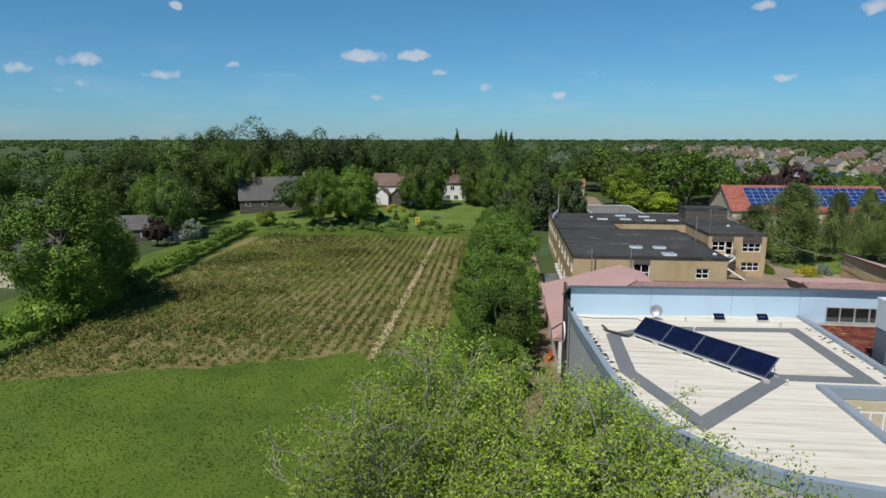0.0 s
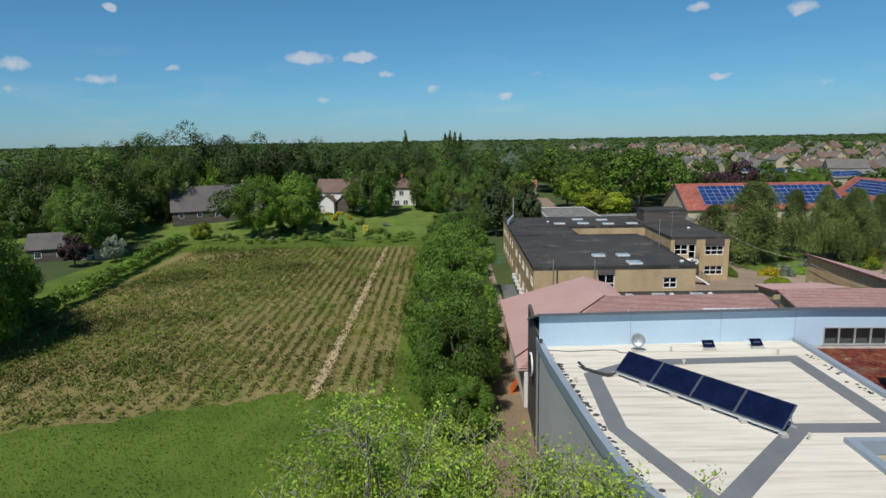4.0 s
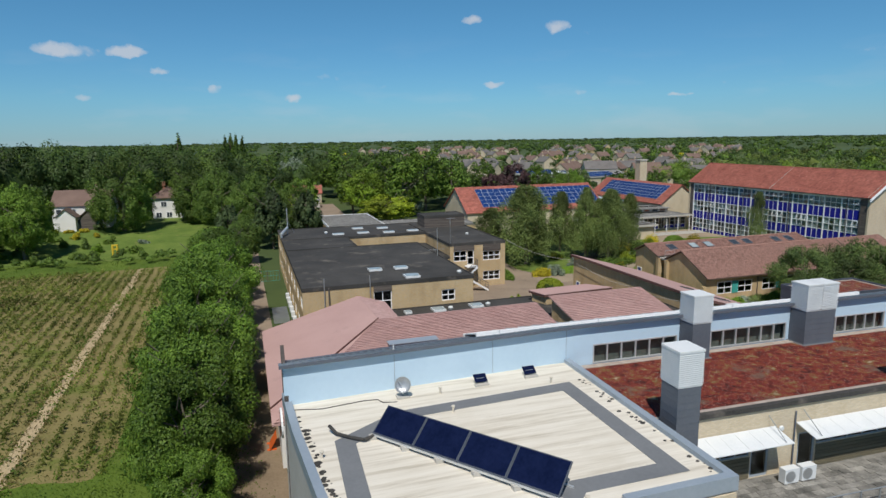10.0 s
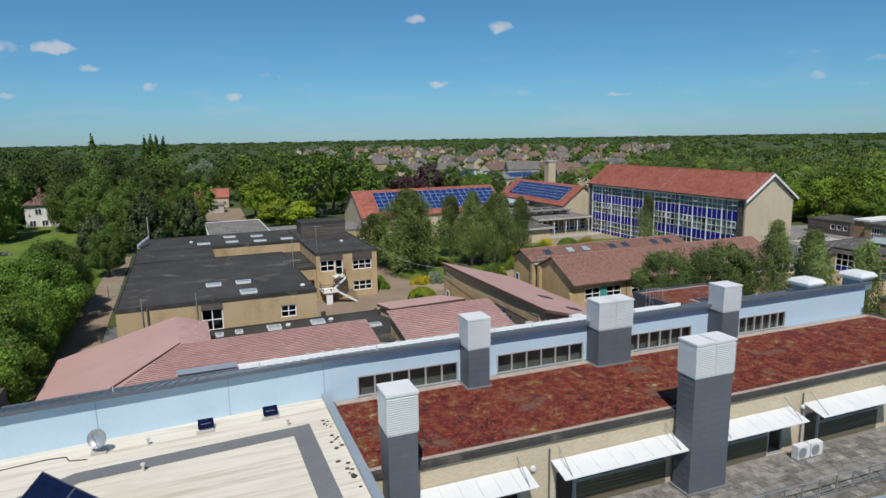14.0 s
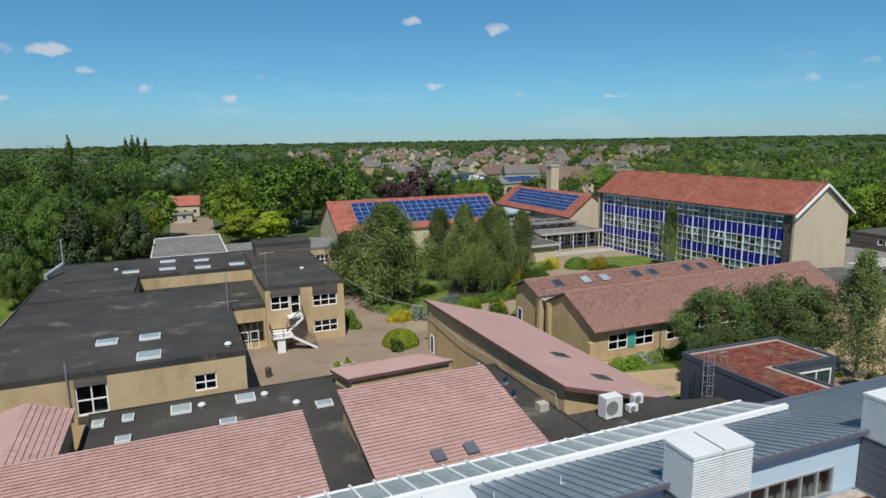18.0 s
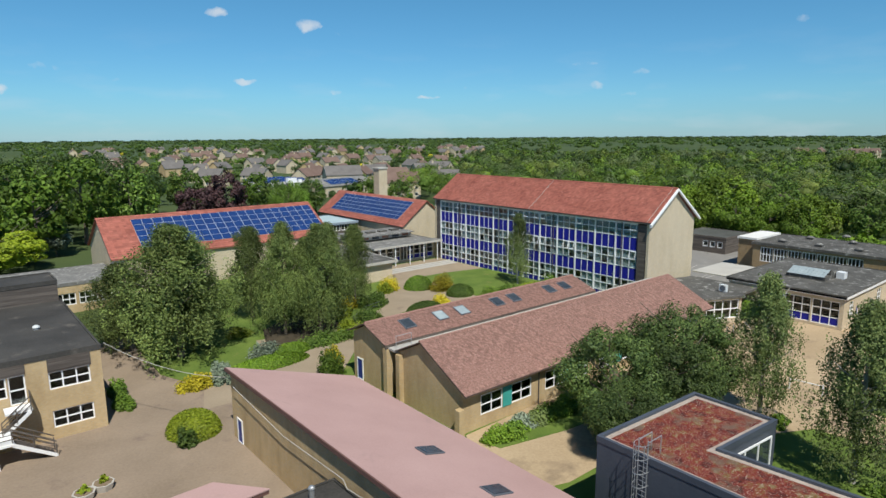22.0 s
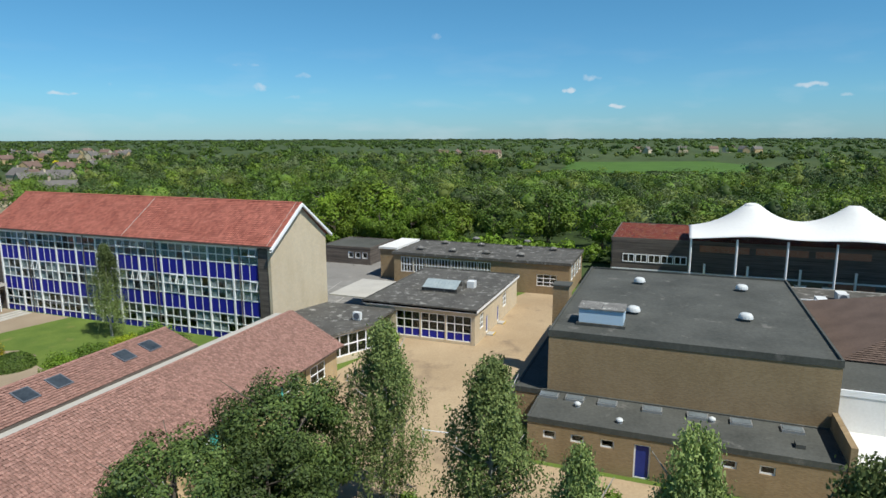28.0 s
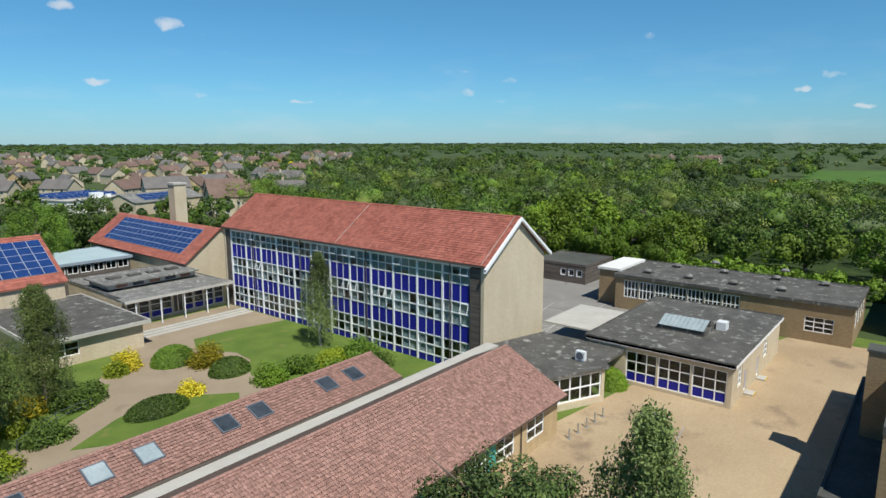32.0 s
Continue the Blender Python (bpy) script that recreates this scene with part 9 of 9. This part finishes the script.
def house(x, y, w, d, ze, zr, turn, wmat, rmat, label, chimneys=1, rows=1, cols=3, group="", win=True, wz=0.0):
    """A gabled house with windows, doors and chimneys; its ridge runs along its own x."""
    h = thing("house", label, "house", (0, 0, 0), group)
    ORIGIN[h] = Vector((0, 0, 0))
    gable_house(h, -w / 2, w / 2, -d / 2, d / 2, ze, zr, "x", wmat, rmat, .35, -.3)
    if win:
        for side in (-1, 1):
            for r in range(rows):
                for c in range(cols):
                    cx = -w / 2 + w * (c + .5) / cols
                    y0 = side * d / 2
                    wd = part("window", Geo().box(cx - .65, cx + .65, min(y0, y0 + side * .06), max(y0, y0 + side * .06), wz + .9 + 2.6 * r, wz + 2.15 + 2.6 * r), M["white"], h)
                    part("pane", Geo().box(cx - .55, cx + .55, min(y0 + side * .06, y0 + side * .075), max(y0 + side * .06, y0 + side * .075), wz + 1.0 + 2.6 * r, wz + 2.05 + 2.6 * r), M["rooflight_dark"], wd)
    for k in range(chimneys):
        cx = -w * .32 + w * .64 * (k if chimneys > 1 else .85)
        ch = part("chimney", Geo().box(cx - .4, cx + .4, -.35, .35, zr - .8, zr + 1.3), M["brick_pale"], h)
        part("pot", Geo().tube((cx, 0, zr + 1.3), (cx, 0, zr + 1.7), .15, k=7), M["tile_red"], ch)
    h.matrix_basis = pose(x, y, 0, 0, 0, turn)
    return h


house(-71, 170, 23, 12, 5.4, 11.4, 22, M["timber"], M["tile_grey"], "long dark weatherboarded house with slate roof", 2, 1, 5, wz=2.6)
house(-37.6, 180.5, 12.6, 9, 8.7, 12.0, -4, M["render_white"], M["tile_umber"], "white rendered house with a broad brown tiled roof", 1, 2, 4, wz=3.1)
house(-40.4, 175.0, 4.2, 4.2, 6.3, 8.1, 86, M["render_white"], M["tile_brown"], "brown tiled porch wing of the white house", 0, 1, 1, wz=3.2)
house(-35.8, 175.4, 3.2, 3.4, 6.2, 7.7, 86, M["timber"], M["tile_brown"], "small dark lean-to of the white house", 0, 1, 1, wz=3.2)
ct = thing("cottage", "white rendered cottage with hipped brown roof", "house", (-19.5, 190, 0))
part("wall", Geo().box(-23.1, -15.9, 186, 195, -.3, 9.0), M["render_white"], ct)
EV, RD = [(-23.6, 185.5, 8.95), (-15.4, 185.5, 8.95), (-15.4, 195.5, 8.95), (-23.6, 195.5, 8.95)], [(-19.5, 188.3, 11.6), (-19.5, 195.5, 11.6)]
part("roof", Geo().add(EV + RD + [(x, y, z - .2) for x, y, z in EV], [(0, 1, 4), (1, 2, 5, 4), (2, 3, 5), (3, 0, 4, 5), (9, 8, 7, 6), (0, 6, 7, 1), (1, 7, 8, 2), (2, 8, 9, 3), (3, 9, 6, 0)]), M["tile_umber"], ct)
part("chimney", Geo().box(-20.6, -19.8, 189.2, 190, 10.4, 13.0), M["brick_red"], ct)
for x, z_ in ((-21.6, 3.7), (-19.0, 3.7), (-20.2, 6.6)):
    wd = part("window", Geo().box(x - .75, x + .75, 185.92, 186.0, z_ - .1, z_ + 1.35), M["white"], ct)
    for k in (-1, 1):
        part("pane", Geo().box(x + .34 * k - .28, x + .34 * k + .28, 185.88, 185.92, z_, z_ + 1.25), M["rooflight_dark"], wd)
house(-16.5, 219, 13, 8, 9.2, 12.8, 0, M["timber"], M["tile_slate"], "dark slate-roofed house behind the cottage", 2, 2, 4, wz=3)
house(-40, 203, 10, 7, 9.4, 13.2, 60, M["timber"], M["tile_slate"], "grey slate-roofed house behind the white house", 1, 1, 2, wz=4)
house(-30, 208, 14, 8, 5.6, 9.8, 20, M["brick_red"], M["tile_brown"], "red brick house among the trees", 2, 2, 4)
house(23.2, 249.5, 11.5, 9, 3.6, 6.2, -5, M["brick_pale"], M["tile_red"], "low red-roofed bungalow by the drive", 0, 1, 4)
house(21.6, 231.0, 9, 6, 2.4, 2.8, -5, M["concrete"], M["lichen"], "small pale garage beside the bungalow", 0, 1, 2)
house(-82, 84, 15, 9, 3.0, 6.0, 78, M["brick_pale"], M["tile_grey"], "pale bungalow with grey tiled roof", 0, 1, 4)
house(-103, 101, 13, 9, 3.0, 6.2, 70, M["render_white"], M["tile_grey"], "white-gabled bungalow with grey roof", 0, 1, 3)
house(-86, 124, 12, 8, 2.8, 5.4, 20, M["timber"], M["tile_grey"], "dark-roofed house beyond the hedge", 0, 1, 3)
house(-80, 124, 8, 5, 2.3, 3.6, 20, M["concrete"], M["tile_grey"], "grey garden shed with shallow roof", 0, 1, 1)
house(-131, 142, 16, 9, 3.2, 6.6, 48, M["render_white"], M["tile_grey"], "white-gabled bungalow with grey roof", 0, 1, 4)
house(-2, 236, 16, 8, 5.2, 8.8, 10, M["brick_red"], M["tile_red"], "red-roofed house among trees", 1, 2, 4)
house(180.6, 295.0, 16.5, 11, 6.6, 10.5, -18, M["brick_pale"], M["tile_slate"], "large cream gabled house with grey tiled roof", 0, 2, 4)
house(174.6, 240.4, 14, 9.4, 6.3, 10.0, -18, M["brick_pale"], M["tile_umber"], "cream gabled house with brown tiled roof", 0, 2, 4)
house(186, 262, 13, 9, 6.6, 10.6, -18, M["brick_pale"], M["tile_umber"], "tan house with brown tiled roof behind the chimney", 0, 2, 3)
house(242, 309, 15, 10, 6.0, 9.4, -18, M["brick_pale"], M["tile_slate"], "pale gabled house with grey roof", 1, 2, 4)
house(262, 322, 14, 9, 6.0, 9.2, -70, M["brick_pale"], M["tile_slate"], "pale house with its grey gable to the wood", 0, 2, 3)
house(166, 274, 30, 15, 4.0, 6.6, 15, M["brick_pale"], M["lichen"], "long low hall with a pale sheet roof and solar panels", 0, 1, 6)
c15, s15 = math.cos(radians(15)), math.sin(radians(15))
at15 = lambda u, v, z: (166 + u * c15 - v * s15, 274 + u * s15 + v * c15, z)
solar_array([at15(-15, -7.5, 4.2), at15(15, -7.5, 4.2), at15(15, 0, 6.8), at15(-15, 0, 6.8)], 10, 2, .16, .72, .12, .78, "blue solar array on the pale low hall", M["solar_blue"])
pvb = thing("flat_roofed_hall", "white flat-roofed hall carrying rows of solar panels", "building", (150, 296, 0))
q15 = lambda u, v: (149 + u * c15 - v * s15, 296 + u * s15 + v * c15)
part("wall", Geo().prism([q15(-13, -11), q15(13, -11), q15(13, 11), q15(-13, 11)], -.3, 4.4), M["render_white"], pvb)
part("roof", Geo().prism([q15(-13.3, -11.3), q15(13.3, -11.3), q15(13.3, 11.3), q15(-13.3, 11.3)], 4.4, 4.7), M["concrete"], pvb)
for r_ in range(4):
    v_ = -5 + r_ * 4.4
    solar_array([(*q15(-12, v_), 4.8), (*q15(12, v_), 4.8), (*q15(12, v_ + 2.4), 6.0), (*q15(-12, v_ + 2.4), 6.0)], 11, 1, .02, .98, .05, .95, "tilted row of panels on the flat white hall", M["solar_blue"])
part("plant", Geo().box(149, 153, 286, 288.4, 4.7, 6.6), M["white"], pvb)
part("plant", Geo().box(154.5, 156, 287, 288.4, 4.7, 5.8), M["white"], pvb)
sheet("drive", [(4, 150), (17, 165), (30, 165), (32, 240), (17, 240), (12, 180), (2, 160)], M["yard"], "brown tarmac drive beyond the school", "road", GZ + .06)
pl_ = thing("play_tower", "yellow plastic garden climbing frame", "play equipment", (-26, 148, .3))
part("frame", Geo().box(-26.6, -25.4, 147.6, 148.4, .1, .35).box(-26.6, -26.3, 147.6, 148.4, .35, 2.6).box(-25.7, -25.4, 147.6, 148.4, .35, 2.6).box(-26.3, -25.7, 147.6, 148.4, 1.6, 1.8).box(-26.3, -25.7, 147.6, 148.4, 2.4, 2.6), M["yellow"], pl_)
for x, y, m_, h_ in ((-58, 146, "leaf_mid", 1.4), (-55, 152, "leaf_lime", 1.6), (-48, 143, "leaf_silver", 1.0), (-33, 147, "leaf_dark", 2.0), (-30, 151, "leaf_bright", 2.2), (-37, 165, "leaf_yellow", 2.0), (-33, 166, "leaf_yellow", 1.6), (-23, 150, "leaf_mid", 2.6), (-40, 143, "leaf_mid", 2.4), (-20, 145, "leaf_dark", 1.2), (-46, 158, "leaf_purple", 1.5), (-10, 150, "leaf_mid", 2.4), (-112, 124, "leaf_yellow", 3.0), (-118, 118, "leaf_yellow", 3.2)):
    shrub(x, y, h_ * .9, h_ * .9, h_, m_, "leafy garden shrub behind the field", 700, .17, rise(x, y) - .05 if x > -100 else 0, group="village garden shrubs")

for x, y, m_, h_ in ((-43.5, 172.5, "leaf_lime", 1.4), (-40, 171.6, "leaf_yellow", 1.2), (-36.6, 171.8, "leaf_yellow", 1.4), (-33.4, 173, "leaf_dark", 2.4), (-46, 174, "leaf_dark", 2.2), (-24.6, 184, "leaf_dark", 1.4), (-15.0, 183.0, "leaf_mid", 1.4), (-38, 158, "leaf_mid", 2.2), (-33, 156, "leaf_dark", 2.6), (-29, 160, "leaf_bright", 2.2), (-22, 158, "leaf_silver", 1.2), (-41, 164, "leaf_mid", 1.6), (-50, 158, "leaf_dark", 3.0), (-55, 163, "leaf_mid", 3.2), (-47, 151, "leaf_dark", 1.8)):
    shrub(x, y, 1.7, 1.5, h_, m_, "dense garden shrub before the village houses", 700, .16, rise(x, y) - .05, group="village garden shrubs")

# ---- the town ----
rt = random.Random(17)
DIR = lambda a, r: (25 + r * math.sin(radians(a)), 28 + r * math.cos(radians(a)))
protos = []
for wmat, rmat, lb in (("brick_pale", "tile_umber", "pale brick house with brown roof"), ("brick_pale", "tile_slate", "pale brick house with grey roof"), ("brick_buff", "tile_slate", "tan house with slate-grey roof"), ("brick_buff", "tile_umber", "buff brick house with brown roof")):
    protos.append(lambda x, y, t, near, wm=wmat, rm=rmat, l=lb: house(x, y, 13, 9, 5.0, 8.6, t, M[wm], M[rm], l, 1, 2, 3, "town houses", near))
first = {}
spots_ = [(206, 285), (216, 262), (176, 322), (206, 318), (222, 330), (190, 340), (160, 345), (236, 345), (214, 352), (140, 352), (270, 350)]
BUILT = [(180.6, 295), (174.6, 240), (186, 262), (242, 309), (262, 322), (166, 274), (155, 271), (178, 278), (149, 290), (149, 303)]
tries = 0
first_spots = list(spots_)
for n_, (x, y) in enumerate(first_spots):
    k = (0, 1, 0, 3, 1)[n_ % 5]
    turn = (35, 120, 30, 40, 125)[n_ % 5]
    if (k, True) not in first:
        first[(k, True)] = protos[k](x, y, turn, True)
    else:
        copy_thing(first[(k, True)], pose(x, y, 0, 0, 0, turn))
while len(spots_) < 115 and tries < 9000:
    tries += 1
    a = rt.uniform(9, 44)
    r = 300 + 800 * rt.random() ** 1.1
    if a > 39 and r < 420:
        continue
    x, y = DIR(a, r)
    if x < 165 and y < 262:
        continue
    if all((x - p) ** 2 + (y - q) ** 2 > (16 + r * .012) ** 2 for p, q in spots_ + BUILT):
        spots_.append((x, y))
        k = rt.randrange(4)
        turn = rt.choice((0, 12, 85, 100, 40)) + rt.uniform(-6, 6)
        key = (k, r < 360)
        if key not in first:
            first[key] = protos[k](x, y, turn, r < 360)
        else:
            copy_thing(first[key], pose(x, y, 0, 0, 0, turn))
for a, r0, r1, n in ((71, 690, 770, 6), (87, 950, 1030, 5), (94, 1000, 1060, 6), (-8, 520, 700, 8)):
    for _ in range(n):
        x, y = DIR(a + rt.uniform(-2.5, 2.5), rt.uniform(r0, r1))
        copy_thing(first[rt.choice(((0, False), (2, False), (1, False)))], pose(x, y, 0, 0, 0, rt.uniform(0, 180)))


# ---- woods to the horizon ----
def polar(n, a0, a1, r0, r1, h0, h1, keep=lambda x, y: True, power=1.0):
    got = []
    for _ in range(n * 4):
        a, r = rw.uniform(a0, a1), r0 + (r1 - r0) * rw.random() ** power
        x, y = DIR(a, r)
        if keep(x, y):
            h = rw.uniform(h0, h1)
            got.append((x, y, h, h * rw.uniform(.4, .6)))
        if len(got) >= n:
            break
    return got


clear_town = lambda x, y: all((x - p) ** 2 + (y - q) ** 2 > 130 for p, q in spots_) and all((x - p) ** 2 + (y - q) ** 2 > 230 for p, q in BUILT)
in_wood = lambda x, y: (x > 176 + max(0, (y - 95)) * .35 or (y > 128 + max(0, 150 - x) and x > 150)) and x > 172
near_w = scatter(760, 172, 330, -90, 300, 6.0, 11.8, 5.6, lambda x, y: in_wood(x, y) and math.degrees(math.atan2(x - 25, y - 28)) > 36)
near_w = [(x, y, h, r * 1.22) for x, y, h, r in near_w]
# dark sheet below the crowns, painted with the shade between them
sheet("woodland_floor", [(172, -100), (335, -100), (335, 305), (215, 305), (172, 150)], M["undergrowth"], "woodland undergrowth with canopy shade in its dark green", "ground", .06)
near_w = [(x, y, h * rw.uniform(.85, 1.2), r * rw.uniform(.95, 1.6)) for x, y, h, r in near_w]
CANOPY = (("canopy_mid", "dense green woodland canopy"), ("canopy_dark", "darker trees of the woodland"), ("canopy_bright", "bright spring-green trees of the woodland"), ("canopy_dark", "deep green trees of the woodland"), ("canopy_olive", "olive-green trees of the woodland"), ("canopy_mid", "green trees of the woodland"), ("canopy_grey", "grey-green willows of the woodland"))
for k, (m_, lb) in enumerate(CANOPY):
    woods("woodland", near_w[k::7], .27, 520, M[m_], lb, 40 + k)
for kk, x, y, s, w in (("sunny", 181, 114, 1.3, 1.4), ("sunny", 179, 93, 1.0, 1.15), ("bigdark", 185, 101, .78, 1.1), ("bigdark", 183, 83, .72, 1.1), ("big", 186, 129, .8, 1.2), ("bigdark", 186, 71, .75, 1.1), ("big", 184, 59, .66, 1.2), ("bigdark", 183, 45, .66, 1.2), ("big", 184, 30, .62, 1.2)):
    tree(kk, x, y, s, label="broad fresh-green tree at the wood's edge" if kk == "sunny" else "tall leafy tree at the wood's edge", group="woodland edge trees", wide=w)
edge_w = [(x, y, h, r * 1.3) for x, y, h, r in scatter(120, 166, 178, 25, 130, 2.0, 4.5, 2.6, lambda x, y: x > 169 + 3 * math.sin(y * .2))]
woods("woodland", edge_w, .26, 160, M["leaf_bright"], "bright undergrowth along the wood's edge", 49)
mid_w = polar(1150, 41, 118, 290, 700, 6.5, 12.5, lambda x, y: not (80 < math.degrees(math.atan2(x - 25, y - 28)) < 98 and 470 < math.hypot(x, y) < 660))
def sight(x, y, h):
    """Trees before the green field stay low, as scrub."""
    return min(h, max(3.0, .062 * (470 - x))) if 290 < x < 475 and 10 < y < 130 else h


mid_w = [(x, y, sight(x, y, h), r * 1.2) for x, y, h, r in mid_w if not (480 < x < 700 and 18 < y < 122)]
for k, (m_, lb) in enumerate(CANOPY):
    woods("woodland", mid_w[k::7], .54, 130, M[m_], lb.replace("of the woodland", "of the middle distance").replace("dense green woodland canopy", "green trees of the middle distance"), 70 + k)
left_a = polar(56, -30, -5, 170, 245, 17, 24, lambda x, y: y > 190) + polar(60, -5, 14, 190, 260, 11, 18, lambda x, y: y > 200 and not (11 < x < 36 and y < 262))
left_b = polar(230, -52, 14, 245, 460, 10, 18, clear_town)
left_c = polar(64, -54, -28, 150, 260, 9, 16, lambda x, y: math.hypot(x + 120, y - 140) > 14)
woods("woodland", left_c, .28, 1300, M["canopy_dark"], "green trees round the village bungalows", 66)
for k, (m_, lb) in enumerate((("canopy_dark", "tall dark village trees"), ("leaf_dark", "tall green village trees"), ("canopy_mid", "tall mid-green village trees"), ("canopy_dark", "tall deep green village trees"))):
    woods("woodland", left_a[k::4], .27, 1900, M[m_], lb, 53 + k)
    woods("woodland", left_b[k::4], .52, 420, M[m_], lb, 84 + k)
tops = [(-84.9, 185, 31, 8), (-97, 185, 28.5, 8), (-70, 186, 28, 7), (-65, 190, 27.6, 6.5), (-55, 188, 27, 7), (-98, 172, 26, 7), (-48, 196, 26, 7), (-38, 200, 25.4, 7), (-28, 198, 25.5, 7), (-18, 205, 25, 6)]
tops = [(x, y, h * .95, r * 1.3) for x, y, h, r in tops]
woods("woodland", tops, .28, 5200, M["canopy_dark"], "tallest green trees behind the village houses", 63, core=2)
town_w = polar(1050, 6, 47, 235, 1200, 4.0, 8.8, lambda x, y: clear_town(x, y) and (math.hypot(x, y) > 420 or rw.random() < .6))
woods("woodland", town_w[::2], .55, 120, M["canopy_mid"], "green trees between the town houses", 55)
woods("woodland", town_w[1::2], .55, 120, M["canopy_dark"], "dark trees between the town houses", 56)
gold = polar(26, 5, 100, 260, 900, 4, 7, clear_town)
woods("woodland", gold, .7, 50, M["leaf_yellow"], "golden trees scattered in the town", 59)
far_w = polar(2300, -60, 125, 640, 2600, 8, 14, lambda x, y: math.hypot(x, y) > 1050 or not (8 < math.degrees(math.atan2(x, y)) < 46) or rw.random() < .3, .7)
far_w = [(x, y, h, r * (1.2 + math.hypot(x, y) / 1500)) for x, y, h, r in far_w]
woods("woodland", far_w[::2], 1.6, 32, M["canopy_dark"], "far belts of dark trees", 60, core=1)
woods("woodland", far_w[1::2], 1.6, 32, M["canopy_mid"], "far belts of green trees", 61, core=1)
rim = polar(1100, -65, 130, 2600, 4300, 5, 10)
# needle blue-green on the farthest trees imitates the blue of distant haze
woods("woodland", [(x, y, h, r * 5.0) for x, y, h, r in rim], 3.4, 24, M["leaf_pine"], "tree line along the horizon, blue-green in place of haze", 62, core=1)
sheet("green_field", [(470, 122), (480, 20), (560, -30), (690, 20), (640, 140)], M["far_grass"], "bright green field beyond the wood", "field", .1)


flip_fix()
